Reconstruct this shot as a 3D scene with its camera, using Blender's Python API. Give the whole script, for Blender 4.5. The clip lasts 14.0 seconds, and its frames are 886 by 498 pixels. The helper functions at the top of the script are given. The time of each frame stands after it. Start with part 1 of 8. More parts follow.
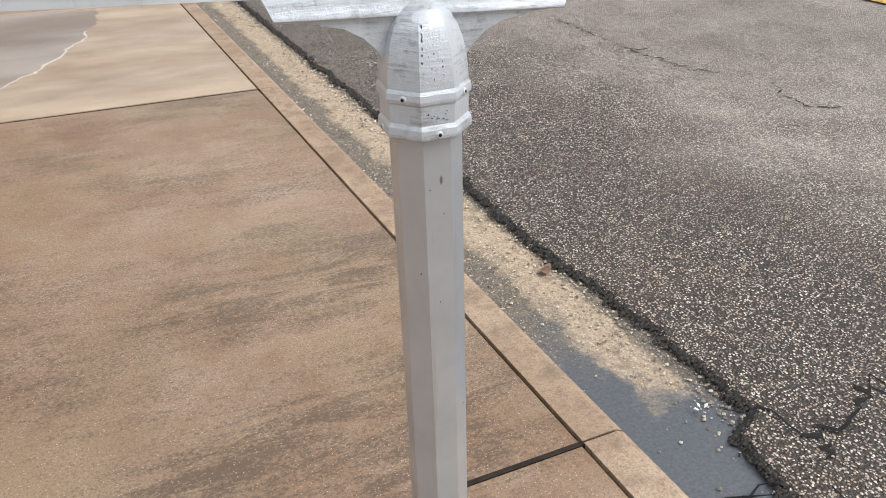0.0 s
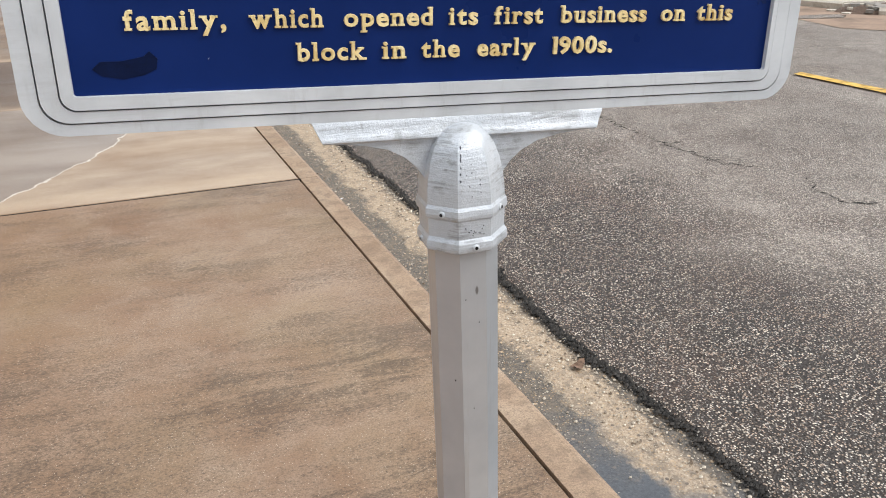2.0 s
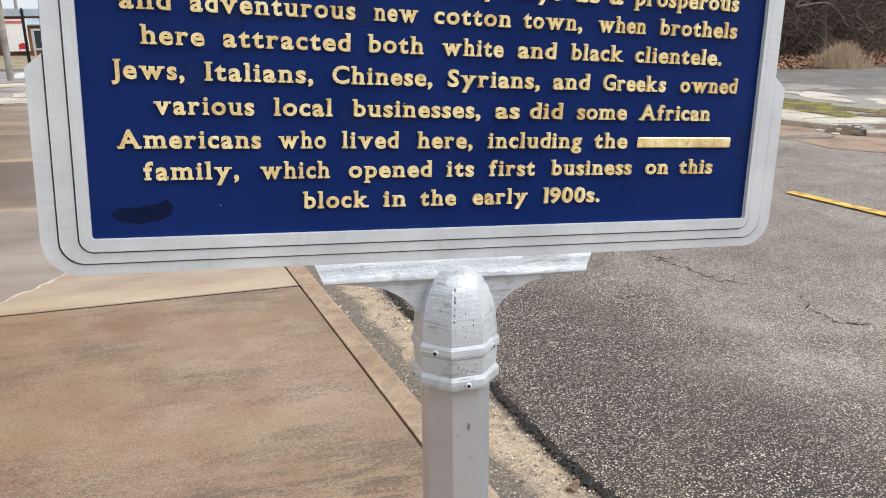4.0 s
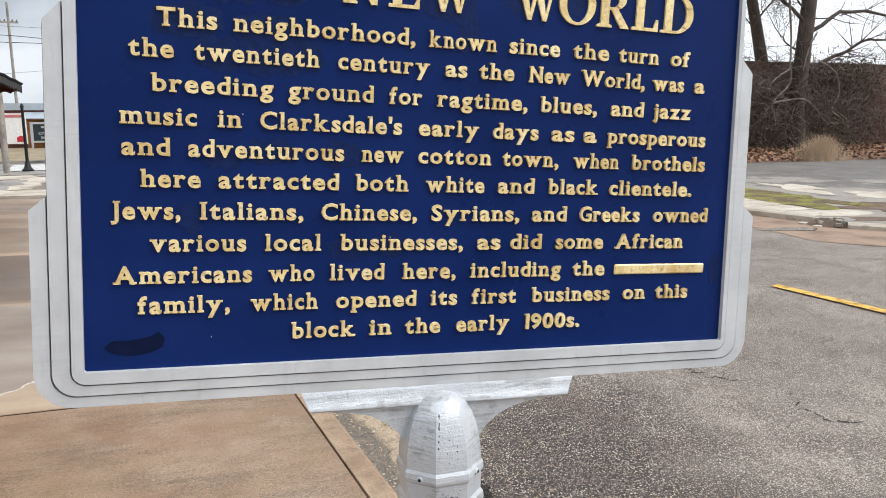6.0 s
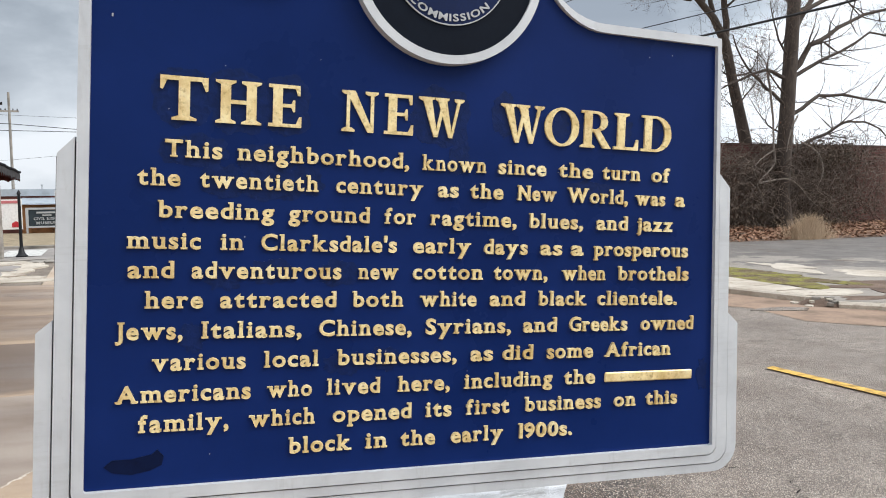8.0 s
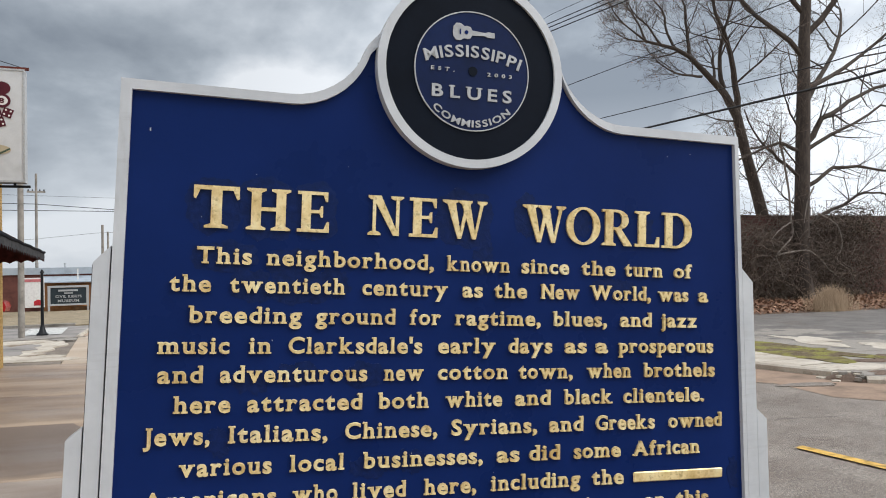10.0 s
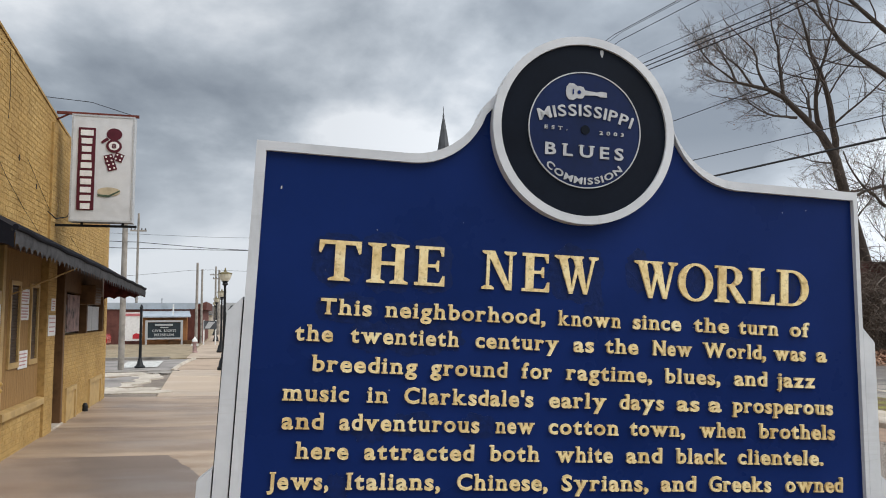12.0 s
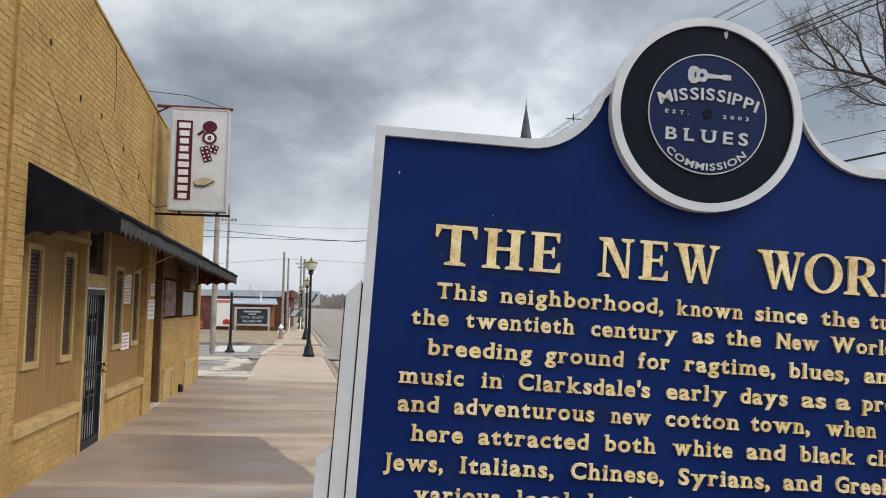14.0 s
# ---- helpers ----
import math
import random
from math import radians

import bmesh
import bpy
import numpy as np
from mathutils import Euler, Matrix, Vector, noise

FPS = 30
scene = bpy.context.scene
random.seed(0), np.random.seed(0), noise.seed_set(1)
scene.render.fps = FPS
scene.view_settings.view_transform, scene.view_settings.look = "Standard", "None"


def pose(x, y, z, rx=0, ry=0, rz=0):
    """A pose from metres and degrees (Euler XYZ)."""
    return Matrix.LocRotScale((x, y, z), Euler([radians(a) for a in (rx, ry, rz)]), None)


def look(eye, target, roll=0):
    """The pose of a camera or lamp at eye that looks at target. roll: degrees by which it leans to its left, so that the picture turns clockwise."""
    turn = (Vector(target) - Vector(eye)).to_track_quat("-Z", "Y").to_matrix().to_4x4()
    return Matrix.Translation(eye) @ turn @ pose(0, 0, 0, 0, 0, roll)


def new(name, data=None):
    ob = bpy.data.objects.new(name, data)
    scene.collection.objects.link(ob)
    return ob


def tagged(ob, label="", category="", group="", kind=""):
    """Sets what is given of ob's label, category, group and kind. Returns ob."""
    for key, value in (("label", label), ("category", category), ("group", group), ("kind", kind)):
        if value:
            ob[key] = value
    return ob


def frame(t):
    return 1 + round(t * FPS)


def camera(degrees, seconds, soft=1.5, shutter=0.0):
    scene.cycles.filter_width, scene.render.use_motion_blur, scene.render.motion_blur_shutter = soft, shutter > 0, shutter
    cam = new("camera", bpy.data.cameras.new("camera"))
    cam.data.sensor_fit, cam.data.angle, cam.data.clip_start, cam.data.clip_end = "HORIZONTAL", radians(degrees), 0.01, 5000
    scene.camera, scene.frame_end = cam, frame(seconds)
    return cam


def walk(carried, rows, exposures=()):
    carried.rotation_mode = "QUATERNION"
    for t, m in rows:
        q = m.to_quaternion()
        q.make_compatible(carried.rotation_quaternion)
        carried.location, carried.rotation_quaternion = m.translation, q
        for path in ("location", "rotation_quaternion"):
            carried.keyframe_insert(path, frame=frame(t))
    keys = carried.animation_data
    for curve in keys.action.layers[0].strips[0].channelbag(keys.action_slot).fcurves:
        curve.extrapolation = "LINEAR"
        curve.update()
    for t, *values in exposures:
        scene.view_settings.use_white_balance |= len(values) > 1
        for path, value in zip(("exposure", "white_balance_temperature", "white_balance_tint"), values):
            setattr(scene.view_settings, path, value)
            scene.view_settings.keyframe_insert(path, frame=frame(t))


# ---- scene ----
cam = camera(60.6, 14.0, 1.0)
PATH = [
    (0, (-0.483, -1.122, 1.683), (0.206, 0.459, 0.671), -1.7),
    (0.5, (-0.482, -1.128, 1.7), (0.193, 0.487, 0.732), -2.0),
    (1, (-0.488, -1.124, 1.714), (0.174, 0.522, 0.792), -2.2),
    (1.5, (-0.487, -1.128, 1.725), (0.166, 0.548, 0.852), -2.2),
    (2, (-0.492, -1.133, 1.743), (0.162, 0.571, 0.925), -1.9),
    (2.5, (-0.494, -1.137, 1.765), (0.167, 0.593, 1.007), -1.5),
    (3, (-0.494, -1.142, 1.783), (0.178, 0.609, 1.09), -1.0),
    (5.5, (-0.494, -1.191, 1.883), (0.233, 0.63, 1.486), -0.4),
    (6, (-0.493, -1.193, 1.899), (0.245, 0.634, 1.556), -0.4),
    (6.5, (-0.491, -1.194, 1.91), (0.257, 0.638, 1.62), -0.4),
    (7, (-0.496, -1.196, 1.924), (0.259, 0.64, 1.685), -0.5),
    (7.5, (-0.501, -1.211, 1.943), (0.261, 0.628, 1.755), -0.7),
    (8, (-0.507, -1.228, 1.963), (0.259, 0.615, 1.829), -0.9),
    (10.5, (-0.532, -1.242, 2.023), (0.166, 0.63, 2.124), -1.3),
    (11, (-0.545, -1.251, 2.034), (0.104, 0.636, 2.168), -1.1),
    (11.5, (-0.563, -1.251, 2.034), (0.025, 0.653, 2.192), -0.7),
    (12, (-0.585, -1.251, 2.032), (-0.061, 0.671, 2.205), -0.3),
    (12.5, (-0.601, -1.243, 2.029), (-0.138, 0.694, 2.207), 0.1),
    (13, (-0.62, -1.241, 2.029), (-0.211, 0.709, 2.203), 0.4),
    (13.5, (-0.632, -1.241, 2.026), (-0.272, 0.719, 2.192), 0.6),
    (14, (-0.643, -1.234, 2.021), (-0.325, 0.735, 2.172), 0.9),
]
walk(cam, [(t, look(eye, target, roll)) for t, eye, target, roll in PATH], [(0, 0.27), (3, 0.30), (8, 0.30), (10.5, 0.0), (14, 0.0)])

# ---- world and light ----
world = bpy.data.worlds.new("overcast")
scene.world = world
world.use_nodes = True
wt = world.node_tree
wt.nodes.clear()


def wnode(kind, **kw):
    n = wt.nodes.new(kind)
    for k, v in kw.items():
        n.inputs[k].default_value = v
    return n


SUN_EL, SUN_AZ = 44.0, 121.0
out = wnode("ShaderNodeOutputWorld")
bg_sky, bg_cloud, mixer = wnode("ShaderNodeBackground", Strength=0.06), wnode("ShaderNodeBackground", Strength=1.0), wnode("ShaderNodeMixShader", Fac=0.9)
sky = wnode("ShaderNodeTexSky")
sky.sky_type, sky.sun_disc, sky.sun_elevation, sky.sun_rotation = "NISHITA", False, radians(SUN_EL), radians(SUN_AZ)
coord = wnode("ShaderNodeTexCoord")
sep = wnode("ShaderNodeSeparateXYZ")
# clouds lie on a flat layer: the direction is divided by its height
lift = wt.nodes.new("ShaderNodeMath"); lift.operation = "MAXIMUM"; lift.inputs[1].default_value = 0.0
lift2 = wt.nodes.new("ShaderNodeMath"); lift2.operation = "ADD"; lift2.inputs[1].default_value = 0.5
div = wt.nodes.new("ShaderNodeVectorMath"); div.operation = "DIVIDE"
comb = wnode("ShaderNodeCombineXYZ")
comb.inputs[2].default_value = 1.0
n1 = wnode("ShaderNodeTexNoise", Scale=2.3, Detail=9.0, Roughness=0.52, Distortion=0.12)
n2 = wnode("ShaderNodeTexNoise", Scale=0.9, Detail=4.0, Roughness=0.5)
addn = wt.nodes.new("ShaderNodeMath"); addn.operation = "MULTIPLY_ADD"; addn.inputs[1].default_value = 0.6
ramp = wt.nodes.new("ShaderNodeValToRGB")
ramp.color_ramp.elements[0].position, ramp.color_ramp.elements[0].color = 0.66, (0.25, 0.288, 0.342, 1)
ramp.color_ramp.elements[1].position, ramp.color_ramp.elements[1].color = 0.93, (0.90, 0.94, 0.99, 1)
e = ramp.color_ramp.elements.new(0.76); e.color = (0.39, 0.44, 0.50, 1)
e = ramp.color_ramp.elements.new(0.835); e.color = (0.58, 0.635, 0.70, 1)
grad = wt.nodes.new("ShaderNodeMapRange")
grad.inputs[1].default_value, grad.inputs[2].default_value = 0.45, 1.0
grad.inputs[3].default_value, grad.inputs[4].default_value = 1.0, 2.7
hz = wt.nodes.new("ShaderNodeMapRange")
hz.inputs[1].default_value, hz.inputs[2].default_value = 0.0, 0.22
hz.inputs[3].default_value, hz.inputs[4].default_value = 0.75, 0.0
hmix = wt.nodes.new("ShaderNodeMix"); hmix.data_type = "RGBA"
hmix.inputs[7].default_value = (0.75, 0.80, 0.87, 1)
mul = wt.nodes.new("ShaderNodeVectorMath"); mul.operation = "SCALE"
L = wt.links.new
L(coord.outputs["Generated"], sep.inputs[0])
L(sep.outputs[2], lift.inputs[0]); L(lift.outputs[0], lift2.inputs[0])
for k in (0, 1, 2):
    L(lift2.outputs[0], comb.inputs[k])
L(coord.outputs["Generated"], div.inputs[0]); L(comb.outputs[0], div.inputs[1])
drift = wt.nodes.new("ShaderNodeVectorMath"); drift.operation = "ADD"
drift.inputs[1].default_value = (2.35, 0.6, 0.0)
L(div.outputs[0], drift.inputs[0])
L(drift.outputs[0], n1.inputs["Vector"]); L(drift.outputs[0], n2.inputs["Vector"])
L(n2.outputs["Fac"], addn.inputs[0]); L(n1.outputs["Fac"], addn.inputs[2])
L(addn.outputs[0], ramp.inputs[0])
L(sep.outputs[2], grad.inputs[0]); L(sep.outputs[2], hz.inputs[0])
L(hz.outputs[0], hmix.inputs[0]); L(ramp.outputs[0], hmix.inputs[6])
L(hmix.outputs[2], mul.inputs[0]); L(grad.outputs[0], mul.inputs["Scale"])
east = wt.nodes.new("ShaderNodeMapRange")
east.inputs[1].default_value, east.inputs[2].default_value = 0.12, 0.45
east.inputs[3].default_value, east.inputs[4].default_value = 0.93, 1.25
L(sep.outputs[0], east.inputs[0])
glow = wt.nodes.new("ShaderNodeVectorMath"); glow.operation = "SCALE"
L(mul.outputs[0], glow.inputs[0]); L(east.outputs[0], glow.inputs["Scale"])
L(glow.outputs[0], bg_cloud.inputs[0]); L(sky.outputs[0], bg_sky.inputs[0])
L(bg_sky.outputs[0], mixer.inputs[1]); L(bg_cloud.outputs[0], mixer.inputs[2]); L(mixer.outputs[0], out.inputs[0])

sun = new("sun", bpy.data.lights.new("sun", "SUN"))
sun.data.energy, sun.data.angle, sun.data.color = 2.3, radians(40), (1.0, 0.965, 0.91)
sun.matrix_world = look((0, 0, 30), (0 - 10 * math.sin(radians(SUN_AZ)), -10 * math.cos(radians(SUN_AZ)), 30 - 10 * math.tan(radians(SUN_EL))))


# ---- materials ----
class Mat:
    """A node material with a small set of tools."""

    def __init__(self, name, rough=0.7, metal=0.0, spec=0.5):
        self.m = bpy.data.materials.new(name)
        self.m.use_nodes = True
        self.t = self.m.node_tree
        self.b = self.t.nodes["Principled BSDF"]
        self.b.inputs["Roughness"].default_value = rough
        self.b.inputs["Metallic"].default_value = metal
        self.b.inputs["Specular IOR Level"].default_value = spec
        g = self.t.nodes.new("ShaderNodeNewGeometry")
        self.pos = g.outputs["Position"]
        self.island = g.outputs["Random Per Island"]
        o = self.t.nodes.new("ShaderNodeObjectInfo")
        self.rnd = o.outputs["Random"]
        c = self.t.nodes.new("ShaderNodeTexCoord")
        self.obj = c.outputs["Object"]

    def link(self, a, b):
        self.t.links.new(a, b)

    def vec(self, src, scale=(1, 1, 1), rot=(0, 0, 0)):
        n = self.t.nodes.new("ShaderNodeMapping")
        n.inputs["Scale"].default_value = scale
        n.inputs["Rotation"].default_value = [radians(a) for a in rot]
        self.link(src, n.inputs[0])
        return n.outputs[0]

    def noise(self, src, scale, detail=4.0, rough=0.55, distort=0.0):
        n = self.t.nodes.new("ShaderNodeTexNoise")
        n.inputs["Scale"].default_value, n.inputs["Detail"].default_value = scale, detail
        n.inputs["Roughness"].default_value, n.inputs["Distortion"].default_value = rough, distort
        self.link(src, n.inputs["Vector"])
        return n.outputs["Fac"]

    def cells(self, src, scale, feature="F1", out="Distance", rnd=1.0):
        n = self.t.nodes.new("ShaderNodeTexVoronoi")
        n.feature = feature
        n.inputs["Scale"].default_value = scale
        n.inputs["Randomness"].default_value = rnd
        self.link(src, n.inputs["Vector"])
        return n.outputs[out]

    def ramp(self, fac, stops):
        n = self.t.nodes.new("ShaderNodeValToRGB")
        r = n.color_ramp
        while len(r.elements) < len(stops):
            r.elements.new(0.5)
        for el, (p, c) in zip(r.elements, stops):
            el.position = p
            el.color = (c, c, c, 1) if isinstance(c, (int, float)) else (*c, 1)
        self.link(fac, n.inputs[0])
        return n.outputs[0]

    def mix(self, fac, a, b, mode="MIX"):
        n = self.t.nodes.new("ShaderNodeMix")
        n.data_type, n.blend_type = "RGBA", mode
        for sock, v in ((n.inputs[0], fac), (n.inputs[6], a), (n.inputs[7], b)):
            if isinstance(v, bpy.types.NodeSocket):
                self.link(v, sock)
            elif isinstance(v, (int, float)):
                sock.default_value = v if sock == n.inputs[0] else (v, v, v, 1)
            else:
                sock.default_value = (*v, 1)
        return n.outputs[2]

    def math(self, op, a, b=0.0, c=0.0):
        n = self.t.nodes.new("ShaderNodeMath")
        n.operation = op
        for sock, v in zip(n.inputs, (a, b, c)):
            if isinstance(v, bpy.types.NodeSocket):
                self.link(v, sock)
            else:
                sock.default_value = v
        return n.outputs[0]

    def xyz(self, src):
        n = self.t.nodes.new("ShaderNodeSeparateXYZ")
        self.link(src, n.inputs[0])
        return n.outputs

    def color(self, c):
        if isinstance(c, bpy.types.NodeSocket):
            self.link(c, self.b.inputs["Base Color"])
        else:
            self.b.inputs["Base Color"].default_value = (*c, 1)
        return self

    def rough(self, s):
        self.link(s, self.b.inputs["Roughness"])
        return self

    def bump(self, h, strength=0.3, dist=0.01):
        n = self.t.nodes.new("ShaderNodeBump")
        n.inputs["Strength"].default_value, n.inputs["Distance"].default_value = strength, dist
        self.link(h, n.inputs["Height"])
        self.link(n.outputs[0], self.b.inputs["Normal"])
        return self


def simple(name, c, rough=0.7, metal=0.0, vary=0.15, scale=6.0, bump=0.15, dist=0.004, spec=0.25):
    """A plain surface with soft patches and fine grain."""
    k = Mat(name, rough, metal, spec)
    a = k.noise(k.pos, scale, 5)
    f = k.noise(k.pos, scale * 14, 3)
    dark = tuple(v * (1 - vary * 2) for v in c)
    light = tuple(min(1, v * (1 + vary)) for v in c)
    base = k.ramp(a, [(0.3, dark), (0.5, c), (0.7, light)])
    k.color(k.mix(k.ramp(f, [(0.35, 0.0), (0.75, 0.35)]), base, dark))
    k.bump(f, bump, dist)
    return k.m


def sidewalk_mat():
    k = Mat("washed_concrete", 0.55, 0.0, 0.28)
    p = k.pos
    x, y, z = k.xyz(p)
    streak = k.noise(k.vec(p, (1.0, 5.2, 1), (0, 0, 12)), 2.2, 8, 0.72, 0.9)
    hair = k.noise(k.vec(p, (3.0, 40.0, 1), (0, 0, 10)), 2.0, 5, 0.65, 0.3)
    big = k.noise(p, 0.62, 5, 0.6)
    mid = k.noise(p, 3.4, 7, 0.66, 0.4)
    fine = k.noise(p, 150, 4, 0.65)
    pits = k.cells(p, 55)
    pit_pick = k.xyz(k.cells(p, 55, out="Color"))[0]
    grit = k.cells(p, 115)
    grit_pick = k.xyz(k.cells(p, 115, out="Color"))[1]
    base = k.ramp(big, [(0.3, (0.205, 0.116, 0.068)), (0.5, (0.285, 0.184, 0.118)), (0.72, (0.375, 0.272, 0.192))])
    base = k.mix(k.ramp(mid, [(0.44, 0.0), (0.72, 0.5)]), base, (0.42, 0.325, 0.245))
    # grime: dark specks that crowd along the brush marks and in worn patches
    where = k.ramp(k.noise(k.vec(p, (0.7, 1.9, 1), (0, 0, 10)), 1.1, 7, 0.66), [(0.40, 0.0), (0.70, 1.0)])
    spot = k.math("ADD", k.math("POWER", k.math("ABSOLUTE", k.math("SUBTRACT", x, -0.2)), 2.0), k.math("MULTIPLY", k.math("POWER", k.math("ABSOLUTE", k.math("SUBTRACT", y, 0.5)), 2.0), 2.2))
    spot2 = k.math("ADD", k.math("POWER", k.math("ABSOLUTE", k.math("SUBTRACT", x, 0.05)), 2.0), k.math("MULTIPLY", k.math("POWER", k.math("ABSOLUTE", k.math("SUBTRACT", y, 1.5)), 2.0), 4.0))
    spot = k.math("MINIMUM", spot, spot2)
    spot = k.ramp(k.math("ADD", spot, k.math("MULTIPLY_ADD", mid, 0.5, -0.25)), [(0.02, 0.22), (0.55, 0.0)])
    spot = k.math("MULTIPLY", spot, k.ramp(streak, [(0.40, 0.25), (0.60, 1.1)]))
    band = k.math("ADD", k.math("MULTIPLY_ADD", streak, 0.50, k.math("MULTIPLY", where, 0.34)), spot)
    speck = k.noise(k.vec(p, (1.0, 1.7, 1), (0, 0, 10)), 64, 5, 0.82)
    crowd = k.math("ADD", speck, k.math("MULTIPLY_ADD", band, 0.62, -0.24))
    olive = k.ramp(k.noise(p, 0.9, 4), [(0.45, 0.0), (0.7, 0.55)])
    base = k.mix(olive, base, (0.30, 0.225, 0.13))
    # redder silt away from the street
    base = k.mix(k.ramp(k.math("MULTIPLY_ADD", x, -0.3, k.math("MULTIPLY_ADD", big, 0.8, -0.3)), [(0.25, 0.0), (0.75, 0.5)]), base, (0.25, 0.135, 0.082))
    base = k.mix(k.ramp(crowd, [(0.48, 0.0), (0.62, 0.75)]), base, (0.082, 0.058, 0.040))
    base = k.mix(k.ramp(hair, [(0.54, 0.0), (0.72, 0.22)]), base, (0.15, 0.105, 0.072))
    base = k.mix(k.ramp(fine, [(0.36, 0.55), (0.54, 0.0)]), base, (0.10, 0.068, 0.046))
    # far part: rain-dark concrete beside a dry tan slab, with a chalky wandering edge
    bow = k.math("MULTIPLY", k.math("MAXIMUM", k.math("SUBTRACT", y, 7.4), 0.0), -0.33)
    bow = k.math("ADD", bow, k.math("MULTIPLY", k.math("POWER", k.math("MAXIMUM", k.math("SUBTRACT", 7.4, y), 0.0), 2.0), -0.115))
    edge = k.math("ADD", k.math("ADD", bow, -0.46), k.math("MULTIPLY_ADD", k.noise(p, 3.2, 6, 0.65), 0.24, -0.12))
    d = k.math("SUBTRACT", edge, x)
    far = k.math("GREATER_THAN", y, 4.12)
    mid_part = k.math("MULTIPLY", far, k.math("LESS_THAN", y, 10.54))
    wet_grey = k.ramp(k.noise(k.vec(p, (0.5, 1.4, 1)), 0.9, 6, 0.6), [(0.36, (0.20, 0.158, 0.132)), (0.62, (0.33, 0.285, 0.25))])
    # a soaked patch beside the tan slab, drying to brown further in
    soak = k.math("ADD", d, k.math("MULTIPLY_ADD", k.noise(p, 1.3, 6, 0.62), 1.5, -0.75))
    soak = k.math("MULTIPLY", k.ramp(k.math("MULTIPLY", soak, 0.4), [(0.52, 1.0), (0.78, 0.0)]), k.math("GREATER_THAN", y, 7.42))
    inner = k.mix(soak, k.mix(k.noise(p, 1.1, 6, 0.62), (0.25, 0.175, 0.132), (0.36, 0.28, 0.225)), (0.150, 0.113, 0.092))
    wet_grey = k.mix(k.math("GREATER_THAN", y, 7.35), wet_grey, inner)
    tan = k.ramp(k.noise(k.vec(p, (0.7, 1.5, 1)), 1.5, 7, 0.64), [(0.3, (0.25, 0.165, 0.105)), (0.5, (0.355, 0.265, 0.19)), (0.7, (0.47, 0.37, 0.275))])
    third = k.mix(k.ramp(k.noise(k.vec(p, (0.4, 1.1, 1)), 0.8, 7, 0.64), [(0.36, 0.0), (0.62, 1.0)]), (0.205, 0.155, 0.125), (0.40, 0.305, 0.225))
    base = k.mix(k.math("MULTIPLY", far, 0.8), base, third)
    base = k.mix(k.math("MULTIPLY", mid_part, 0.85), base, k.mix(k.math("GREATER_THAN", d, 0.0), tan, wet_grey))
    chalk = k.math("LESS_THAN", k.math("ABSOLUTE", d), k.math("MULTIPLY", k.noise(p, 6.0, 3), 0.016))
    base = k.mix(k.math("MULTIPLY", k.math("MULTIPLY", k.math("MULTIPLY", mid_part, k.math("LESS_THAN", y, 6.4)), chalk), 0.9), base, (0.62, 0.57, 0.50))
    base = k.mix(k.math("MULTIPLY", k.math("GREATER_THAN", y, 18.9), 0.8), base, (0.46, 0.36, 0.265))
    # silt drying pale along the cross joints
    for j in (4.1, 7.3, 10.55, 13.5):
        near = k.math("SUBTRACT", k.math("SUBTRACT", y, j), k.math("MULTIPLY", k.noise(p, 2.2, 4), 0.42))
        base = k.mix(k.ramp(k.math("ABSOLUTE", k.math("ADD", near, 0.06)), [(0.04, 0.26), (0.17, 0.0)]), base, (0.54, 0.41, 0.285))
    base = k.mix(k.math("MULTIPLY", k.ramp(grit, [(0.10, 0.9), (0.26, 0.0)]), k.math("GREATER_THAN", grit_pick, 0.72)), base, (0.55, 0.46, 0.36))
    base = k.mix(k.math("MULTIPLY", k.ramp(pits, [(0.05, 0.9), (0.13, 0.0)]), k.math("GREATER_THAN", pit_pick, 0.78)), base, (0.05, 0.036, 0.027))
    k.color(base)
    k.rough(k.ramp(k.noise(k.vec(p, (0.6, 1.6, 1)), 0.5, 4), [(0.4, 0.60), (0.66, 0.32)]))
    k.bump(k.math("ADD", k.math("ADD", k.math("MULTIPLY", fine, 0.7), k.math("MULTIPLY", hair, 0.6)), k.math("MULTIPLY", streak, 0.4)), 0.5, 0.005)
    return k.m


def kerb_mat():
    k = Mat("kerb_concrete", 0.75)
    p = k.pos
    a, b, f = k.noise(p, 2.4, 6, 0.6), k.noise(p, 11, 5, 0.65), k.noise(p, 170, 3)
    base = k.ramp(a, [(0.3, (0.26, 0.168, 0.105)), (0.5, (0.38, 0.262, 0.172)), (0.7, (0.49, 0.372, 0.262))])
    base = k.mix(k.ramp(b, [(0.46, 0.0), (0.70, 0.7)]), base, (0.15, 0.10, 0.068))
    base = k.mix(k.ramp(k.noise(p, 60, 5, 0.8), [(0.50, 0.0), (0.66, 0.6)]), base, (0.10, 0.072, 0.052))
    base = k.mix(k.ramp(f, [(0.38, 0.45), (0.6, 0.0)]), base, (0.14, 0.10, 0.07))
    k.color(base).bump(k.math("ADD", f, b), 0.4, 0.004)
    return k.m


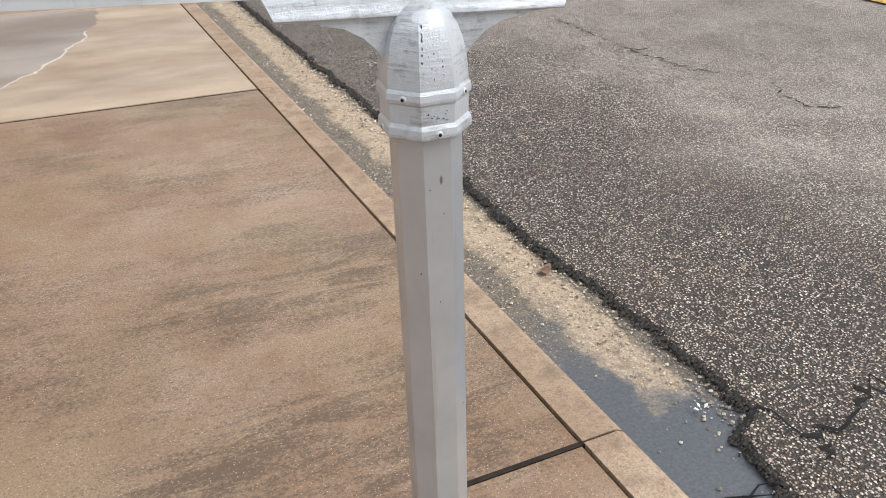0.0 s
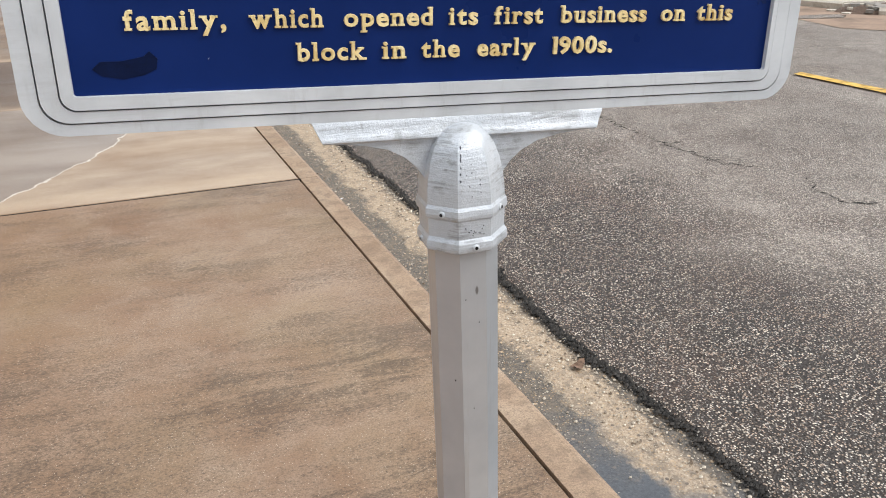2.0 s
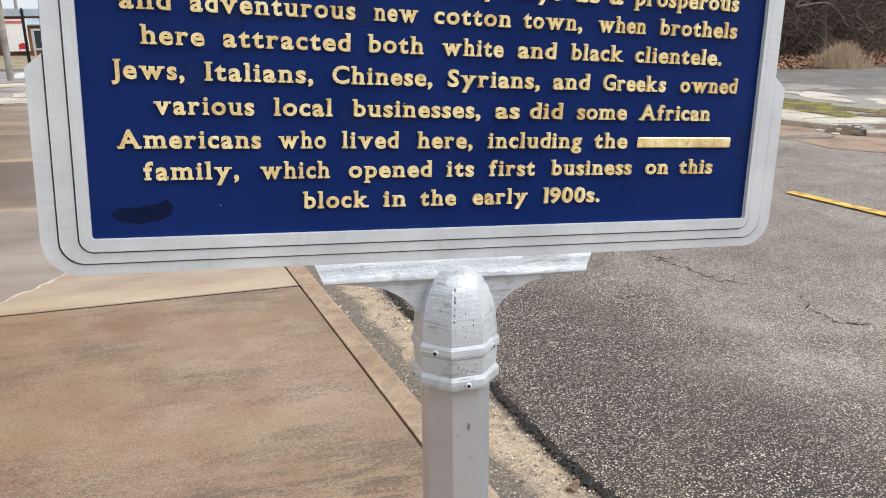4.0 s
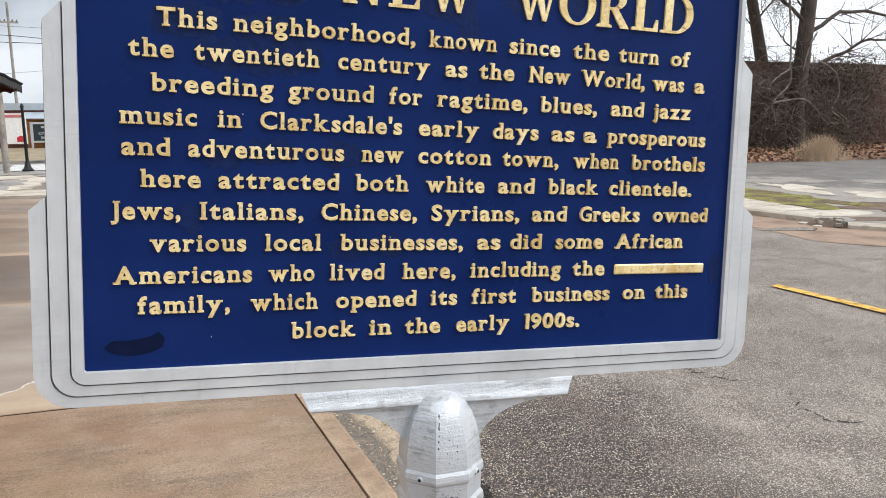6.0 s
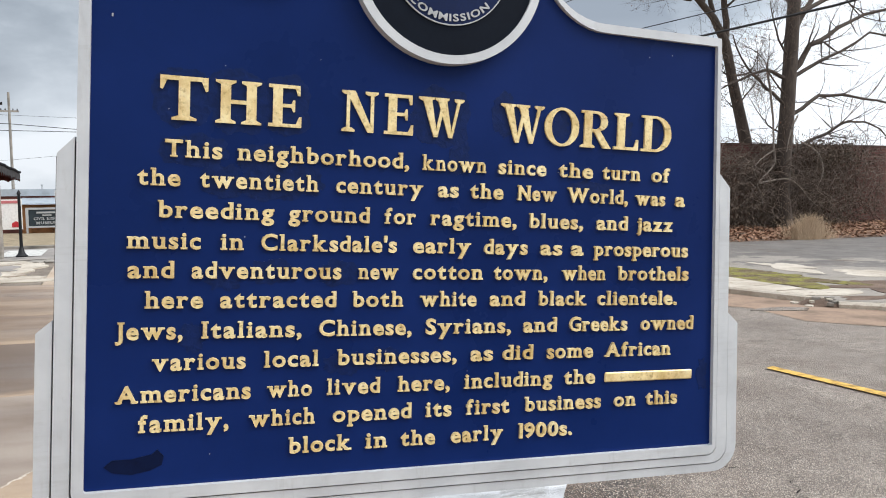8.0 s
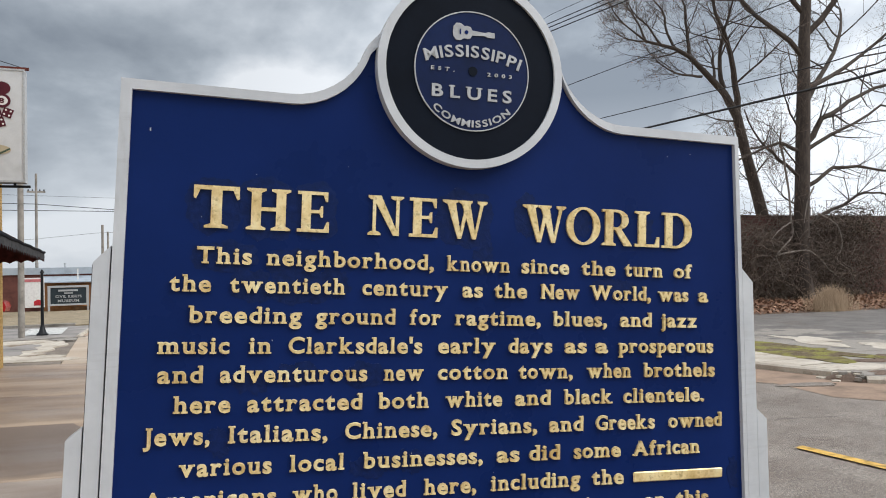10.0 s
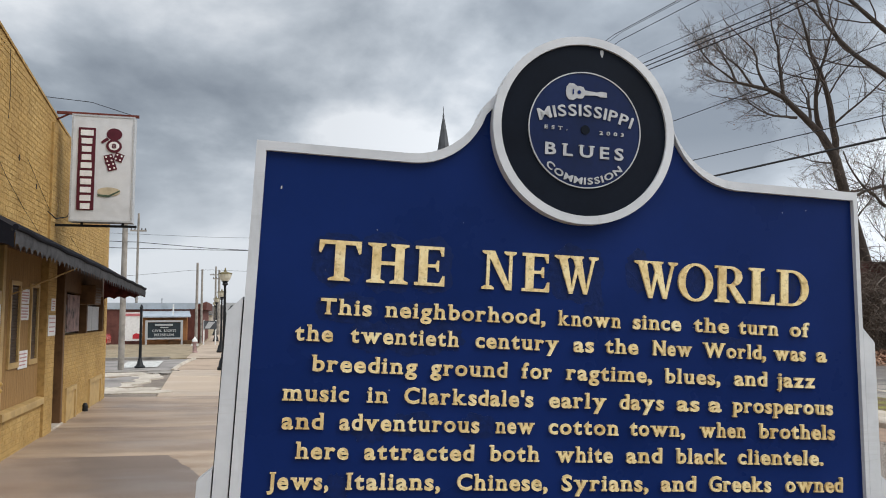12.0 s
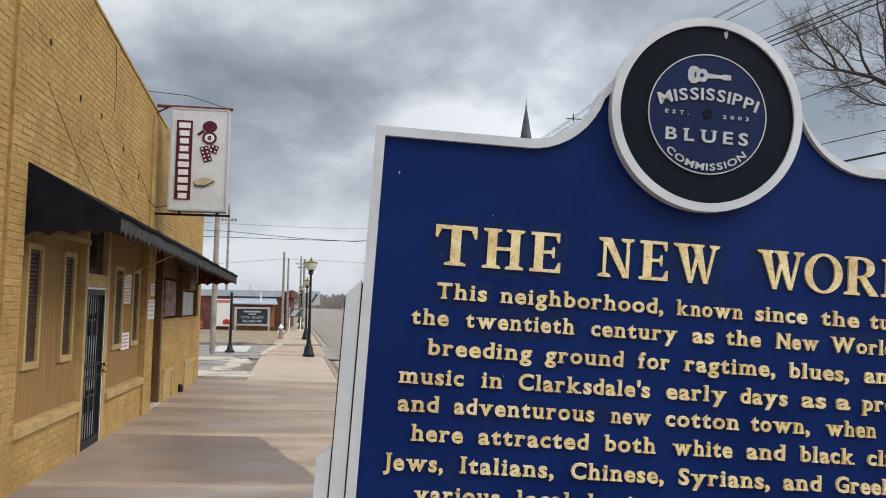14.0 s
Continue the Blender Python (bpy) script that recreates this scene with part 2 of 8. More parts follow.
def gutter_mat():
    k = Mat("gutter_concrete", 0.8)
    p = k.pos
    x, y, z = k.xyz(p)
    along = k.math("MULTIPLY_ADD", y, 0.035, x)
    a = k.noise(p, 4.2, 7, 0.7, 0.4)
    c = k.noise(p, 13, 6, 0.7, 0.2)
    f = k.noise(p, 75, 5, 0.7)
    stone = k.cells(p, 85)
    stone_pick = k.xyz(k.cells(p, 85, out="Color"))[0]
    across = k.math("ADD", k.math("ADD", along, k.math("MULTIPLY_ADD", a, 0.26, -0.13)), k.math("MULTIPLY_ADD", c, 0.14, -0.07))
    pale = k.ramp(k.math("MULTIPLY", across, 0.5), [(0.0, 0.0), (0.466, 0.0), (0.490, 0.95)])
    pale = k.math("MULTIPLY", pale, k.ramp(k.math("MULTIPLY", k.math("ADD", along, k.math("MULTIPLY_ADD", c, 0.10, -0.05)), 0.5), [(0.574, 1.0), (0.588, 0.0)]))
    dirt = k.ramp(f, [(0.3, (0.045, 0.039, 0.034)), (0.5, (0.12, 0.102, 0.084)), (0.7, (0.22, 0.185, 0.145))])
    cream = k.ramp(f, [(0.28, (0.20, 0.135, 0.086)), (0.5, (0.415, 0.315, 0.218)), (0.75, (0.60, 0.50, 0.385))])
    base = k.mix(pale, dirt, cream)
    base = k.mix(k.ramp(c, [(0.48, 0.0), (0.62, 0.75)]), base, (0.19, 0.15, 0.112))
    base = k.mix(k.math("MULTIPLY", k.ramp(stone, [(0.20, 0.85), (0.34, 0.0)]), k.math("GREATER_THAN", stone_pick, 0.35)), base, k.mix(k.math("GREATER_THAN", stone_pick, 0.78), (0.42, 0.28, 0.15), (0.62, 0.53, 0.41)))
    # standing damp and slate-grey silt at the low end
    low = k.ramp(k.math("ADD", k.math("MULTIPLY", y, 0.5), k.math("MULTIPLY_ADD", a, 0.5, -0.25)), [(0.30, 1.0), (0.58, 0.0)])
    low = k.math("MULTIPLY", low, k.ramp(k.math("MULTIPLY", across, 0.5), [(0.0, 1.0), (0.475, 1.0), (0.505, 0.12)]))
    pebble, pebble_c = k.cells(p, 38), k.xyz(k.cells(p, 38, out="Color"))
    base = k.mix(k.math("MULTIPLY", k.ramp(pebble, [(0.22, 0.9), (0.32, 0.0)]), k.math("GREATER_THAN", pebble_c[0], 0.62)), base, k.mix(k.math("GREATER_THAN", pebble_c[1], 0.5), (0.13, 0.10, 0.08), (0.52, 0.38, 0.25)))
    low = k.math("MAXIMUM", low, k.ramp(k.math("ADD", k.math("MULTIPLY", y, 0.5), k.math("MULTIPLY_ADD", a, 0.4, -0.2)), [(0.17, 1.0), (0.27, 0.0)]))
    silt = k.ramp(f, [(0.3, (0.055, 0.058, 0.064)), (0.7, (0.105, 0.108, 0.116))])
    base = k.mix(low, base, silt)
    k.color(base)
    k.rough(k.mix(low, 0.85, 0.36))
    k.bump(k.math("MULTIPLY", k.math("ADD", k.math("MULTIPLY", stone, -0.6), k.math("ADD", f, c)), k.math("MULTIPLY_ADD", low, -0.75, 1.0)), 0.7, 0.008)
    return k.m


def asphalt_mat(name, grime=1.0, chips=94.0):
    k = Mat(name, 0.72)
    p = k.pos
    x, y, z = k.xyz(p)
    big = k.noise(p, 0.45, 5, 0.6)
    mid = k.noise(p, 3.0, 6, 0.62)
    fine = k.noise(p, 210, 3, 0.7)
    c1, c1c = k.cells(p, chips), k.cells(p, chips, out="Color")
    c2, c2c = k.cells(p, chips * 1.35), k.cells(p, chips * 1.35, out="Color")
    pick, pick2 = k.xyz(c1c)[0], k.xyz(c2c)[1]
    # older, paler surface away from the gutter
    worn = k.math("ADD", k.math("MULTIPLY_ADD", y, 0.10, x), k.math("MULTIPLY_ADD", k.noise(p, 0.8, 6, 0.62), 2.6, -1.3))
    worn = k.ramp(k.math("MULTIPLY", worn, 0.2), [(0.50, 0.0), (0.66, 1.0)])
    tar = k.mix(worn, k.ramp(mid, [(0.3, (0.026, 0.019, 0.015)), (0.7, (0.066, 0.049, 0.039))]), k.ramp(mid, [(0.3, (0.20, 0.16, 0.13)), (0.7, (0.40, 0.335, 0.28))]))
    tar = k.mix(k.ramp(k.noise(p, 1.4, 5, 0.6), [(0.48, 0.0), (0.66, 0.5)]), tar, (0.105, 0.062, 0.043))
    tint = k.mix(pick2, (0.56, 0.39, 0.275), (0.37, 0.31, 0.265))
    tint = k.mix(k.math("GREATER_THAN", k.xyz(c1c)[2], 0.72), tint, (0.88, 0.77, 0.64))
    tint = k.mix(k.math("MULTIPLY", worn, 0.75), tint, (0.60, 0.515, 0.44))
    base = k.mix(k.math("MULTIPLY", k.ramp(c1, [(0.34, 0.95), (0.48, 0.0)]), k.ramp(pick, [(0.42, 0.0), (0.52, 1.0)])), tar, tint)
    base = k.mix(k.math("MULTIPLY", k.ramp(c2, [(0.26, 0.95), (0.42, 0.0)]), k.ramp(pick2, [(0.68, 0.0), (0.78, 1.0)])), base, (0.85, 0.78, 0.69))
    base = k.mix(k.math("MULTIPLY", k.ramp(c1, [(0.48, 0.0), (0.64, 0.7)]), k.math("MULTIPLY_ADD", worn, -0.25, 1.0)), base, (0.022, 0.017, 0.014))
    base = k.mix(k.ramp(k.noise(p, 28, 5, 0.75), [(0.50, 0.0), (0.66, 0.55)]), base, (0.06, 0.047, 0.038))
    base = k.mix(k.ramp(big, [(0.42, 0.0), (0.7, 0.3 * grime)]), base, (0.085, 0.068, 0.055))
    k.color(base)
    k.rough(k.ramp(fine, [(0.3, 0.42), (0.7, 0.8)]))
    h = k.math("ADD", k.math("MULTIPLY", c1, -1.0), k.math("MULTIPLY", fine, 0.4))
    k.bump(h, 0.9, 0.014)
    return k.m


def silver_mat():
    k = Mat("silver_paint", 0.38, 0.12)
    p = k.pos
    brush = k.noise(k.vec(p, (10, 10, 60)), 3.0, 4, 0.6)
    patch = k.noise(p, 7, 5, 0.6)
    base = k.ramp(patch, [(0.3, (0.48, 0.50, 0.525)), (0.55, (0.58, 0.60, 0.625)), (0.75, (0.66, 0.68, 0.70))])
    dirt = k.noise(k.vec(p, (22, 22, 5)), 1.0, 6, 0.7)
    base = k.mix(k.ramp(dirt, [(0.58, 0.0), (0.78, 0.35)]), base, (0.24, 0.225, 0.205))
    hand = k.noise(k.vec(p, (9, 9, 120)), 1.0, 5, 0.7, 0.6)
    base = k.mix(k.ramp(k.math("MULTIPLY", hand, k.ramp(k.noise(p, 11, 4), [(0.4, 0.5), (0.6, 1.0)])), [(0.47, 0.0), (0.64, 0.16)]), base, (0.30, 0.295, 0.285))
    rub = k.noise(k.vec(p, (60, 60, 14)), 1.0, 4, 0.7)
    base = k.mix(k.ramp(rub, [(0.62, 0.0), (0.74, 0.18)]), base, (0.30, 0.29, 0.27))
    k.color(base)
    k.rough(k.ramp(brush, [(0.3, 0.36), (0.7, 0.56)]))
    k.bump(k.math("ADD", brush, k.noise(p, 45, 4)), 0.13, 0.002)
    return k.m


def cast_silver_mat():
    """Aluminium paint brushed over rough castings, grimy in its brush marks."""
    k = Mat("brushed_aluminium_paint", 0.36, 0.22)
    p = k.pos
    patch = k.noise(p, 9, 5, 0.6)
    base = k.ramp(patch, [(0.3, (0.45, 0.475, 0.51)), (0.55, (0.53, 0.555, 0.59)), (0.75, (0.59, 0.61, 0.64))])
    strokes = k.noise(k.vec(p, (11, 11, 170)), 1.0, 5, 0.7, 0.7)
    worn = k.ramp(k.noise(p, 13, 5, 0.65), [(0.40, 0.35), (0.60, 1.0)])
    base = k.mix(k.ramp(k.math("MULTIPLY", strokes, worn), [(0.40, 0.0), (0.60, 0.55)]), base, (0.17, 0.165, 0.155))
    base = k.mix(k.ramp(k.noise(k.vec(p, (50, 50, 18)), 1.0, 5, 0.75), [(0.62, 0.0), (0.72, 0.45)]), base, (0.16, 0.15, 0.14))
    k.color(base)
    k.rough(k.ramp(strokes, [(0.3, 0.28), (0.7, 0.50)]))
    k.bump(k.math("ADD", strokes, k.math("MULTIPLY", k.noise(p, 60, 4, 0.7), 1.4)), 0.5, 0.0028)
    return k.m


def pole_mat():
    k = Mat("weathered_silver_paint", 0.30, 0.55)
    p = k.pos
    run = k.noise(k.vec(p, (30, 30, 1.6)), 1.0, 6, 0.65, 0.3)
    patch = k.noise(p, 5, 5, 0.6)
    base = k.ramp(patch, [(0.3, (0.42, 0.445, 0.475)), (0.7, (0.54, 0.56, 0.59))])
    base = k.mix(k.ramp(run, [(0.62, 0.0), (0.74, 0.45)]), base, (0.34, 0.31, 0.275))
    chip = k.cells(k.vec(p, (26, 26, 9)), 1.0)
    base = k.mix(k.ramp(chip, [(0.05, 0.8), (0.09, 0.0)]), base, (0.12, 0.11, 0.10))
    k.color(base)
    k.bump(k.math("ADD", run, k.noise(p, 50, 4)), 0.2, 0.002)
    return k.m


def navy_mat():
    k = Mat("navy_enamel", 0.28, 0.0, 0.10)
    p = k.pos
    a = k.noise(p, 4.0, 5, 0.6)
    f = k.noise(p, 38, 5, 0.65)
    base = k.ramp(a, [(0.3, (0.0034, 0.0155, 0.090)), (0.7, (0.0056, 0.0215, 0.122))])
    k.color(base)
    k.rough(k.ramp(a, [(0.35, 0.24), (0.7, 0.42)]))
    k.bump(f, 0.10, 0.002)
    return k.m


def dark_navy_mat():
    k = Mat("touched_up_navy", 0.30, 0.0, 0.16)
    f = k.noise(k.pos, 85, 5, 0.6, 0.5)
    k.color(k.ramp(f, [(0.3, (0.0032, 0.0125, 0.066)), (0.7, (0.0052, 0.0190, 0.100))])).bump(f, 0.30, 0.004)
    return k.m


def gold_mat():
    k = Mat("gold_paint", 0.36, 0.2)
    p = k.pos
    a = k.noise(p, 30, 5, 0.65)
    b = k.noise(p, 130, 4, 0.6)
    base = k.ramp(a, [(0.3, (0.72, 0.53, 0.22)), (0.55, (0.92, 0.75, 0.40)), (0.75, (0.95, 0.86, 0.56))])
    base = k.mix(k.ramp(b, [(0.30, 0.6), (0.46, 0.0)]), base, (0.30, 0.19, 0.06))
    # broad brown patches put the letters' shadow tones into the colour
    base = k.mix(k.ramp(k.noise(p, 11, 6, 0.7), [(0.50, 0.0), (0.68, 0.6)]), base, (0.50, 0.30, 0.09))
    k.color(base)
    k.bump(k.math("ADD", a, b), 0.35, 0.002)
    return k.m


def brick_mat(name, lo, mid_c, hi, each="obj", scale=14):
    k = Mat(name, 0.75, 0.0, 0.2)
    p = k.pos
    r = k.rnd if each == "obj" else k.island
    a, f = k.noise(p, 1.1, 5, 0.6), k.noise(p, scale * 5, 4, 0.65)
    s = k.noise(k.vec(p, (2.5, 2.5, 0.4)), 1.6, 6, 0.65)
    base = k.ramp(a, [(0.3, lo), (0.5, mid_c), (0.7, hi)])
    base = k.mix(k.ramp(r, [(0.0, 0.5), (0.4, 0.0), (0.85, 0.0), (1.0, 0.4)]), base, tuple(v * 0.7 for v in mid_c))
    base = k.mix(k.ramp(s, [(0.52, 0.0), (0.75, 0.45)]), base, tuple(v * 0.45 for v in mid_c))
    base = k.mix(k.ramp(f, [(0.34, 0.35), (0.5, 0.0)]), base, tuple(v * 0.4 for v in lo))
    old = k.noise(p, 3.6, 8, 0.72, 0.4)
    base = k.mix(k.ramp(old, [(0.50, 0.0), (0.66, 0.42)]), base, tuple(v * 0.58 for v in mid_c))
    base = k.mix(k.ramp(k.noise(p, 17, 6, 0.75), [(0.52, 0.0), (0.68, 0.32)]), base, tuple(v * 0.5 for v in lo))
    k.color(base)
    k.bump(k.math("ADD", f, k.math("MULTIPLY", k.noise(p, 21, 6, 0.75), 2.2)), 0.8, 0.014)
    return k.m


def far_brick_mat():
    k = Mat("old_red_brick", 0.85)
    p = k.pos
    n = k.t.nodes.new("ShaderNodeTexBrick")
    n.inputs["Scale"].default_value = 1.0
    n.inputs["Brick Width"].default_value, n.inputs["Row Height"].default_value, n.inputs["Mortar Size"].default_value = 0.21, 0.075, 0.008
    n.inputs["Color1"].default_value, n.inputs["Color2"].default_value = (0.125, 0.033, 0.026, 1), (0.075, 0.023, 0.019, 1)
    n.inputs["Mortar"].default_value = (0.15, 0.11, 0.09, 1)
    k.link(k.vec(p, (1, 1, 1), (90, 0, 0)), n.inputs["Vector"])
    a = k.noise(p, 0.7, 6, 0.65)
    c = k.mix(k.ramp(a, [(0.45, 0.0), (0.72, 0.6)]), n.outputs["Color"], (0.065, 0.032, 0.027))
    k.color(c).bump(n.outputs["Fac"], 0.4, 0.01)
    return k.m


def bark_mat(name, lo, hi):
    k = Mat(name, 0.9)
    p = k.pos
    a = k.noise(k.vec(p, (6, 6, 1.2)), 2.0, 6, 0.65)
    k.color(k.ramp(a, [(0.3, lo), (0.7, hi)])).bump(a, 0.6, 0.02)
    return k.m


def grass_ground_mat(name, lo, mid_c, hi, scale=1.2):
    k = Mat(name, 0.95)
    p = k.pos
    a, f = k.noise(p, scale, 6, 0.65), k.noise(p, scale * 30, 5, 0.7)
    base = k.ramp(a, [(0.35, lo), (0.5, mid_c), (0.65, hi)])
    k.color(k.mix(k.ramp(f, [(0.35, 0.5), (0.6, 0.0)]), base, tuple(v * 0.4 for v in lo))).bump(f, 0.7, 0.03)
    return k.m


def lot_mat():
    k = Mat("worn_lot_surface", 0.7, 0.0, 0.3)
    p = k.pos
    x, y, z = k.xyz(p)
    a, b, f = k.noise(p, 0.42, 8, 0.62, 0.5), k.noise(p, 1.3, 8, 0.66, 0.6), k.noise(p, 40, 4, 0.7)
    base = k.ramp(b, [(0.32, (0.105, 0.095, 0.088)), (0.68, (0.19, 0.172, 0.158))])
    # worn through to old concrete near the street
    near = k.math("MULTIPLY_ADD", k.math("MULTIPLY_ADD", y, 0.57, x), -0.035, 0.90)
    show = k.math("ADD", k.math("MULTIPLY_ADD", b, 0.7, a), near)
    base = k.mix(k.ramp(show, [(0.84, 0.0), (0.92, 0.85)]), base, k.ramp(f, [(0.3, (0.20, 0.175, 0.15)), (0.6, (0.34, 0.305, 0.265))]))
    base = k.mix(k.ramp(k.noise(p, 0.75, 7, 0.7, 0.3), [(0.56, 0.0), (0.66, 0.7)]), base, (0.135, 0.098, 0.072))
    k.color(base).bump(k.math("ADD", b, f), 0.5, 0.012)
    return k.m


def moss_mat():
    k = Mat("mossy_dirt", 0.95, 0.0, 0.2)
    p = k.pos
    a, b, f = k.noise(p, 1.7, 7, 0.68, 0.4), k.noise(p, 5.0, 6, 0.7), k.noise(p, 60, 4, 0.75)
    base = k.ramp(b, [(0.3, (0.085, 0.062, 0.038)), (0.7, (0.20, 0.15, 0.095))])
    green = k.ramp(f, [(0.3, (0.14, 0.135, 0.030)), (0.65, (0.32, 0.30, 0.080))])
    base = k.mix(k.ramp(a, [(0.46, 0.0), (0.57, 0.9)]), base, green)
    base = k.mix(k.ramp(b, [(0.62, 0.0), (0.70, 0.8)]), base, (0.36, 0.31, 0.25))
    k.color(base).bump(k.math("ADD", a, f), 0.8, 0.03)
    return k.m


def pale_mat():
    k = Mat("pale_broken_concrete", 0.8, 0.0, 0.3)
    p = k.pos
    a, b, f = k.noise(p, 0.9, 7, 0.65, 0.4), k.noise(p, 4.0, 7, 0.68, 0.4), k.noise(p, 55, 4, 0.7)
    base = k.ramp(a, [(0.3, (0.34, 0.285, 0.225)), (0.6, (0.55, 0.495, 0.42))])
    base = k.mix(k.ramp(b, [(0.54, 0.0), (0.68, 0.75)]), base, (0.22, 0.17, 0.125))
    base = k.mix(k.ramp(f, [(0.34, 0.45), (0.5, 0.0)]), base, (0.26, 0.21, 0.165))
    k.color(base).bump(k.math("ADD", b, f), 0.5, 0.01)
    return k.m


def leaf_mat(name, a, b):
    k = Mat(name, 0.8)
    k.color(k.ramp(k.island, [(0.0, a), (1.0, b)]))
    return k.m


def siding_mat():
    k = Mat("tan_painted_siding", 0.7, 0.0, 0.12)
    p = k.pos
    a = k.noise(k.vec(p, (1, 9, 0.5)), 2.2, 5, 0.6)
    f = k.noise(p, 40, 4)
    base = k.ramp(a, [(0.3, (0.23, 0.128, 0.05)), (0.7, (0.34, 0.205, 0.085))])
    k.color(k.mix(k.ramp(f, [(0.35, 0.35), (0.55, 0.0)]), base, (0.17, 0.11, 0.05))).bump(f, 0.3, 0.003)
    return k.m


SIDEWALK, KERB, GUTTER = sidewalk_mat(), kerb_mat(), gutter_mat()
ASPHALT, OLD_ASPHALT = asphalt_mat("asphalt"), asphalt_mat("cracked_asphalt", 0.6, 60.0)
SILVER, CASTSILVER, POLE, NAVY, GOLD = silver_mat(), cast_silver_mat(), pole_mat(), navy_mat(), gold_mat()
RECORD = simple("black_enamel", (0.0045, 0.0075, 0.0145), 0.42, 0.0, 0.2, 8, 0.1, 0.001, 0.10)
DARKNAVY = dark_navy_mat()
LABELNAVY = simple("navy_label_enamel", (0.0050, 0.0145, 0.066), 0.3, 0.0, 0.2, 9, 0.1, 0.001, 0.2)
PALE_GREY = simple("pale_grey_paint", (0.47, 0.48, 0.49), 0.45, 0.2, 0.12, 40, 0.1, 0.001)
YBRICK = brick_mat("yellow_painted_brick", (0.385, 0.235, 0.082), (0.490, 0.315, 0.113), (0.565, 0.385, 0.155))
YBRICK_J = brick_mat("yellow_painted_bricks", (0.385, 0.235, 0.082), (0.490, 0.315, 0.113), (0.565, 0.385, 0.155), "island")
YMORTAR = simple("yellow_painted_mortar", (0.37, 0.232, 0.082), 0.85, 0, 0.2, 9, 0.5, 0.01)
CREAM = simple("cream_trim_paint", (0.43, 0.29, 0.12), 0.5, 0, 0.14, 5, 0.2, 0.004)
SIDING = siding_mat()
DARKPANE = simple("dark_brown_shutter", (0.05, 0.028, 0.016), 0.4, 0, 0.2, 6, 0.1)
BROWNWOOD = simple("brown_stained_wood", (0.12, 0.062, 0.026), 0.6, 0, 0.2, 5, 0.3)
BLACKMETAL = simple("black_painted_metal", (0.016, 0.017, 0.019), 0.45, 0.3, 0.2, 12, 0.15)
AWNING = simple("black_canvas", (0.009, 0.010, 0.015), 0.8, 0, 0.25, 4, 0.2, 0.004, 0.1)
VALANCE = simple("faded_grey_canvas", (0.046, 0.045, 0.048), 0.8, 0, 0.38, 7, 0.3)
REDUNDER = simple("dark_red_canvas", (0.09, 0.02, 0.017), 0.8, 0, 0.25, 9, 0.3)
SIGNWHITE = simple("white_sign_face", (0.60, 0.61, 0.62), 0.35, 0, 0.08, 3, 0.05)
MAROON = simple("maroon_paint", (0.085, 0.012, 0.022), 0.4, 0, 0.1, 8, 0.05)
WHITE = simple("white_paint", (0.74, 0.74, 0.72), 0.5, 0, 0.08, 8, 0.1)
PAPER = simple("white_paper", (0.68, 0.67, 0.66), 0.7, 0, 0.06, 9, 0.05)
INK = simple("faded_red_ink", (0.42, 0.20, 0.20), 0.6, 0, 0.1, 9, 0.05)
RUST = simple("rusty_red_iron", (0.14, 0.035, 0.025), 0.7, 0.2, 0.25, 20, 0.3)
YELLOW = simple("yellow_road_paint", (0.66, 0.40, 0.09), 0.6, 0, 0.35, 9, 0.3)
FARBRICK = far_brick_mat()
BARK, VINE, TWIG = bark_mat("grey_brown_bark", (0.033, 0.024, 0.019), (0.092, 0.069, 0.055)), bark_mat("grey_vine", (0.075, 0.052, 0.040), (0.19, 0.145, 0.115)), bark_mat("dark_twigs", (0.07, 0.052, 0.042), (0.15, 0.115, 0.092))
DRYLEAF = leaf_mat("dry_leaves", (0.15, 0.065, 0.035), (0.36, 0.21, 0.13))
DRYGRASS = leaf_mat("dry_grass", (0.30, 0.205, 0.125), (0.50, 0.37, 0.25))
LAWN = grass_ground_mat("winter_lawn", (0.215, 0.165, 0.10), (0.31, 0.245, 0.155), (0.39, 0.315, 0.215))
MOSS = moss_mat()
DIRT = grass_ground_mat("leafy_dirt", (0.10, 0.065, 0.045), (0.16, 0.105, 0.075), (0.22, 0.15, 0.11), 1.5)
PALECON = pale_mat()
LOT = lot_mat()
GREYCON = simple("grey_old_concrete", (0.27, 0.245, 0.215), 0.8, 0, 0.3, 1.2, 0.5, 0.01)
STREET = simple("worn_grey_street", (0.27, 0.245, 0.225), 0.75, 0, 0.25, 0.9, 0.4, 0.01)
ROOFMETAL = simple("pale_blue_metal_roof", (0.42, 0.47, 0.52), 0.4, 0.3, 0.1, 2, 0.1)
ORANGEWOOD = simple("orange_brown_boards", (0.33, 0.15, 0.06), 0.6, 0, 0.2, 2, 0.2)
REDBROWN = simple("red_brown_brick_paint", (0.13, 0.05, 0.04), 0.8, 0, 0.2, 2, 0.3)
POLEWOOD = simple("grey_utility_wood", (0.30, 0.275, 0.245), 0.9, 0, 0.25, 3, 0.4)
SLATE = simple("grey_slate", (0.085, 0.09, 0.10), 0.7, 0, 0.2, 1, 0.2)
CABLE = simple("black_cable", (0.02, 0.02, 0.022), 0.6, 0, 0.1, 3, 0.05)
CARRED = simple("red_car_paint", (0.36, 0.02, 0.02), 0.25, 0.2, 0.05, 3, 0.02)
# distance haze is mixed into these paler wood colours
TREELINE = leaf_mat("hazed_bare_woods", (0.17, 0.155, 0.15), (0.27, 0.25, 0.24))
GLASSDARK = simple("dark_window_glass", (0.02, 0.022, 0.025), 0.12, 0, 0.1, 2, 0.02)
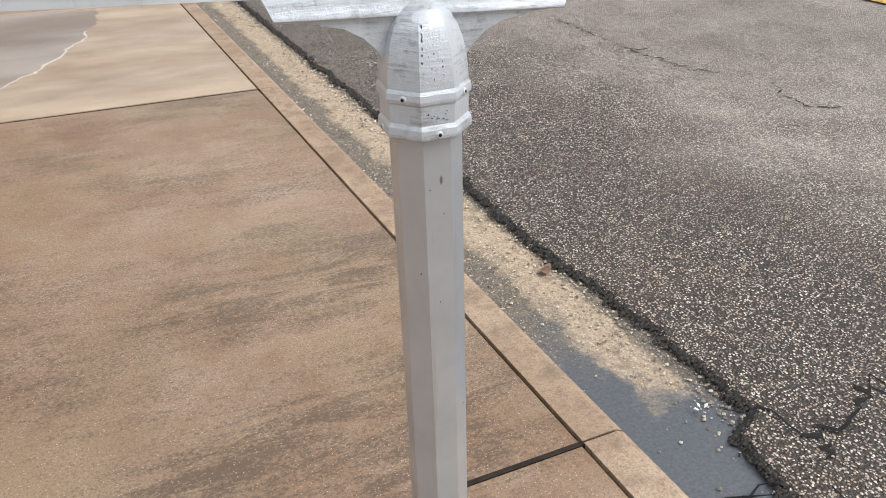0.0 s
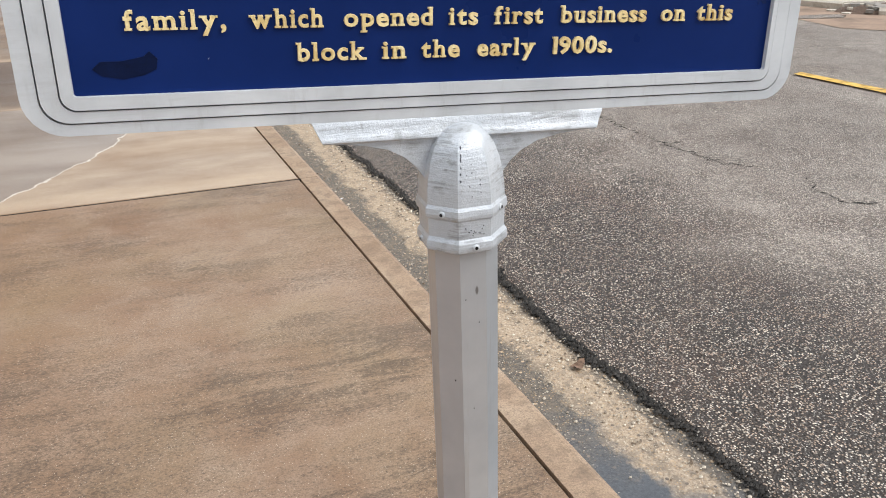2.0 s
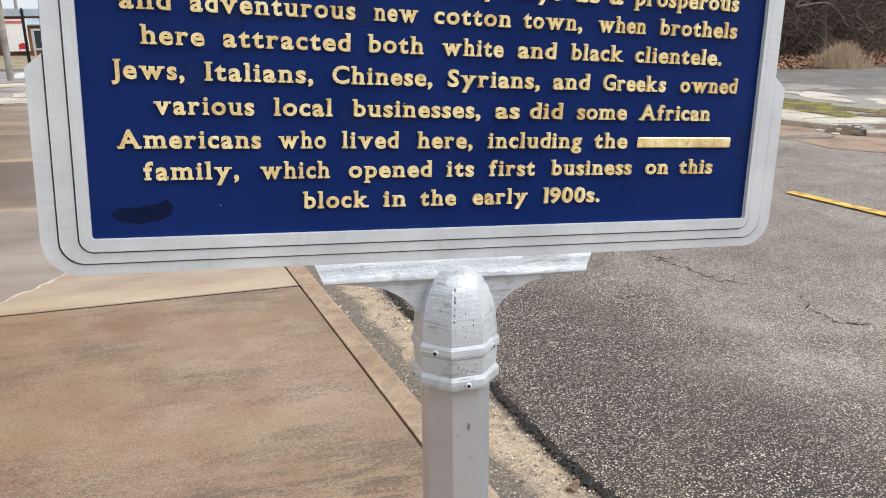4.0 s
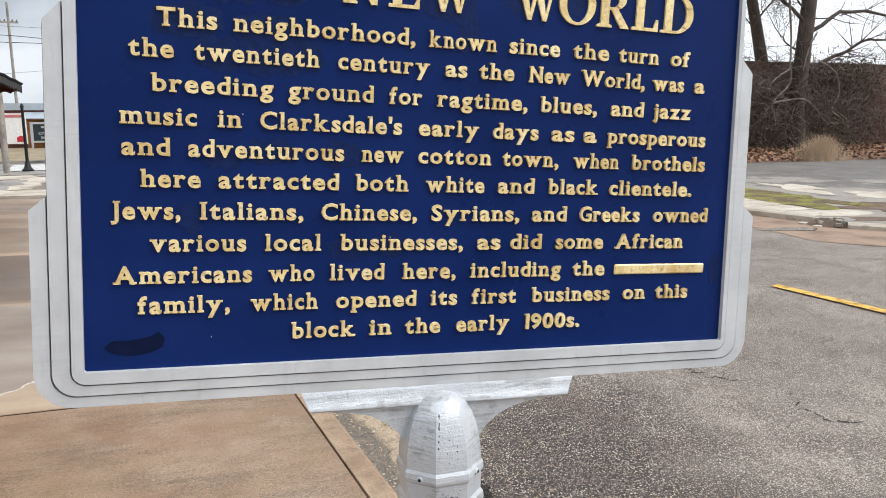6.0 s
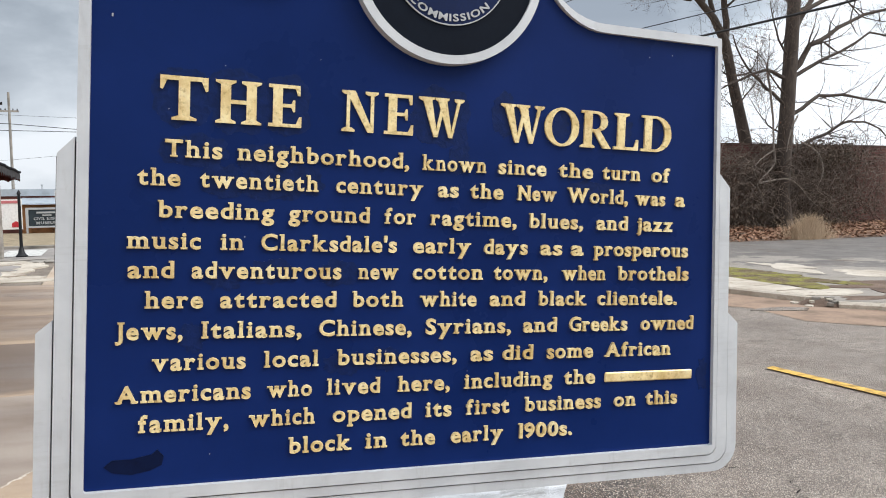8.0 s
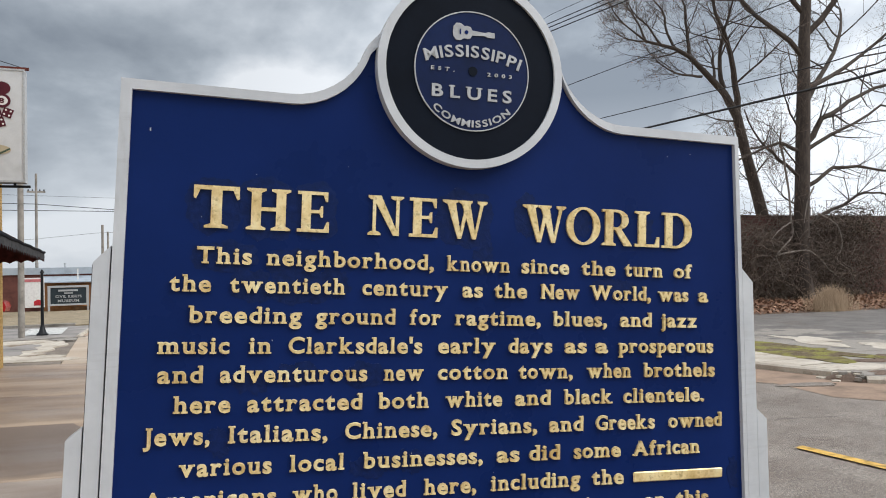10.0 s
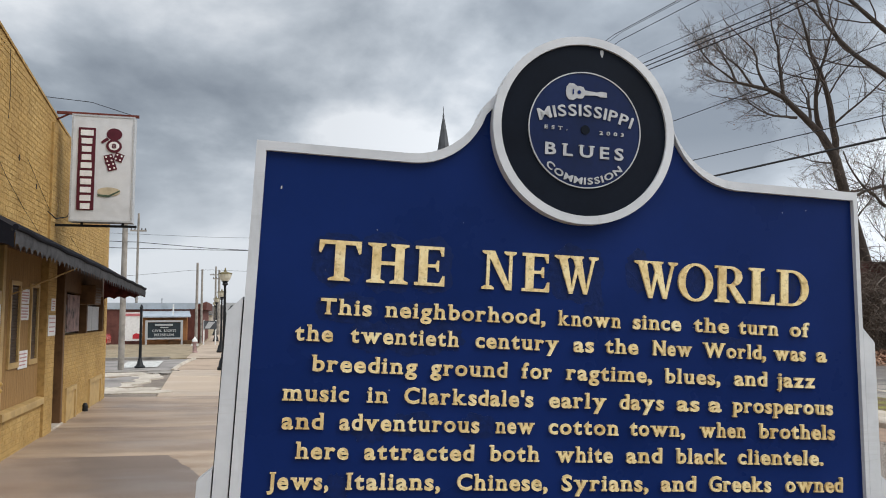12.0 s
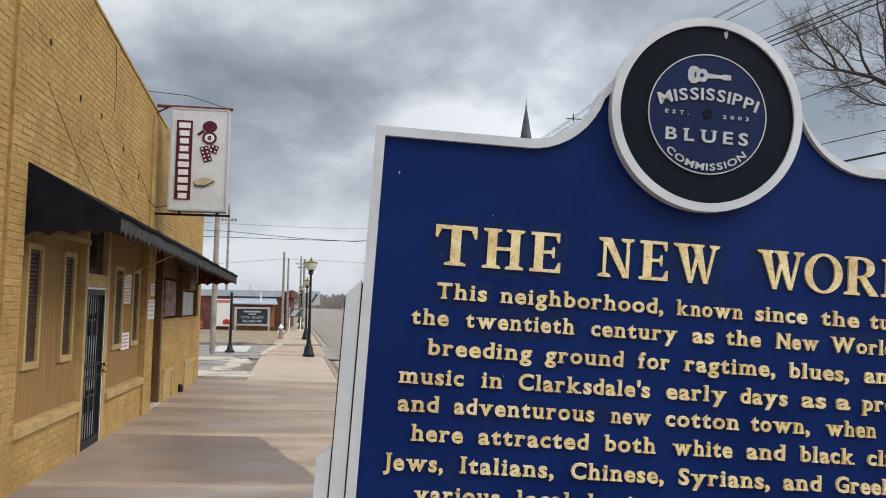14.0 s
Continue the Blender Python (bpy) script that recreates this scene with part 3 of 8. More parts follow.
LANTERN = simple("frosted_lantern_glass", (0.66, 0.62, 0.50), 0.35, 0, 0.08, 6, 0.02)
BRASS = simple("brass_knob", (0.55, 0.36, 0.12), 0.3, 0.9, 0.1, 20, 0.02)


# ---- mesh tools ----
class Geo:
    """Gathers vertices and faces for one mesh."""

    def __init__(self):
        self.v, self.f = [], []

    def add(self, verts, faces):
        n = len(self.v)
        self.v += [tuple(p) for p in verts]
        self.f += [tuple(i + n for i in f) for f in faces]
        return self

    def box(self, x0, x1, y0, y1, z0, z1):
        return self.add([(x, y, z) for z in (z0, z1) for y in (y0, y1) for x in (x0, x1)],
                        [(0, 2, 3, 1), (4, 5, 7, 6), (0, 1, 5, 4), (2, 6, 7, 3), (0, 4, 6, 2), (1, 3, 7, 5)])

    def cbox(self, x0, x1, y0, y1, z0, z1, c=0.005):
        """A box with chamfered edges."""
        bm = bmesh.new()
        bmesh.ops.create_cube(bm, size=1.0)
        for q in bm.verts:
            q.co = Vector(((x0 + x1) / 2 + q.co.x * (x1 - x0), (y0 + y1) / 2 + q.co.y * (y1 - y0), (z0 + z1) / 2 + q.co.z * (z1 - z0)))
        bmesh.ops.bevel(bm, geom=bm.edges[:], offset=c, segments=1, affect="EDGES", clamp_overlap=True)
        return self.bm(bm)

    def bm(self, bm):
        bm.verts.index_update()
        self.add([q.co[:] for q in bm.verts], [[q.index for q in f.verts] for f in bm.faces])
        bm.free()
        return self

    def prism(self, poly, a, b, axis="y"):
        """A polygon of (u, w) pairs drawn along an axis from a to b."""
        place = {"y": lambda u, w, s: (u, s, w), "x": lambda u, w, s: (s, u, w), "z": lambda u, w, s: (u, w, s)}[axis]
        n = len(poly)
        faces = [tuple(range(n)), tuple(range(2 * n - 1, n - 1, -1))]
        faces += [(i, n + i, n + (i + 1) % n, (i + 1) % n) for i in range(n)]
        return self.add([place(u, w, a) for u, w in poly] + [place(u, w, b) for u, w in poly], faces)

    def ring(self, outer, inner, a, b, axis="y"):
        """A band between two closed outlines with the same number of points."""
        place = {"y": lambda u, w, s: (u, s, w), "x": lambda u, w, s: (s, u, w), "z": lambda u, w, s: (u, w, s)}[axis]
        n = len(outer)
        v = [place(u, w, s) for s in (a, b) for o in (outer, inner) for u, w in o]
        f = []
        for i in range(n):
            j = (i + 1) % n
            f += [(i, j, n + j, n + i), (2 * n + i, 3 * n + i, 3 * n + j, 2 * n + j), (i, 2 * n + i, 2 * n + j, j), (n + i, n + j, 3 * n + j, 3 * n + i)]
        return self.add(v, f)

    def lathe(self, profile, n=16, at=(0, 0, 0), turn=0.0, caps=True):
        """Rings of (radius, height) round the upright axis."""
        v = [(at[0] + r * math.cos(turn + 2 * math.pi * i / n), at[1] + r * math.sin(turn + 2 * math.pi * i / n), at[2] + z) for r, z in profile for i in range(n)]
        f = [(k * n + i, k * n + (i + 1) % n, (k + 1) * n + (i + 1) % n, (k + 1) * n + i) for k in range(len(profile) - 1) for i in range(n)]
        if caps:
            f += [tuple(range(n - 1, -1, -1)), tuple((len(profile) - 1) * n + i for i in range(n))]
        return self.add(v, f)

    def tube(self, pts, radii, n=5):
        """A tapered tube through points."""
        pts = [Vector(p) for p in pts]
        v, f = [], []
        for k, p in enumerate(pts):
            d = (pts[min(k + 1, len(pts) - 1)] - pts[max(k - 1, 0)]).normalized()
            s = d.cross(Vector((0, 0, 1)) if abs(d.z) < 0.9 else Vector((1, 0, 0))).normalized()
            u = s.cross(d)
            for i in range(n):
                a = 2 * math.pi * i / n
                v.append(p + (s * math.cos(a) + u * math.sin(a)) * radii[k])
            if k:
                f += [((k - 1) * n + i, (k - 1) * n + (i + 1) % n, k * n + (i + 1) % n, k * n + i) for i in range(n)]
        f += [tuple(range(n - 1, -1, -1)), tuple(range((len(pts) - 1) * n, len(pts) * n))]
        return self.add(v, f)


def part(name, geo, material, parent=None, label="", smooth=False, m=None):
    me = bpy.data.meshes.new(name)
    me.from_pydata(geo.v, [], geo.f)
    me.materials.append(material)
    bm = bmesh.new()
    bm.from_mesh(me)
    bmesh.ops.recalc_face_normals(bm, faces=bm.faces[:]) if len(bm.faces) < 6000 else None
    bm.to_mesh(me)
    bm.free()
    if smooth:
        me.polygons.foreach_set("use_smooth", [True] * len(me.polygons))
        me.set_sharp_from_angle(angle=radians(38))
    ob = new(name, me)
    if parent:
        ob.parent = parent
    if m is not None:
        ob.matrix_basis = m
    if label:
        tagged(ob, label)
    return ob


def thing(name, label, category, group="", kind="", m=None):
    ob = new(name)
    if m is not None:
        ob.matrix_basis = m
    return tagged(ob, label, category, group, kind)


def lone(name, geo, material, label, category="", group="", kind="", smooth=False):
    return tagged(part(name, geo, material, None, "", smooth), label, category, group, kind)


def shared(name, mesh, parent, at):
    """A further object on a mesh that exists already."""
    ob = new(name, mesh)
    ob.parent = parent
    ob.matrix_basis = at
    return ob


# ---- ground ----
def kx(y):
    """The back of the kerb at y; the street runs two degrees off the shop's front."""
    return 0.57 - 0.035 * y


def sw_z(x, y):
    """Height of the near pavement, which falls towards the kerb."""
    return 0.026 * (kx(y) - x)


ground = Geo()
ground.add([(-3000, -3000, -0.30), (3000, -3000, -0.30), (3000, 3000, -0.30), (-3000, 3000, -0.30)], [(0, 1, 2, 3)])
lone("ground", ground, LAWN, "flat ground of winter grass and dirt to the horizon", kind="structure")


def slab_geo(x0, x1, y0, y1, thick=0.14, c=0.009):
    """A pavement slab with eased edges; x0 and x1 are measured from the kerb's back."""
    g = Geo()
    top, low = [], []
    for x, y in ((x0, y0), (x1, y0), (x1, y1), (x0, y1)):
        px = kx(y) + x
        sx, sy = (c if x == x0 else -c), (c if y == y0 else -c)
        top.append((px + sx, y + sy, sw_z(px, y)))
        low.append((px, y, sw_z(px, y) - c))
    bot = [(p[0], p[1], p[2] - thick) for p in low]
    g.add(top + low + bot, [(0, 1, 2, 3)] + [(4 + i, 4 + (i + 1) % 4, (i + 1) % 4, i) for i in range(4)] + [(8 + i, 8 + (i + 1) % 4, 4 + (i + 1) % 4, 4 + i) for i in range(4)])
    return g


pavement = tagged(new("pavement"), "brown-stained concrete pavement slabs with dark joints", kind="structure")
JOINT = simple("dark_joint_dirt", (0.030, 0.022, 0.017), 0.95, 0, 0.3, 30, 0.5)
JOINTS = [-7.4, -3.58, 0.26, 4.1, 7.35, 10.55, 13.5, 16.6, 18.9, 22.2, 25.4, 28.6]
for y0, y1 in zip(JOINTS, JOINTS[1:]):
    left = -4.6 if y1 < 19.5 else -2.35
    part("slab", slab_geo(left, -0.005, y0 + (0.008 if y0 < 2 else 0.0115 if y0 < 5 else 0.0045), y1 - (0.008 if y1 < 2 else 0.0115 if y1 < 5 else 0.0045)), SIDEWALK, pavement)
    g = Geo()
    a, b = y0 + 0.004, y1 - 0.004
    prof = [(0.005, 0.0), (0.125, -0.003), (0.150, -0.016), (0.160, -0.16), (0.005, -0.16)]
    g.add([(kx(y) + u, y, w) for y in (a, b) for u, w in prof], [(0, 1, 2, 3, 4), (9, 8, 7, 6, 5)] + [(i, 5 + i, 5 + (i + 1) % 5, (i + 1) % 5) for i in range(5)])
    part("kerb_stone", g, KERB, pavement)
    if y0 > -4:
        g = Geo()
        hw = 0.0085 if y0 < 2 else 0.012 if y0 < 5 else 0.005
        g.add([(kx(y0) + u, y0 + w, sw_z(kx(y0) + u, y0) + h) for u in (left, 0.0, 0.12) for w, h in ((-hw, -0.03), (-hw, -0.004), (hw, -0.004), (hw, -0.03))],
              [(k * 4 + i, k * 4 + (i + 1) % 4, k * 4 + 4 + (i + 1) % 4, k * 4 + 4 + i) for k in (0, 1) for i in range(3)])
        part("joint", g, JOINT, pavement, "dark dirt-filled joint")
# bedding under the joints
bed = Geo()
for a, b, reach in ((-7.4, 18.9, 4.59), (18.9, 28.6, 2.34)):
    bed.add([(kx(a) - reach, a, 0.026 * reach - 0.03), (kx(a) + 0.15, a, -0.030), (kx(b) + 0.15, b, -0.030), (kx(b) - reach, b, 0.026 * reach - 0.03)], [(0, 1, 2, 3)])
part("bedding", bed, JOINT, pavement)
# pavement past the side street
far_walk = Geo()
for y0, y1 in ((37.5, 48), (48.02, 60), (60.02, 90)):
    far_walk.prism([(kx(y0) - 2.1, y0), (kx(y0) + 0.15, y0), (kx(y1) + 0.15, y1), (kx(y1) - 2.1, y1)], -0.2, 0.02, "z")
lone("pavement_far", far_walk, simple("tan_concrete", (0.42, 0.33, 0.25), 0.7, 0, 0.15, 0.8, 0.3), "tan concrete pavement beyond the side street", kind="structure")

# gutter pan
rnd = random.Random(3)
gut = Geo()
ys = [-7.4 + 0.12 * i for i in range(0, 180)] + [14.2 + 2.0 * i for i in range(0, 120)]
us = [0.13, 0.20, 0.28, 0.36, 0.44, 0.52, 0.60, 0.75]
for y in ys:
    for u in us:
        z = -0.150 + 0.012 * (u - 0.16) + 0.006 * noise.noise((u * 9, y * 3, 2))
        gut.v.append((kx(y) + u, y, z))
w = len(us)
gut.f = [(i * w + j, i * w + j + 1, (i + 1) * w + j + 1, (i + 1) * w + j) for i in range(len(ys) - 1) for j in range(w - 1)]
lone("gutter", gut, GUTTER, "dirty concrete gutter with pale worn band and damp silt", kind="structure", smooth=True)


def road_z(d):
    """Height of the carriageway, d metres from the kerb's back."""
    knots = ((0.6, -0.122), (2.9, -0.085), (5.6, -0.01), (7.6, 0.0), (10.6, -0.09), (14.5, -0.13))
    for (a, p), (b, q) in zip(knots, knots[1:]):
        if d <= b:
            return p + (q - p) * max(0.0, (d - a) / (b - a))
    return knots[-1][1]


def asphalt_edge(y):
    """Distance of the ragged asphalt edge from the kerb's back."""
    d = 0.665 + 0.05 * noise.noise((y * 0.9, 1.0, 0)) + 0.030 * noise.noise((y * 4.0, 5.0, 0)) + 0.014 * noise.noise((y * 14, 9, 0))
    if y < 0.23:
        d -= 0.15 * min(1.0, (0.23 - y) / 0.06) + 0.02 * noise.noise((y * 11, 3, 0))
    return d


road = Geo()
ys = [-7.4 + 0.6 * i for i in range(0, 10)] + [-1.5 + 0.045 * i for i in range(0, 245)] + [9.6 + 1.5 * i for i in range(0, 14)] + [31 + 12 * i for i in range(0, 30)]
steps = [0.0, 0.006, 0.02, 0.045, 0.08, 0.13, 0.20, 0.30, 0.45, 0.7, 1.1, 1.8, 2.8, 4.2, 5.8, 7.5, 9.0, 10.2, 11.5, 13.0, 15.5]
for y in ys:
    e0 = asphalt_edge(y)
    for k, s in enumerate(steps):
        d = e0 + s
        z = road_z(d) + (0.012 * noise.noise((d * 5, y * 5, 0)) + 0.009 * noise.noise((d * 17, y * 17, 4))) * (1.0 if s < 1.0 else 0.15)
        if k == 0:
            z = -0.165
        elif k == 1:
            z -= 0.020 + 0.010 * noise.noise((y * 20, 0, 7))
        elif k == 2:
            z -= 0.008
        road.v.append((kx(y) + d, y, z))
w = len(steps)
road.f = [(i * w + j, i * w + j + 1, (i + 1) * w + j + 1, (i + 1) * w + j) for i in range(len(ys) - 1) for j in range(w - 1)]
lone("road", road, ASPHALT, "coarse worn asphalt street with broken crumbling edge", kind="structure", smooth=True)


def crack(pts, seed, width=0.012):
    """A wandering crack lying in the road."""
    r = random.Random(seed)
    path = []
    for (x0, y0), (x1, y1) in zip(pts, pts[1:]):
        n = max(2, int(math.hypot(x1 - x0, y1 - y0) / 0.035))
        for i in range(n):
            t = i / n
            path.append((x0 + (x1 - x0) * t + r.gauss(0, 0.02), y0 + (y1 - y0) * t + r.gauss(0, 0.02)))
    g = Geo()
    for i, (x, y) in enumerate(path):
        hw = width * r.uniform(0.25, 1.0) * (0.4 if i in (0, len(path) - 1) else 1)
        z = road_z(x - kx(y)) + 0.007
        g.v += [(x - hw * 0.6, y - hw, z), (x + hw * 0.6, y + hw, z)]
        if i:
            g.f.append((2 * i - 2, 2 * i - 1, 2 * i + 1, 2 * i))
    return g


CRACKMAT = simple("dark_crack", (0.018, 0.016, 0.015), 0.95, 0, 0.2, 40, 0.3)
for seed, pts in enumerate((
    ((3.42, 5.0), (3.40, 4.56), (3.40, 3.87), (3.45, 3.25), (3.63, 2.96)),
    ((3.78, 2.72), (3.60, 2.42), (3.60, 2.12)), ((3.60, 2.20), (3.83, 2.08)), ((3.40, 3.87), (3.55, 3.75)),
    ((6.6, 6.5), (7.28, 6.34), (7.8, 6.18), (8.6, 5.9), (9.4, 5.5)),
    ((1.17, 0.30), (1.21, 0.25), (1.26, 0.213), (1.30, 0.12), (1.33, 0.035), (1.45, 0.05), (1.56, 0.09), (1.68, 0.125), (1.86, 0.20)), ((1.33, 0.035), (1.29, -0.03), (1.21, -0.136), (1.17, -0.3)), ((1.68, 0.125), (1.72, 0.03), (1.80, -0.12)),
)):
    lone("road_crack", crack(pts, seed, 0.008 if seed < 5 else 0.013), CRACKMAT, "thin dark crack in the asphalt", "crack", "cracks in the road", "structure")

mark = Geo()
mark.add([(6.06, 5.16, road_z(6.0) + 0.007), (6.20, 5.20, road_z(6.0) + 0.007), (6.42, 1.2, road_z(6.2) + 0.007), (6.28, 1.2, road_z(6.2) + 0.007)], [(0, 1, 2, 3)])
lone("road_line", mark, YELLOW, "yellow painted centre dash on the asphalt", kind="structure")
for y0 in (14.0, 23.0, 32.0, 41.0, 50.0):
    g = Geo()
    g.add([(kx(y) + 5.75 + o, y, 0.012) for y, o in ((y0, 0), (y0, 0.13), (y0 + 3.5, 0.13), (y0 + 3.5, 0))], [(0, 1, 2, 3)])
    lone("road_line", g, YELLOW, "yellow painted centre dash on the asphalt", kind="structure")

# far side of the street: kerb, broken walk, grass, lot
kerb2 = Geo()
L2 = [(13.2, 24.0), (12.0, 15.8), (11.05, 12.4), (10.8, 10.7), (10.93, 9.9), (11.08, 9.15)]
for (x0, y0), (x1, y1) in zip(L2, L2[1:]):
    kerb2.add([(x0, y0, -0.2), (x0, y0, 0.02), (x0 + 0.05, y0, 0.05), (x0 + 0.22, y0, 0.05), (x1, y1, -0.2), (x1, y1, 0.02), (x1 + 0.05, y1, 0.05), (x1 + 0.22, y1, 0.05)],
              [(0, 1, 5, 4), (1, 2, 6, 5), (2, 3, 7, 6), (0, 3, 2, 1), (4, 5, 6, 7)])
lone("kerb_far", kerb2, PALECON, "worn grey concrete kerb, broken off at one end", kind="structure")
kerb3 = Geo()
L3 = [(10.97, 8.3), (11.42, 7.75), (12.8, 6.35), (14.5, 4.6)]
for (x0, y0), (x1, y1) in zip(L3, L3[1:]):
    kerb3.add([(x0, y0, -0.2), (x0, y0, -0.01), (x0 + 0.04, y0 + 0.04, 0.03), (x0 + 0.16, y0 + 0.16, 0.03), (x1, y1, -0.2), (x1, y1, -0.01), (x1 + 0.04, y1 + 0.04, 0.03), (x1 + 0.16, y1 + 0.16, 0.03)],
              [(0, 1, 5, 4), (1, 2, 6, 5), (2, 3, 7, 6), (0, 3, 2, 1), (4, 5, 6, 7)])
lone("kerb_drive", kerb3, PALECON, "worn grey kerb returning into the lot's drive", kind="structure")


def blob(cx, cy, rx, ry, z, seed, n=28, rough_=0.25, rot=0.0):
    """A flat patch with a ragged outline and a little thickness."""
    poly = []
    for i in range(n):
        a = 2 * math.pi * i / n
        r = 1 + rough_ * noise.noise((math.cos(a) * 1.7, math.sin(a) * 1.7, seed * 3.1)) * 1.6 + 0.08 * noise.noise((math.cos(a) * 6, math.sin(a) * 6, seed))
        u, v = rx * r * math.cos(a), ry * r * math.sin(a)
        poly.append((cx + u * math.cos(rot) - v * math.sin(rot), cy + u * math.sin(rot) + v * math.cos(rot)))
    return Geo().add([(x, y, z) for x, y in poly] + [(x, y, z - 0.05) for x, y in poly] + [(cx, cy, z)], [(i, (i + 1) % n, 2 * n) for i in range(n)] + [(i, n + i, n + (i + 1) % n, (i + 1) % n) for i in range(n)])


lot = Geo()
lot.add([(11.2, 9.15, 0.03), (11.08, 8.42, 0.03), (11.54, 7.88, 0.03), (12.92, 6.47, 0.03), (14.62, 4.72, 0.03), (40, -10, 0.03), (140, -10, 0.03), (140, 24.2, 0.04), (15, 24.2, 0.04), (13.3, 24.0, 0.04)], [tuple(range(10))])
lone("parking_lot", lot, LOT, "grey cracked asphalt of an empty lot", kind="structure")
walk2 = Geo()
for x0, y0, x1, y1, a, b in ((11.16, 9.94, 11.03, 10.72, 0.82, 1.0), (11.03, 10.75, 11.26, 12.4, 1.05, 1.0), (11.30, 12.45, 12.2, 15.8, 1.1, 1.2), (12.24, 15.85, 13.4, 24.0, 1.2, 1.5)):
    ragged = [(x0 + a + (x1 + b - x0 - a) * t + 0.10 * noise.noise((t * 4, y0, 2)), y0 + (y1 - y0) * t) for t in (0, 0.17, 0.33, 0.5, 0.67, 0.83, 1)]
    walk2.prism([(x0, y0)] + ragged + [(x1, y1)], -0.05, 0.047, "z")
# a loose slab, sunk and broken off at the kerb's end
walk2.prism([(11.3, 9.12), (11.75, 8.86), (12.2, 8.9), (12.42, 8.97), (12.6, 9.2), (12.5, 9.75), (12.1, 9.66), (11.6, 9.86), (11.2, 9.88), (11.32, 9.5)], -0.05, 0.043, "z")
lone("walk_far", walk2, PALECON, "pale cracked concrete walk along the lot", kind="structure")
for i, (cx, cy, rx, ry, mat) in enumerate(((13.25, 11.9, 1.05, 1.75, MOSS), (14.3, 17.6, 0.7, 3.4, MOSS), (13.6, 9.5, 0.9, 0.9, DIRT), (15.6, 10.9, 0.55, 1.5, PALECON), (12.3, 8.3, 0.7, 0.4, DIRT), (15.3, 13.6, 0.5, 1.6, PALECON), (14.9, 8.3, 0.6, 1.1, PALECON))):
    lone("ground_patch", blob(cx, cy, rx, ry, (0.0440, 0.0380, 0.0425, 0.0365, 0.0350, 0.0410, 0.0395)[i], i, rot=-0.25, rough_=0.55, n=72), mat, "ragged patch of moss, dirt or broken concrete by the lot", "ground patch", "patches by the lot", "structure")
# broken end of the kerb: a heap of dirt with lumps of concrete
heap = Geo()
for j in range(9):
    for i in range(9):
        u, v = i / 4 - 1, j / 4 - 1
        h = max(0.0, 1 - (u * u + v * v)) ** 0.6
        heap.v.append((11.06 + 0.42 * u, 8.72 + 0.46 * v - 0.1 * u, -0.16 + 0.20 * h + 0.03 * noise.noise((u * 3, v * 3, 1)) * (h > 0)))
heap.f = [(j * 9 + i, j * 9 + i + 1, j * 9 + i + 10, j * 9 + i + 9) for j in range(8) for i in range(8)]
lone("dirt_heap", heap, DIRT, "heap of dirt filling the broken kerb", "dirt heap", kind="structure", smooth=True)
rr = random.Random(77)
for k in range(16):
    px, py, s = rr.gauss(10.98, 0.2), rr.gauss(8.7, 0.2), rr.uniform(0.04, 0.11)
    h = max(0.0, 1 - ((px - 11.06) / 0.42) ** 2 - ((py - 8.72) / 0.46) ** 2) ** 0.6
    a = rr.uniform(0, 6.28)
    poly = [(px + s * rr.uniform(0.6, 1.2) * math.cos(a + q * 1.05), py + s * rr.uniform(0.6, 1.2) * math.sin(a + q * 1.05)) for q in range(6)]
    zb = (-0.16 + 0.20 * h) if h > 0 else road_z(px - kx(py))
    lone("concrete_lump", Geo().prism(poly, zb - 0.02, zb + s * rr.uniform(0.25, 0.5), "z"), PALECON if k % 3 else GREYCON, "broken lump of pale concrete by the kerb", "rubble", "lumps at the broken kerb")
drain = blob(9.85, 8.52, 0.5, 0.17, -0.032, 44, rot=-0.25)
lone("ground_patch", drain, ASPHALT, "dark damp hollow in the far gutter", "ground patch", "patches by the lot", "structure")
apron = Geo()
rim = [(13.2, 24.0), (12.6, 20.0), (12.0, 15.8), (11.3, 13.2), (10.8, 10.75), (10.93, 9.9), (11.08, 9.15), (10.97, 8.3), (11.42, 7.75), (12.8, 6.35), (14.5, 4.6)]
for i, (x, y) in enumerate(rim):
    for k in range(7):
        px = x + 0.02 - (1.75 + 0.5 * noise.noise((i * 0.9, 2, 0))) * k / 6
        py = y - (0.9 * k / 6 if i > 6 else 0.25 * k / 6)
        apron.v.append((px, py, road_z(px - kx(py)) + 0.006 + 0.012 * (1 - k / 6)))
apron.f = [(i * 7 + k, i * 7 + k + 1, i * 7 + k + 8, i * 7 + k + 7) for i in range(len(rim) - 1) for k in range(6)]
lone("gutter_far", apron, simple("reddish_gutter_silt", (0.295, 0.205, 0.148), 0.8, 0, 0.25, 1.2, 0.3), "reddish silt-stained strip along the far kerb", kind="structure")
def lot_end(x):
    """Where the lot's surface gives way to leaves."""
    return max(19.5, 22.05 - 0.13 * (x - 22))


bank = Geo()
nx, ny = 60, 8
for j in range(ny + 1):
    for i in range(nx + 1):
        x = 12 + 60 * i / nx
        y0 = lot_end(x)
        y = y0 + (26.2 - y0) * j / ny + 0.35 * noise.noise((i * 0.4, j * 0.3, 3)) * (j < 2)
        bank.v.append((x, y, 0.045 + 0.42 * (j / ny) ** 1.2 + 0.08 * noise.noise((x, y * 2, 1)) * (j > 0)))
bank.f = [(j * (nx + 1) + i, j * (nx + 1) + i + 1, (j + 1) * (nx + 1) + i + 1, (j + 1) * (nx + 1) + i) for j in range(ny) for i in range(nx)]
lone("bank", bank, DIRT, "low bank of dirt and fallen leaves below the wall", kind="structure", smooth=True)

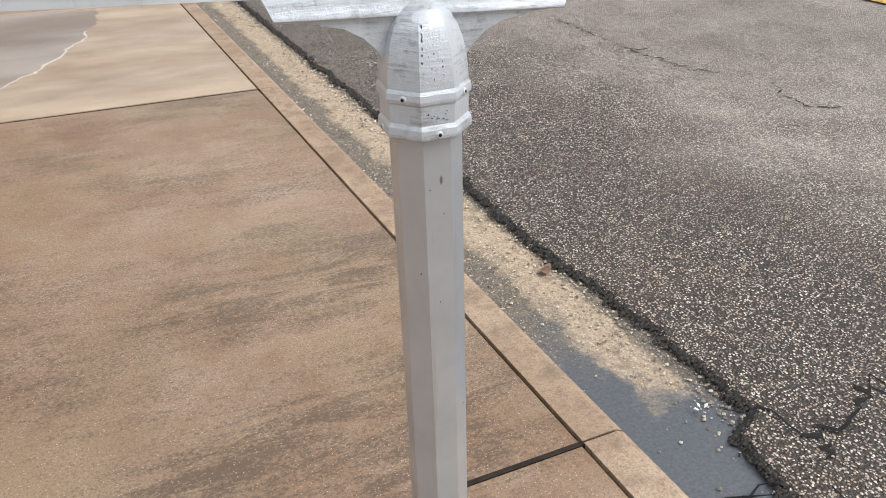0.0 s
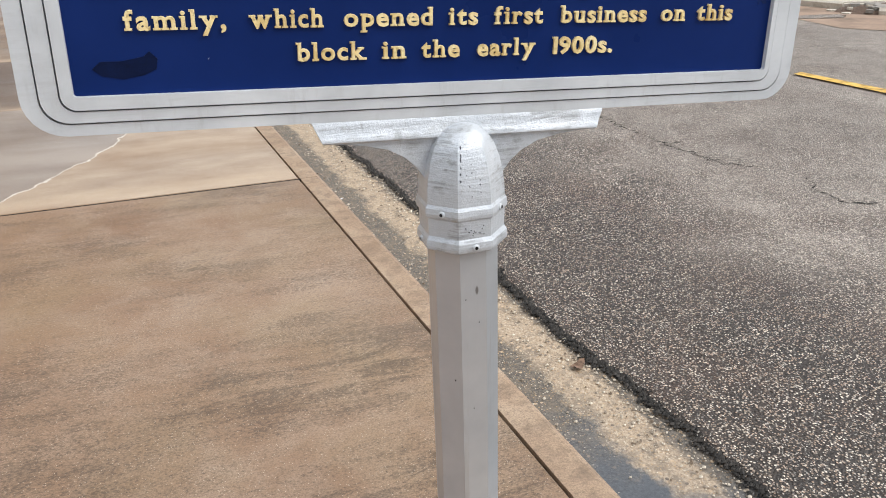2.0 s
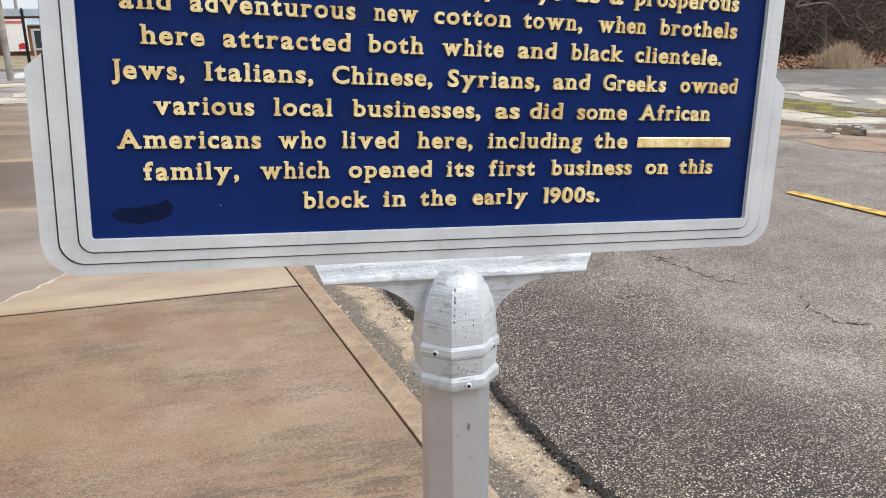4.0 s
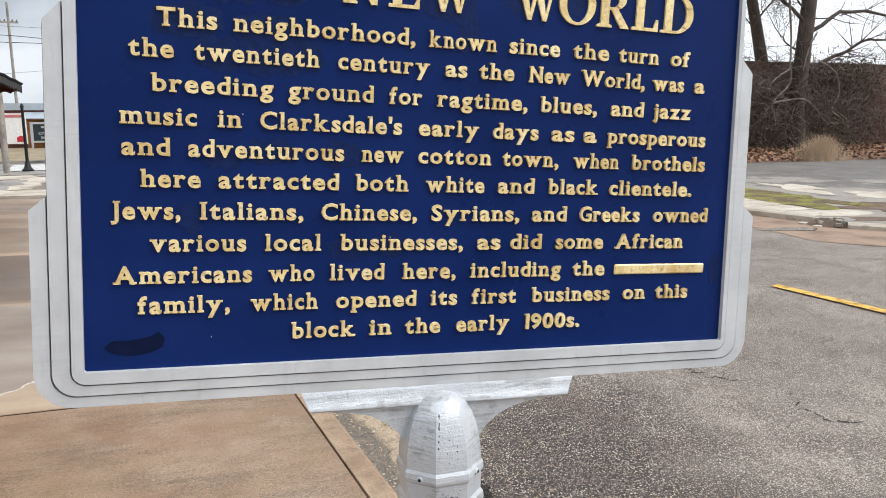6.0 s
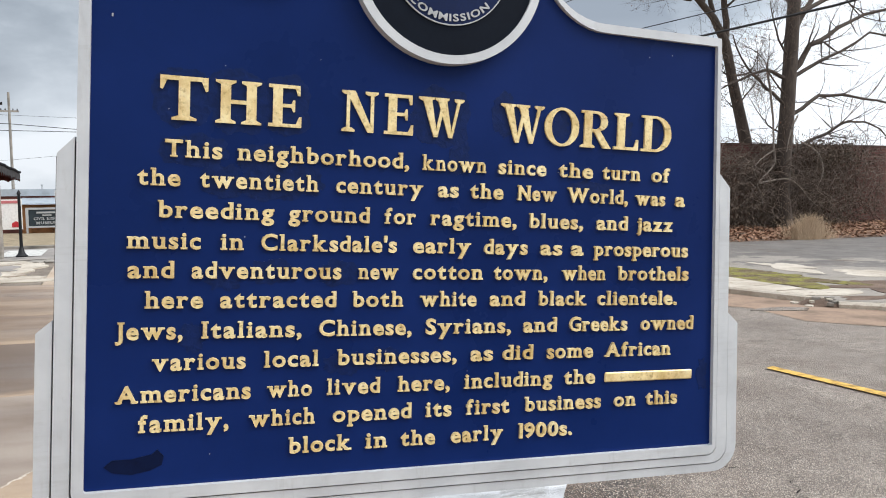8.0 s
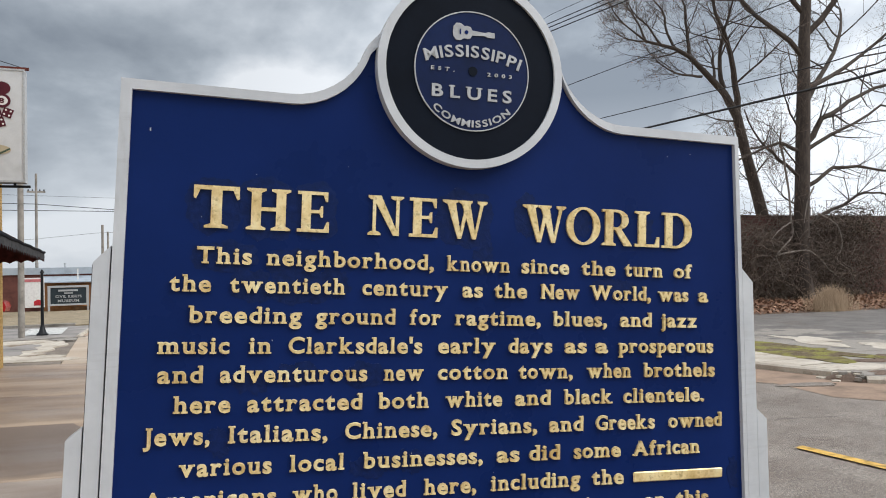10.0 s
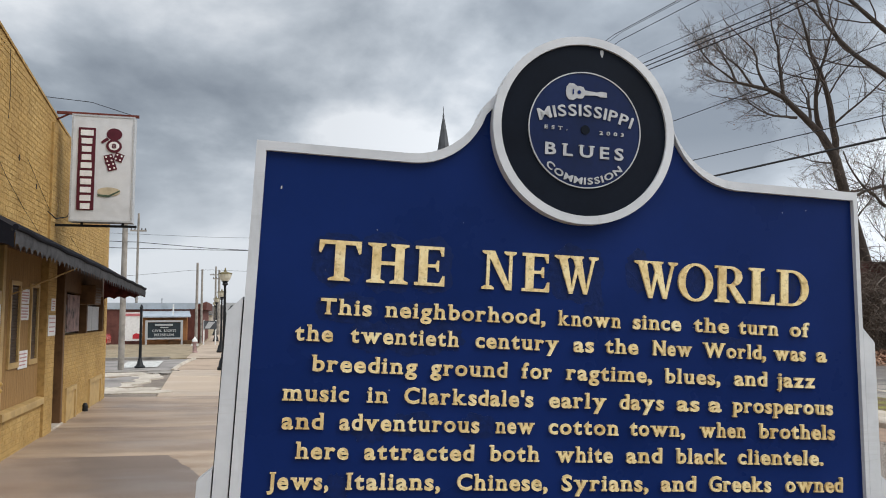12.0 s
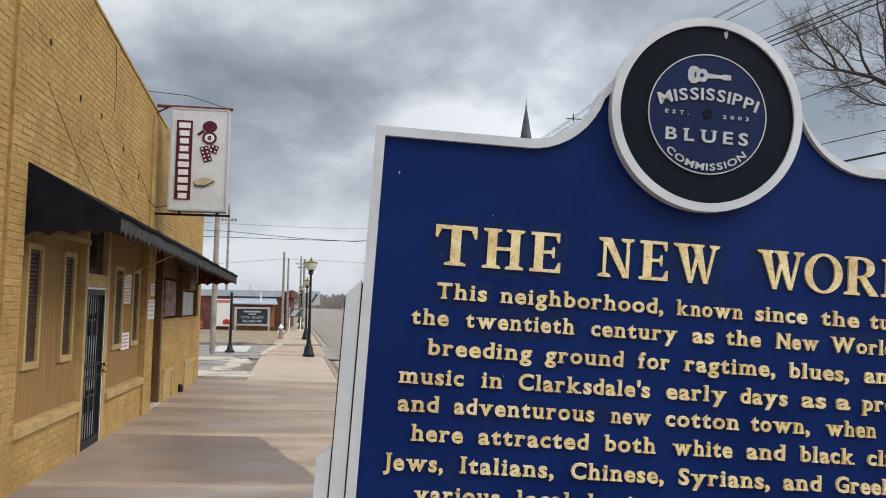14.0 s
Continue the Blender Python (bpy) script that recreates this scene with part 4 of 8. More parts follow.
# side street, corner lot and lawn
side = Geo()
side.add([(-120, 29.6, -0.02), (kx(30) - 1.9, 29.2, -0.02), (kx(30) - 1.9, 37.4, -0.02), (-120, 37.4, -0.02)], [(0, 1, 2, 3)])
side.add([(kx(30) - 1.9, 28.65, -0.025), (kx(30) + 0.7, 28.65, -0.10), (kx(37) + 0.7, 37.4, -0.10), (kx(37) - 1.9, 37.4, -0.025)], [(0, 1, 2, 3)])
lone("side_street", side, STREET, "grey asphalt side street", kind="structure")
corner_walk = Geo()
corner_walk.prism([(kx(28.6) - 2.3, 28.62), (kx(28.6) + 0.14, 28.62), (kx(36.4) + 0.14, 36.4), (kx(36.4) - 2.0, 36.4)], -0.15, 0.015, "z")
lone("corner_walk", corner_walk, simple("tan_ramp_concrete", (0.40, 0.30, 0.22), 0.7, 0, 0.15, 0.8, 0.3), "tan concrete ramp at the street corner", kind="structure")
ret = Geo()
pts = [(kx(29) - 2.25 - 0.5 * (1 - math.cos(a)) - 0.1, 28.4 + 7.8 * (i / 8)) for i, a in enumerate([k * 0.2 for k in range(9)])]
ret.tube([(x + 0.9 * (1 - (1 - i / 8)) ** 2, y, 0.03) for i, (x, y) in enumerate(pts)], [0.09] * 9, 6)
lone("kerb_return", ret, PALECON, "pale curved kerb at the street corner", kind="structure")
strip = Geo()
strip.add([(-5.1, 31.5, 0.0), (-3.6, 31.5, 0.0), (-3.75, 35.9, 0.0), (-5.25, 35.9, 0.0)], [(0, 1, 2, 3)])
lone("crosswalk", strip, simple("worn_white_road_paint", (0.55, 0.54, 0.51), 0.7, 0, 0.25, 5, 0.2), "white painted crosswalk bar on the side street", kind="structure")
yard = Geo()
yard.add([(-60, 18.72, 0.045), (kx(19) - 2.36, 18.72, 0.055), (kx(29) - 2.36, 29.4, 0.0), (-60, 29.4, 0.0)], [(0, 1, 2, 3)])
lone("corner_yard", yard, grass_ground_mat("corner_dirt", (0.15, 0.12, 0.095), (0.22, 0.18, 0.145), (0.31, 0.262, 0.215), 0.9), "bare dirt corner with remains of old slabs", kind="structure")
for i, (cx, cy, rx, ry, mat) in enumerate(((-3.6, 20.6, 1.0, 0.9, PALECON), (-4.6, 21.8, 1.3, 0.8, PALECON), (-3.5, 24.5, 0.5, 1.6, PALECON), (-5.0, 26.6, 1.2, 0.9, PALECON), (-3.2, 27.6, 0.35, 1.2, GREYCON), (-6.5, 24.5, 1.4, 1.3, GREYCON), (-4.4, 24.0, 0.9, 1.8, STREET), (-5.3, 28.4, 2.0, 0.5, GREYCON))):
    lone("ground_patch", blob(cx, cy, rx, ry, 0.075 - 0.002 * (cy - 19) + 0.003 * i, 20 + i, n=44, rough_=0.55), mat, "broken remains of pale slab on the corner", "ground patch", "patches on the corner", "structure")
lawn = Geo()
lawn.box(-160, kx(38) - 2.12, 37.4, 160, -0.3, 0.03)
lone("lawn", lawn, LAWN, "faded tan winter lawn across the side street", kind="structure")
verge = Geo()
verge.box(-40, -3.6, 37.3, 37.7, -0.3, 0.10)
lone("kerb_side", verge, GREYCON, "old brown kerb edging the lawn", kind="structure")

# ---- the marker ----
CX = -0.10
HEAD = pose(0, 0, 0, 0, 3.05, -4.2)
marker = thing("historical_marker", "navy cast-metal history marker with raised gold text on silver pole", "sign")
PX, PY = -0.0200, 0.001


def octagon(g, profile, turn=radians(22.5 - 4.2), at=(PX, PY, 0)):
    k = 1 / math.cos(math.pi / 8)
    return g.lathe([(r * k, z) for r, z in profile], 8, at, turn)


part("pole", octagon(Geo(), [(0.0578, -0.2), (0.0586, -0.1), (0.0576, 1.24)]), POLE, marker, "weathered grey eight-sided pole")
cap = octagon(Geo(), [(0.0680, 1.236), (0.0690, 1.270), (0.0690, 1.300), (0.0682, 1.318), (0.0655, 1.340), (0.0605, 1.364), (0.0530, 1.386), (0.0430, 1.403), (0.0300, 1.415), (0.0150, 1.4215), (0.002, 1.4235)])
part("cap", cap, CASTSILVER, marker, "silver-painted faceted dome cap", True)
part("collar", octagon(Geo(), [(0.066, 1.212), (0.0725, 1.2165), (0.0735, 1.222), (0.0725, 1.2325), (0.0678, 1.240)]), CASTSILVER, marker)
part("collar", octagon(Geo(), [(0.0685, 1.271), (0.0722, 1.2755), (0.0732, 1.281), (0.0722, 1.2905), (0.0680, 1.298)]), CASTSILVER, marker)
for k, z, r in ((0, 1.2245, 0.0732), (-1, 1.283, 0.0728), (1, 1.283, 0.0728), (-2, 1.2245, 0.0732)):
    s = part("screw", Geo().lathe([(0.0058, -0.002), (0.0058, 0.002), (0.0044, 0.0032)], 12), SILVER, marker)
    a = radians(-90 - 4.2 + 45 * k)
    s.matrix_basis = pose(PX + r * math.cos(a), PY + r * math.sin(a), z, 90, 0, math.degrees(a) + 90)
    dot = part("socket", Geo().lathe([(0.003, 0.0), (0.003, 0.0038)], 8), BLACKMETAL, s)


def panel_outline(half, bottom, top, radius, n=6, rise=True):
    """The marker's outline: rounded lower corners and a top that sweeps up to the disc."""
    pts = []
    for i in range(n + 1):
        a = math.pi + (math.pi / 2) * i / n
        pts.append((-half + radius + radius * math.cos(a), bottom + radius + radius * math.sin(a)))
    for i in range(n + 1):
        a = 1.5 * math.pi + (math.pi / 2) * i / n
        pts.append((half - radius + radius * math.cos(a), bottom + radius + radius * math.sin(a)))
    pts.append((half, top))
    if rise:
        arc = [(0.322 - 0.142 * math.sin(a), top + 0.142 * (1 - math.cos(a))) for a in [radians(t) for t in range(0, 76, 8)]] + [(0.13, top + 0.16)]
        pts += arc + [(-x, z) for x, z in reversed(arc)]
    pts.append((-half, top))
    return pts


def tapered(x, z):
    """The casting is a little narrower at its head than at its foot."""
    return -0.0947 - 0.0195 * (z - 1.5) + x * (1 - 0.0432 * (z - 1.5))


def at_centre(pts, shift=0.0):
    return [(shift + tapered(x, z), z) for x, z in pts]


part("panel", Geo().prism(at_centre(panel_outline(0.584, 1.474, 2.279, 0.006)), 0.0, 0.028), NAVY, marker, "glossy navy-painted panel face", m=HEAD)
part("back", Geo().prism(at_centre(panel_outline(0.589, 1.453, 2.290, 0.03)), 0.0285, 0.046), SILVER, marker, m=HEAD)
part("frame", Geo().ring(at_centre(panel_outline(0.590, 1.467, 2.2925, 0.021)), at_centre(panel_outline(0.577, 1.4855, 2.2765, 0.004), 0.004), -0.009, 0.028), SILVER, marker, "silver-painted raised rim", m=HEAD)


def shoulder(half, inner, bottom, base_in, shelf, slope, r0, r1, front, back):
    """An outer step of the frame: it ends in a slanted shoulder at each side."""
    def outline(h, b, r, top):
        p = []
        n = 7
        p.append((-h, top))
        for i in range(n + 1):
            a = math.pi + (math.pi / 2) * i / n
            p.append((-h + r + r * math.cos(a), b + r + r * math.sin(a)))
        for i in range(n + 1):
            a = 1.5 * math.pi + (math.pi / 2) * i / n
            p.append((h - r + r * math.cos(a), b + r + r * math.sin(a)))
        p.append((h, top))
        return p
    o, i_ = outline(half, bottom, r0, shelf), outline(inner, base_in, r1, shelf + slope)
    g = Geo()
    n = len(o)
    v = [(tapered(x, z), s, z) for s in (front, back) for q in (o, i_) for x, z in q]
    f = []
    for k in range(n - 1):
        f += [(k, k + 1, n + k + 1, n + k), (2 * n + k, 3 * n + k, 3 * n + k + 1, 2 * n + k + 1), (k, 2 * n + k, 2 * n + k + 1, k + 1), (n + k, n + k + 1, 3 * n + k + 1, 3 * n + k)]
    f += [(0, n, 3 * n, 2 * n), (n - 1, 3 * n - 1, 4 * n - 1, 2 * n - 1)]
    return g.add(v, f)


# dark grey filler paints the shade in the gaps between frame steps
SEAM_SHADE = simple("dark_seam_shade", (0.05, 0.05, 0.052), 0.8, 0, 0.2, 30, 0.2)
part("seam", shoulder(0.6195, 0.5903, 1.4465, 1.4665, 2.000, 0.026, 0.036, 0.022, 0.004, 0.028), SEAM_SHADE, marker, "dark strip painted as the shade in the seam between the frame steps", m=HEAD)
part("frame_step", shoulder(0.6172, 0.5926, 1.4488, 1.4643, 2.004, 0.026, 0.036, 0.022, -0.0065, 0.030), SILVER, marker, m=HEAD)
part("frame_step", shoulder(0.6428, 0.6198, 1.4300, 1.4462, 1.733, 0.020, 0.055, 0.036, -0.004, 0.032), SILVER, marker, m=HEAD)
# bracket below the panel
bk = Geo()
prof = [(-0.0035, 1.4302), (-0.0060, 1.4262), (-0.0070, 1.420), (-0.0090, 1.413), (-0.0125, 1.4065), (-0.0150, 1.402), (-0.0150, 1.399), (-0.0125, 1.3965), (0.030, 1.3965), (0.030, 1.4302)]
for sgn in (-1, 1):
    c0 = -0.087
    v = []
    for k, reach in enumerate((0.0, 1.0)):
        for y, z in prof:
            tip = 0.2526 - 0.0128 * (1.4302 - z) / 0.028
            v.append((c0 + sgn * reach * tip, y, z))
    n = len(prof)
    bk.add(v, [(i, (i + 1) % n, n + (i + 1) % n, n + i) for i in range(n)] + [tuple(n + i for i in range(n))])
part("moulding", bk, CASTSILVER, marker, "silver moulding under the rim", True, m=HEAD)
for sgn in (-1, 1):
    c0 = -0.087
    curve = [(0.234, 1.400), (0.230, 1.3958), (0.205, 1.3938), (0.172, 1.390), (0.132, 1.381), (0.102, 1.365), (0.083, 1.3475), (0.070, 1.329), (0.062, 1.305), (0.03, 1.28), (0.03, 1.400)]
    part("web", Geo().prism([(c0 + sgn * u, z) for u, z in curve], -0.006, 0.026), CASTSILVER, marker, "curved bracket web", m=HEAD)

# disc at the top
CX, DZ = -0.1065, 2.361


def circle(r, n=72):
    return [(CX + r * math.sin(2 * math.pi * i / n), DZ + r * math.cos(2 * math.pi * i / n)) for i in range(n)]


disc = part("record_disc", Geo().prism(circle(0.160), -0.0172, 0.012), RECORD, marker, "black round disc like a record", m=HEAD)
part("disc_rim", Geo().ring(circle(0.1722), circle(0.1572), -0.0222, 0.012), SILVER, marker, "silver rim of the disc", m=HEAD)
part("disc_label", Geo().prism(circle(0.1062), -0.0188, -0.017), LABELNAVY, marker, "round navy centre label", m=HEAD)
part("label_ring", Geo().ring(circle(0.1070), circle(0.1050), -0.0202, -0.017), PALE_GREY, marker, m=HEAD)
part("spindle_hole", Geo().prism([(CX + 0.0085 * math.cos(a * 0.5236), DZ + 0.0085 * math.sin(a * 0.5236)) for a in range(12)], -0.0205, -0.017), RECORD, marker, m=HEAD)
gt = Geo()
body = [(-0.034, 0.0), (-0.033, 0.008), (-0.028, 0.0135), (-0.020, 0.0135), (-0.014, 0.0095), (-0.009, 0.0105), (-0.003, 0.009), (0.0, 0.004)]
gpoly = body + [(0.022, 0.0025), (0.028, 0.0045), (0.040, 0.004), (0.040, -0.004), (0.028, -0.0045), (0.022, -0.0025)] + [(x, -z) for x, z in reversed(body[1:])]
gt.prism([(CX - 0.003 + x * 1.06, 2.429 + z * 1.12) for x, z in gpoly], -0.0208, -0.0184)
guitar = part("guitar_emblem", gt, PALE_GREY, marker, "small pale guitar emblem", m=HEAD)
part("sound_hole", Geo().prism([(CX - 0.014 + 0.0035 * math.cos(a * 0.6283), 2.429 + 0.0035 * math.sin(a * 0.6283)) for a in range(10)], -0.0218, -0.0204), NAVY, guitar)
part("bridge", Geo().box(CX - 0.0265, CX - 0.0245, -0.0218, -0.0204, 2.4245, 2.4335), NAVY, guitar)


# ---- raised lettering ----
_glyphs = {}


def glyph(ch, bold, serif):
    """Vertices and faces of one raised letter of height 1 em, lying in x and z, and its width; slab serifs where stems end."""
    key = (ch, bold, serif)
    if key in _glyphs:
        return _glyphs[key]
    cu = bpy.data.curves.new("letter", "FONT")
    cu.body, cu.size, cu.offset, cu.resolution_u, cu.fill_mode = ch, 1.0, bold, 3, "FRONT"
    ob = bpy.data.objects.new("letter", cu)
    me = bpy.data.meshes.new_from_object(ob)
    bm = bmesh.new()
    bm.from_mesh(me)
    bpy.data.meshes.remove(me)
    bpy.data.objects.remove(ob)
    bpy.data.curves.remove(cu)
    bmesh.ops.remove_doubles(bm, verts=bm.verts[:], dist=1e-4)
    zs = [q.co.y for q in bm.verts]
    lo, hi = min(zs), max(zs)
    slabs = []
    if serif:
        for ed in bm.edges:
            if len(ed.link_faces) != 1:
                continue
            a, b = ed.verts[0].co, ed.verts[1].co
            if abs(a.y - b.y) > 0.004 or not 0.05 < abs(a.x - b.x) < 0.21:
                continue
            inside = ed.link_faces[0].calc_center_median().y > a.y
            x0, x1 = min(a.x, b.x), max(a.x, b.x)
            if inside and a.y < 0.06 and a.y > -0.09 and ch not in "vwyVWYtj,.1'":
                slabs.append((x0 - serif, x1 + serif, a.y, a.y + 0.085))
            elif inside and a.y < -0.09 and ch in "pq":
                slabs.append((x0 - serif, x1 + serif, a.y, a.y + 0.085))
            elif not inside and a.y > 0.35 and ch not in "t,.'fAoecs":
                both = ch.isupper() or ch in "vwyx"
                slabs.append((x0 - serif, x1 + (serif if both else 0.0), a.y - 0.085, a.y))
    verts, faces = [], []
    front = bmesh.ops.extrude_face_region(bm, geom=bm.faces[:])
    for q in front["geom"]:
        if isinstance(q, bmesh.types.BMVert):
            q.co.z += 1.0
    # rounded-off edges, as cast letters have
    faces_up = [q for q in front["geom"] if isinstance(q, bmesh.types.BMFace)]
    if serif and ch in "ilthnrdbpuomcqjkfJICGTH":
        bmesh.ops.inset_region(bm, faces=faces_up, thickness=0.02, use_boundary=True, use_even_offset=False)
    inner = {q for f in faces_up for q in f.verts}
    for q in bm.verts:
        if q.co.z > 0.99 and q not in inner:
            q.co.z = 0.55
    bm.verts.index_update()
    verts = [(q.co.x, 1.0 - q.co.z, q.co.y) for q in bm.verts]
    faces = [[q.index for q in f.verts] for f in bm.faces]
    bm.free()
    g = Geo().add(verts, faces)
    for x0, x1, z0, z1 in slabs:
        c = 0.02
        low = [(x0, z0), (x1, z0), (x1, z1), (x0, z1)]
        up = [(x0 + c, z0 + c), (x1 - c, z0 + c), (x1 - c, z1 - c), (x0 + c, z1 - c)]
        g.add([(x, 1.0, z) for x, z in low] + [(x, 0.46, z) for x, z in low] + [(x, 0.03, z) for x, z in up],
              [(8, 9, 10, 11)] + [(k + i, k + (i + 1) % 4, k + 4 + (i + 1) % 4, k + 4 + i) for k in (0, 4) for i in range(4)])
    xs = [q[0] for q in g.v]
    _glyphs[key] = (g.v, g.f, min(xs), max(xs))
    return _glyphs[key]


def word_geo(text, x0, x1, z, size, depth, y0, bold=0.034, serif=0.055, gap=0.075):
    """A word of raised letters from x0 to x1 on the line z, in one mesh."""
    g = Geo()
    for ch, off, sx in spread(text, x0, x1, bold, serif, gap):
        v, f, _, _ = glyph(ch, bold, serif)
        g.add([(off + x * sx, y0 - depth * (1 - y), z + zz * size) for x, y, zz in v], f)
    return g


def spread(text, x0, x1, bold, serif, gap):
    """Where each letter of a word starts, and the stretch that fits the word between x0 and x1."""
    run, pen = [], 0.0
    for ch in text:
        _, _, a, b = glyph(ch, bold, serif)
        run.append((ch, pen - a))
        pen += b - a + gap
    sx = (x1 - x0) / (pen - gap)
    return [(ch, x0 + off * sx, sx) for ch, off in run]


_letters = {}


def letter(ch, m, bold, serif, material):
    """One raised letter as a part of the marker."""
    key = (ch, bold, serif, material.name)
    if key not in _letters:
        v, f, _, _ = glyph(ch, bold, serif)
        g = Geo().add([(x, y - 1, z) for x, y, z in v], f)
        ob = part("letter", g, material, marker)
        _letters[key] = ob.data
        ob.matrix_basis = m
    else:
        shared("letter", _letters[key], marker, m)


def place_word(text, x0, x1, z, size, depth, y0, bold, serif, gap, material, arc=None):
    """Letters from x0 to x1 on the line z; arc: (centre x, centre z, radius, side) bends the line."""
    for ch, off, sx in spread(text, x0, x1, bold, serif, gap):
        if arc:
            cx, cz, rad, side = arc
            _, _, a, b = glyph(ch, bold, serif)
            half = (a + b) / 2 * sx
            ang = (off + half - cx) / rad
            tx, tz = cx + rad * math.sin(ang), cz + side * rad * math.cos(ang)
            m = HEAD @ pose(tx, y0, tz, 0, math.degrees(side * ang), 0) @ Matrix.Translation((-half, 0, 0)) @ Matrix.Diagonal((sx, depth, size, 1))
        else:
            m = HEAD @ Matrix.Translation((off, y0, z)) @ Matrix.Diagonal((sx, depth, size, 1))
        letter(ch, m, bold, serif, material)


def text_line(z, words, edges, size, depth=0.0045, bold=0.029, serif=0.055):
    """Raised gold words; edges hold each word's left and right in millimetres."""
    for w, a, b in zip(words.split(), edges[::2], edges[1::2]):
        if w == "#":
            part("raised_bar", Geo().cbox(a / 1000, b / 1000, -depth, 0.0, z, z + 0.019, 0.002), GOLD, marker, m=HEAD)
        else:
            place_word(w, a / 1000, b / 1000, z, size, depth, 0.0, bold, serif, 0.075, GOLD)


def bowl(cx, cz, rx, rz, tx, tz, a0, a1, n=20):
    """Part of an oval ring, thicker at its sides, as quads."""
    out_q = []
    for i in range(n):
        p, q = radians(a0 + (a1 - a0) * i / n), radians(a0 + (a1 - a0) * (i + 1) / n)
        out_q.append([(cx + rx * math.cos(p), cz + rz * math.sin(p)), (cx + rx * math.cos(q), cz + rz * math.sin(q)),
                      (cx + (rx - tx) * math.cos(q), cz + (rz - tz) * math.sin(q)), (cx + (rx - tx) * math.cos(p), cz + (rz - tz) * math.sin(p))])
    return out_q


def bar(x0, x1, z0, z1):
    return [(x0, z0), (x1, z0), (x1, z1), (x0, z1)]


def foot(x0, x1, up):
    """A bracketed serif at the foot or the head of a stem."""
    z0, z1, z2 = (0, 0.05, 0.10) if up else (1, 0.95, 0.90)
    w = (x1 - x0) * 0.24
    return [(x0, z0), (x1, z0), (x1, z1), (x1 - w, z2), (x0 + w, z2), (x0, z1)]


ROMAN = {
    "T": lambda: [bar(0.38, 0.62, 0, 1), bar(0.02, 0.98, 0.90, 1), [(0, 1.0), (0.06, 1.0), (0.14, 0.9), (0.05, 0.68), (0.0, 0.7)], [(1, 1.0), (0.94, 1.0), (0.86, 0.9), (0.95, 0.68), (1.0, 0.7)], foot(0.24, 0.76, True)],
    "H": lambda: [bar(0.11, 0.33, 0, 1), bar(0.67, 0.89, 0, 1), bar(0.33, 0.67, 0.46, 0.55), foot(0, 0.44, True), foot(0.56, 1, True), foot(0, 0.44, False), foot(0.56, 1, False)],
    "E": lambda: [bar(0.13, 0.42, 0, 1), bar(0.0, 0.9, 0.92, 1), bar(0.0, 0.94, 0, 0.08), bar(0.42, 0.74, 0.47, 0.55), [(0.95, 1.0), (0.7, 1.0), (0.82, 0.9), (0.88, 0.76), (0.95, 0.76)], [(1.0, 0.0), (0.7, 0.0), (0.84, 0.1), (0.93, 0.26), (1.0, 0.26)], [(0.8, 0.65), (0.74, 0.65), (0.66, 0.51), (0.74, 0.37), (0.8, 0.37)]],
    "N": lambda: [bar(0.13, 0.22, 0, 1), bar(0.79, 0.88, 0, 1), [(0.1, 1), (0.36, 1), (0.88, 0), (0.72, 0)], foot(0, 0.36, True), foot(0.64, 1, False), foot(0, 0.36, False)],
    "W": lambda: [[(0.07, 1), (0.27, 1), (0.42, 0), (0.34, 0)], [(0.42, 0), (0.36, 0), (0.52, 0.98), (0.60, 0.98)], [(0.40, 1), (0.60, 1), (0.75, 0), (0.67, 0)], [(0.75, 0), (0.70, 0), (0.86, 1), (0.93, 1)], foot(0, 0.34, False), foot(0.36, 0.66, False), foot(0.78, 1, False)],
    "O": lambda: bowl(0.5, 0.5, 0.5, 0.52, 0.20, 0.07, 0, 360, 36),
    "R": lambda: [bar(0.11, 0.36, 0, 1), [(0.40, 0.48), (0.62, 0.48), (1.0, 0), (0.74, 0)], foot(0, 0.46, True), bar(0.0, 0.5, 0.93, 1), bar(0.36, 0.5, 0.44, 0.51)] + bowl(0.48, 0.72, 0.40, 0.28, 0.22, 0.07, -90, 90),
    "L": lambda: [bar(0.14, 0.44, 0, 1), bar(0.0, 0.94, 0, 0.08), foot(0, 0.6, False), [(1.0, 0.0), (0.7, 0.0), (0.84, 0.1), (0.92, 0.3), (1.0, 0.3)]],
    "D": lambda: [bar(0.11, 0.34, 0, 1), bar(0.0, 0.5, 0.93, 1), bar(0.0, 0.5, 0, 0.07)] + bowl(0.46, 0.5, 0.54, 0.5, 0.22, 0.07, -90, 90, 24),
}


def roman(ch, x0, x1, z, h, depth):
    """A large raised capital with thick and thin strokes."""
    g = Geo()
    w = (x1 - x0) / 1000
    for k, poly in enumerate(ROMAN[ch]()):
        g.prism([(x0 / 1000 + u * w, z + v * h) for u, v in poly], -depth + 0.0002 * (k % 9 if ch not in "O" else 0), 0.0)
    part("letter", g, GOLD, marker, "large gold capital", m=HEAD)


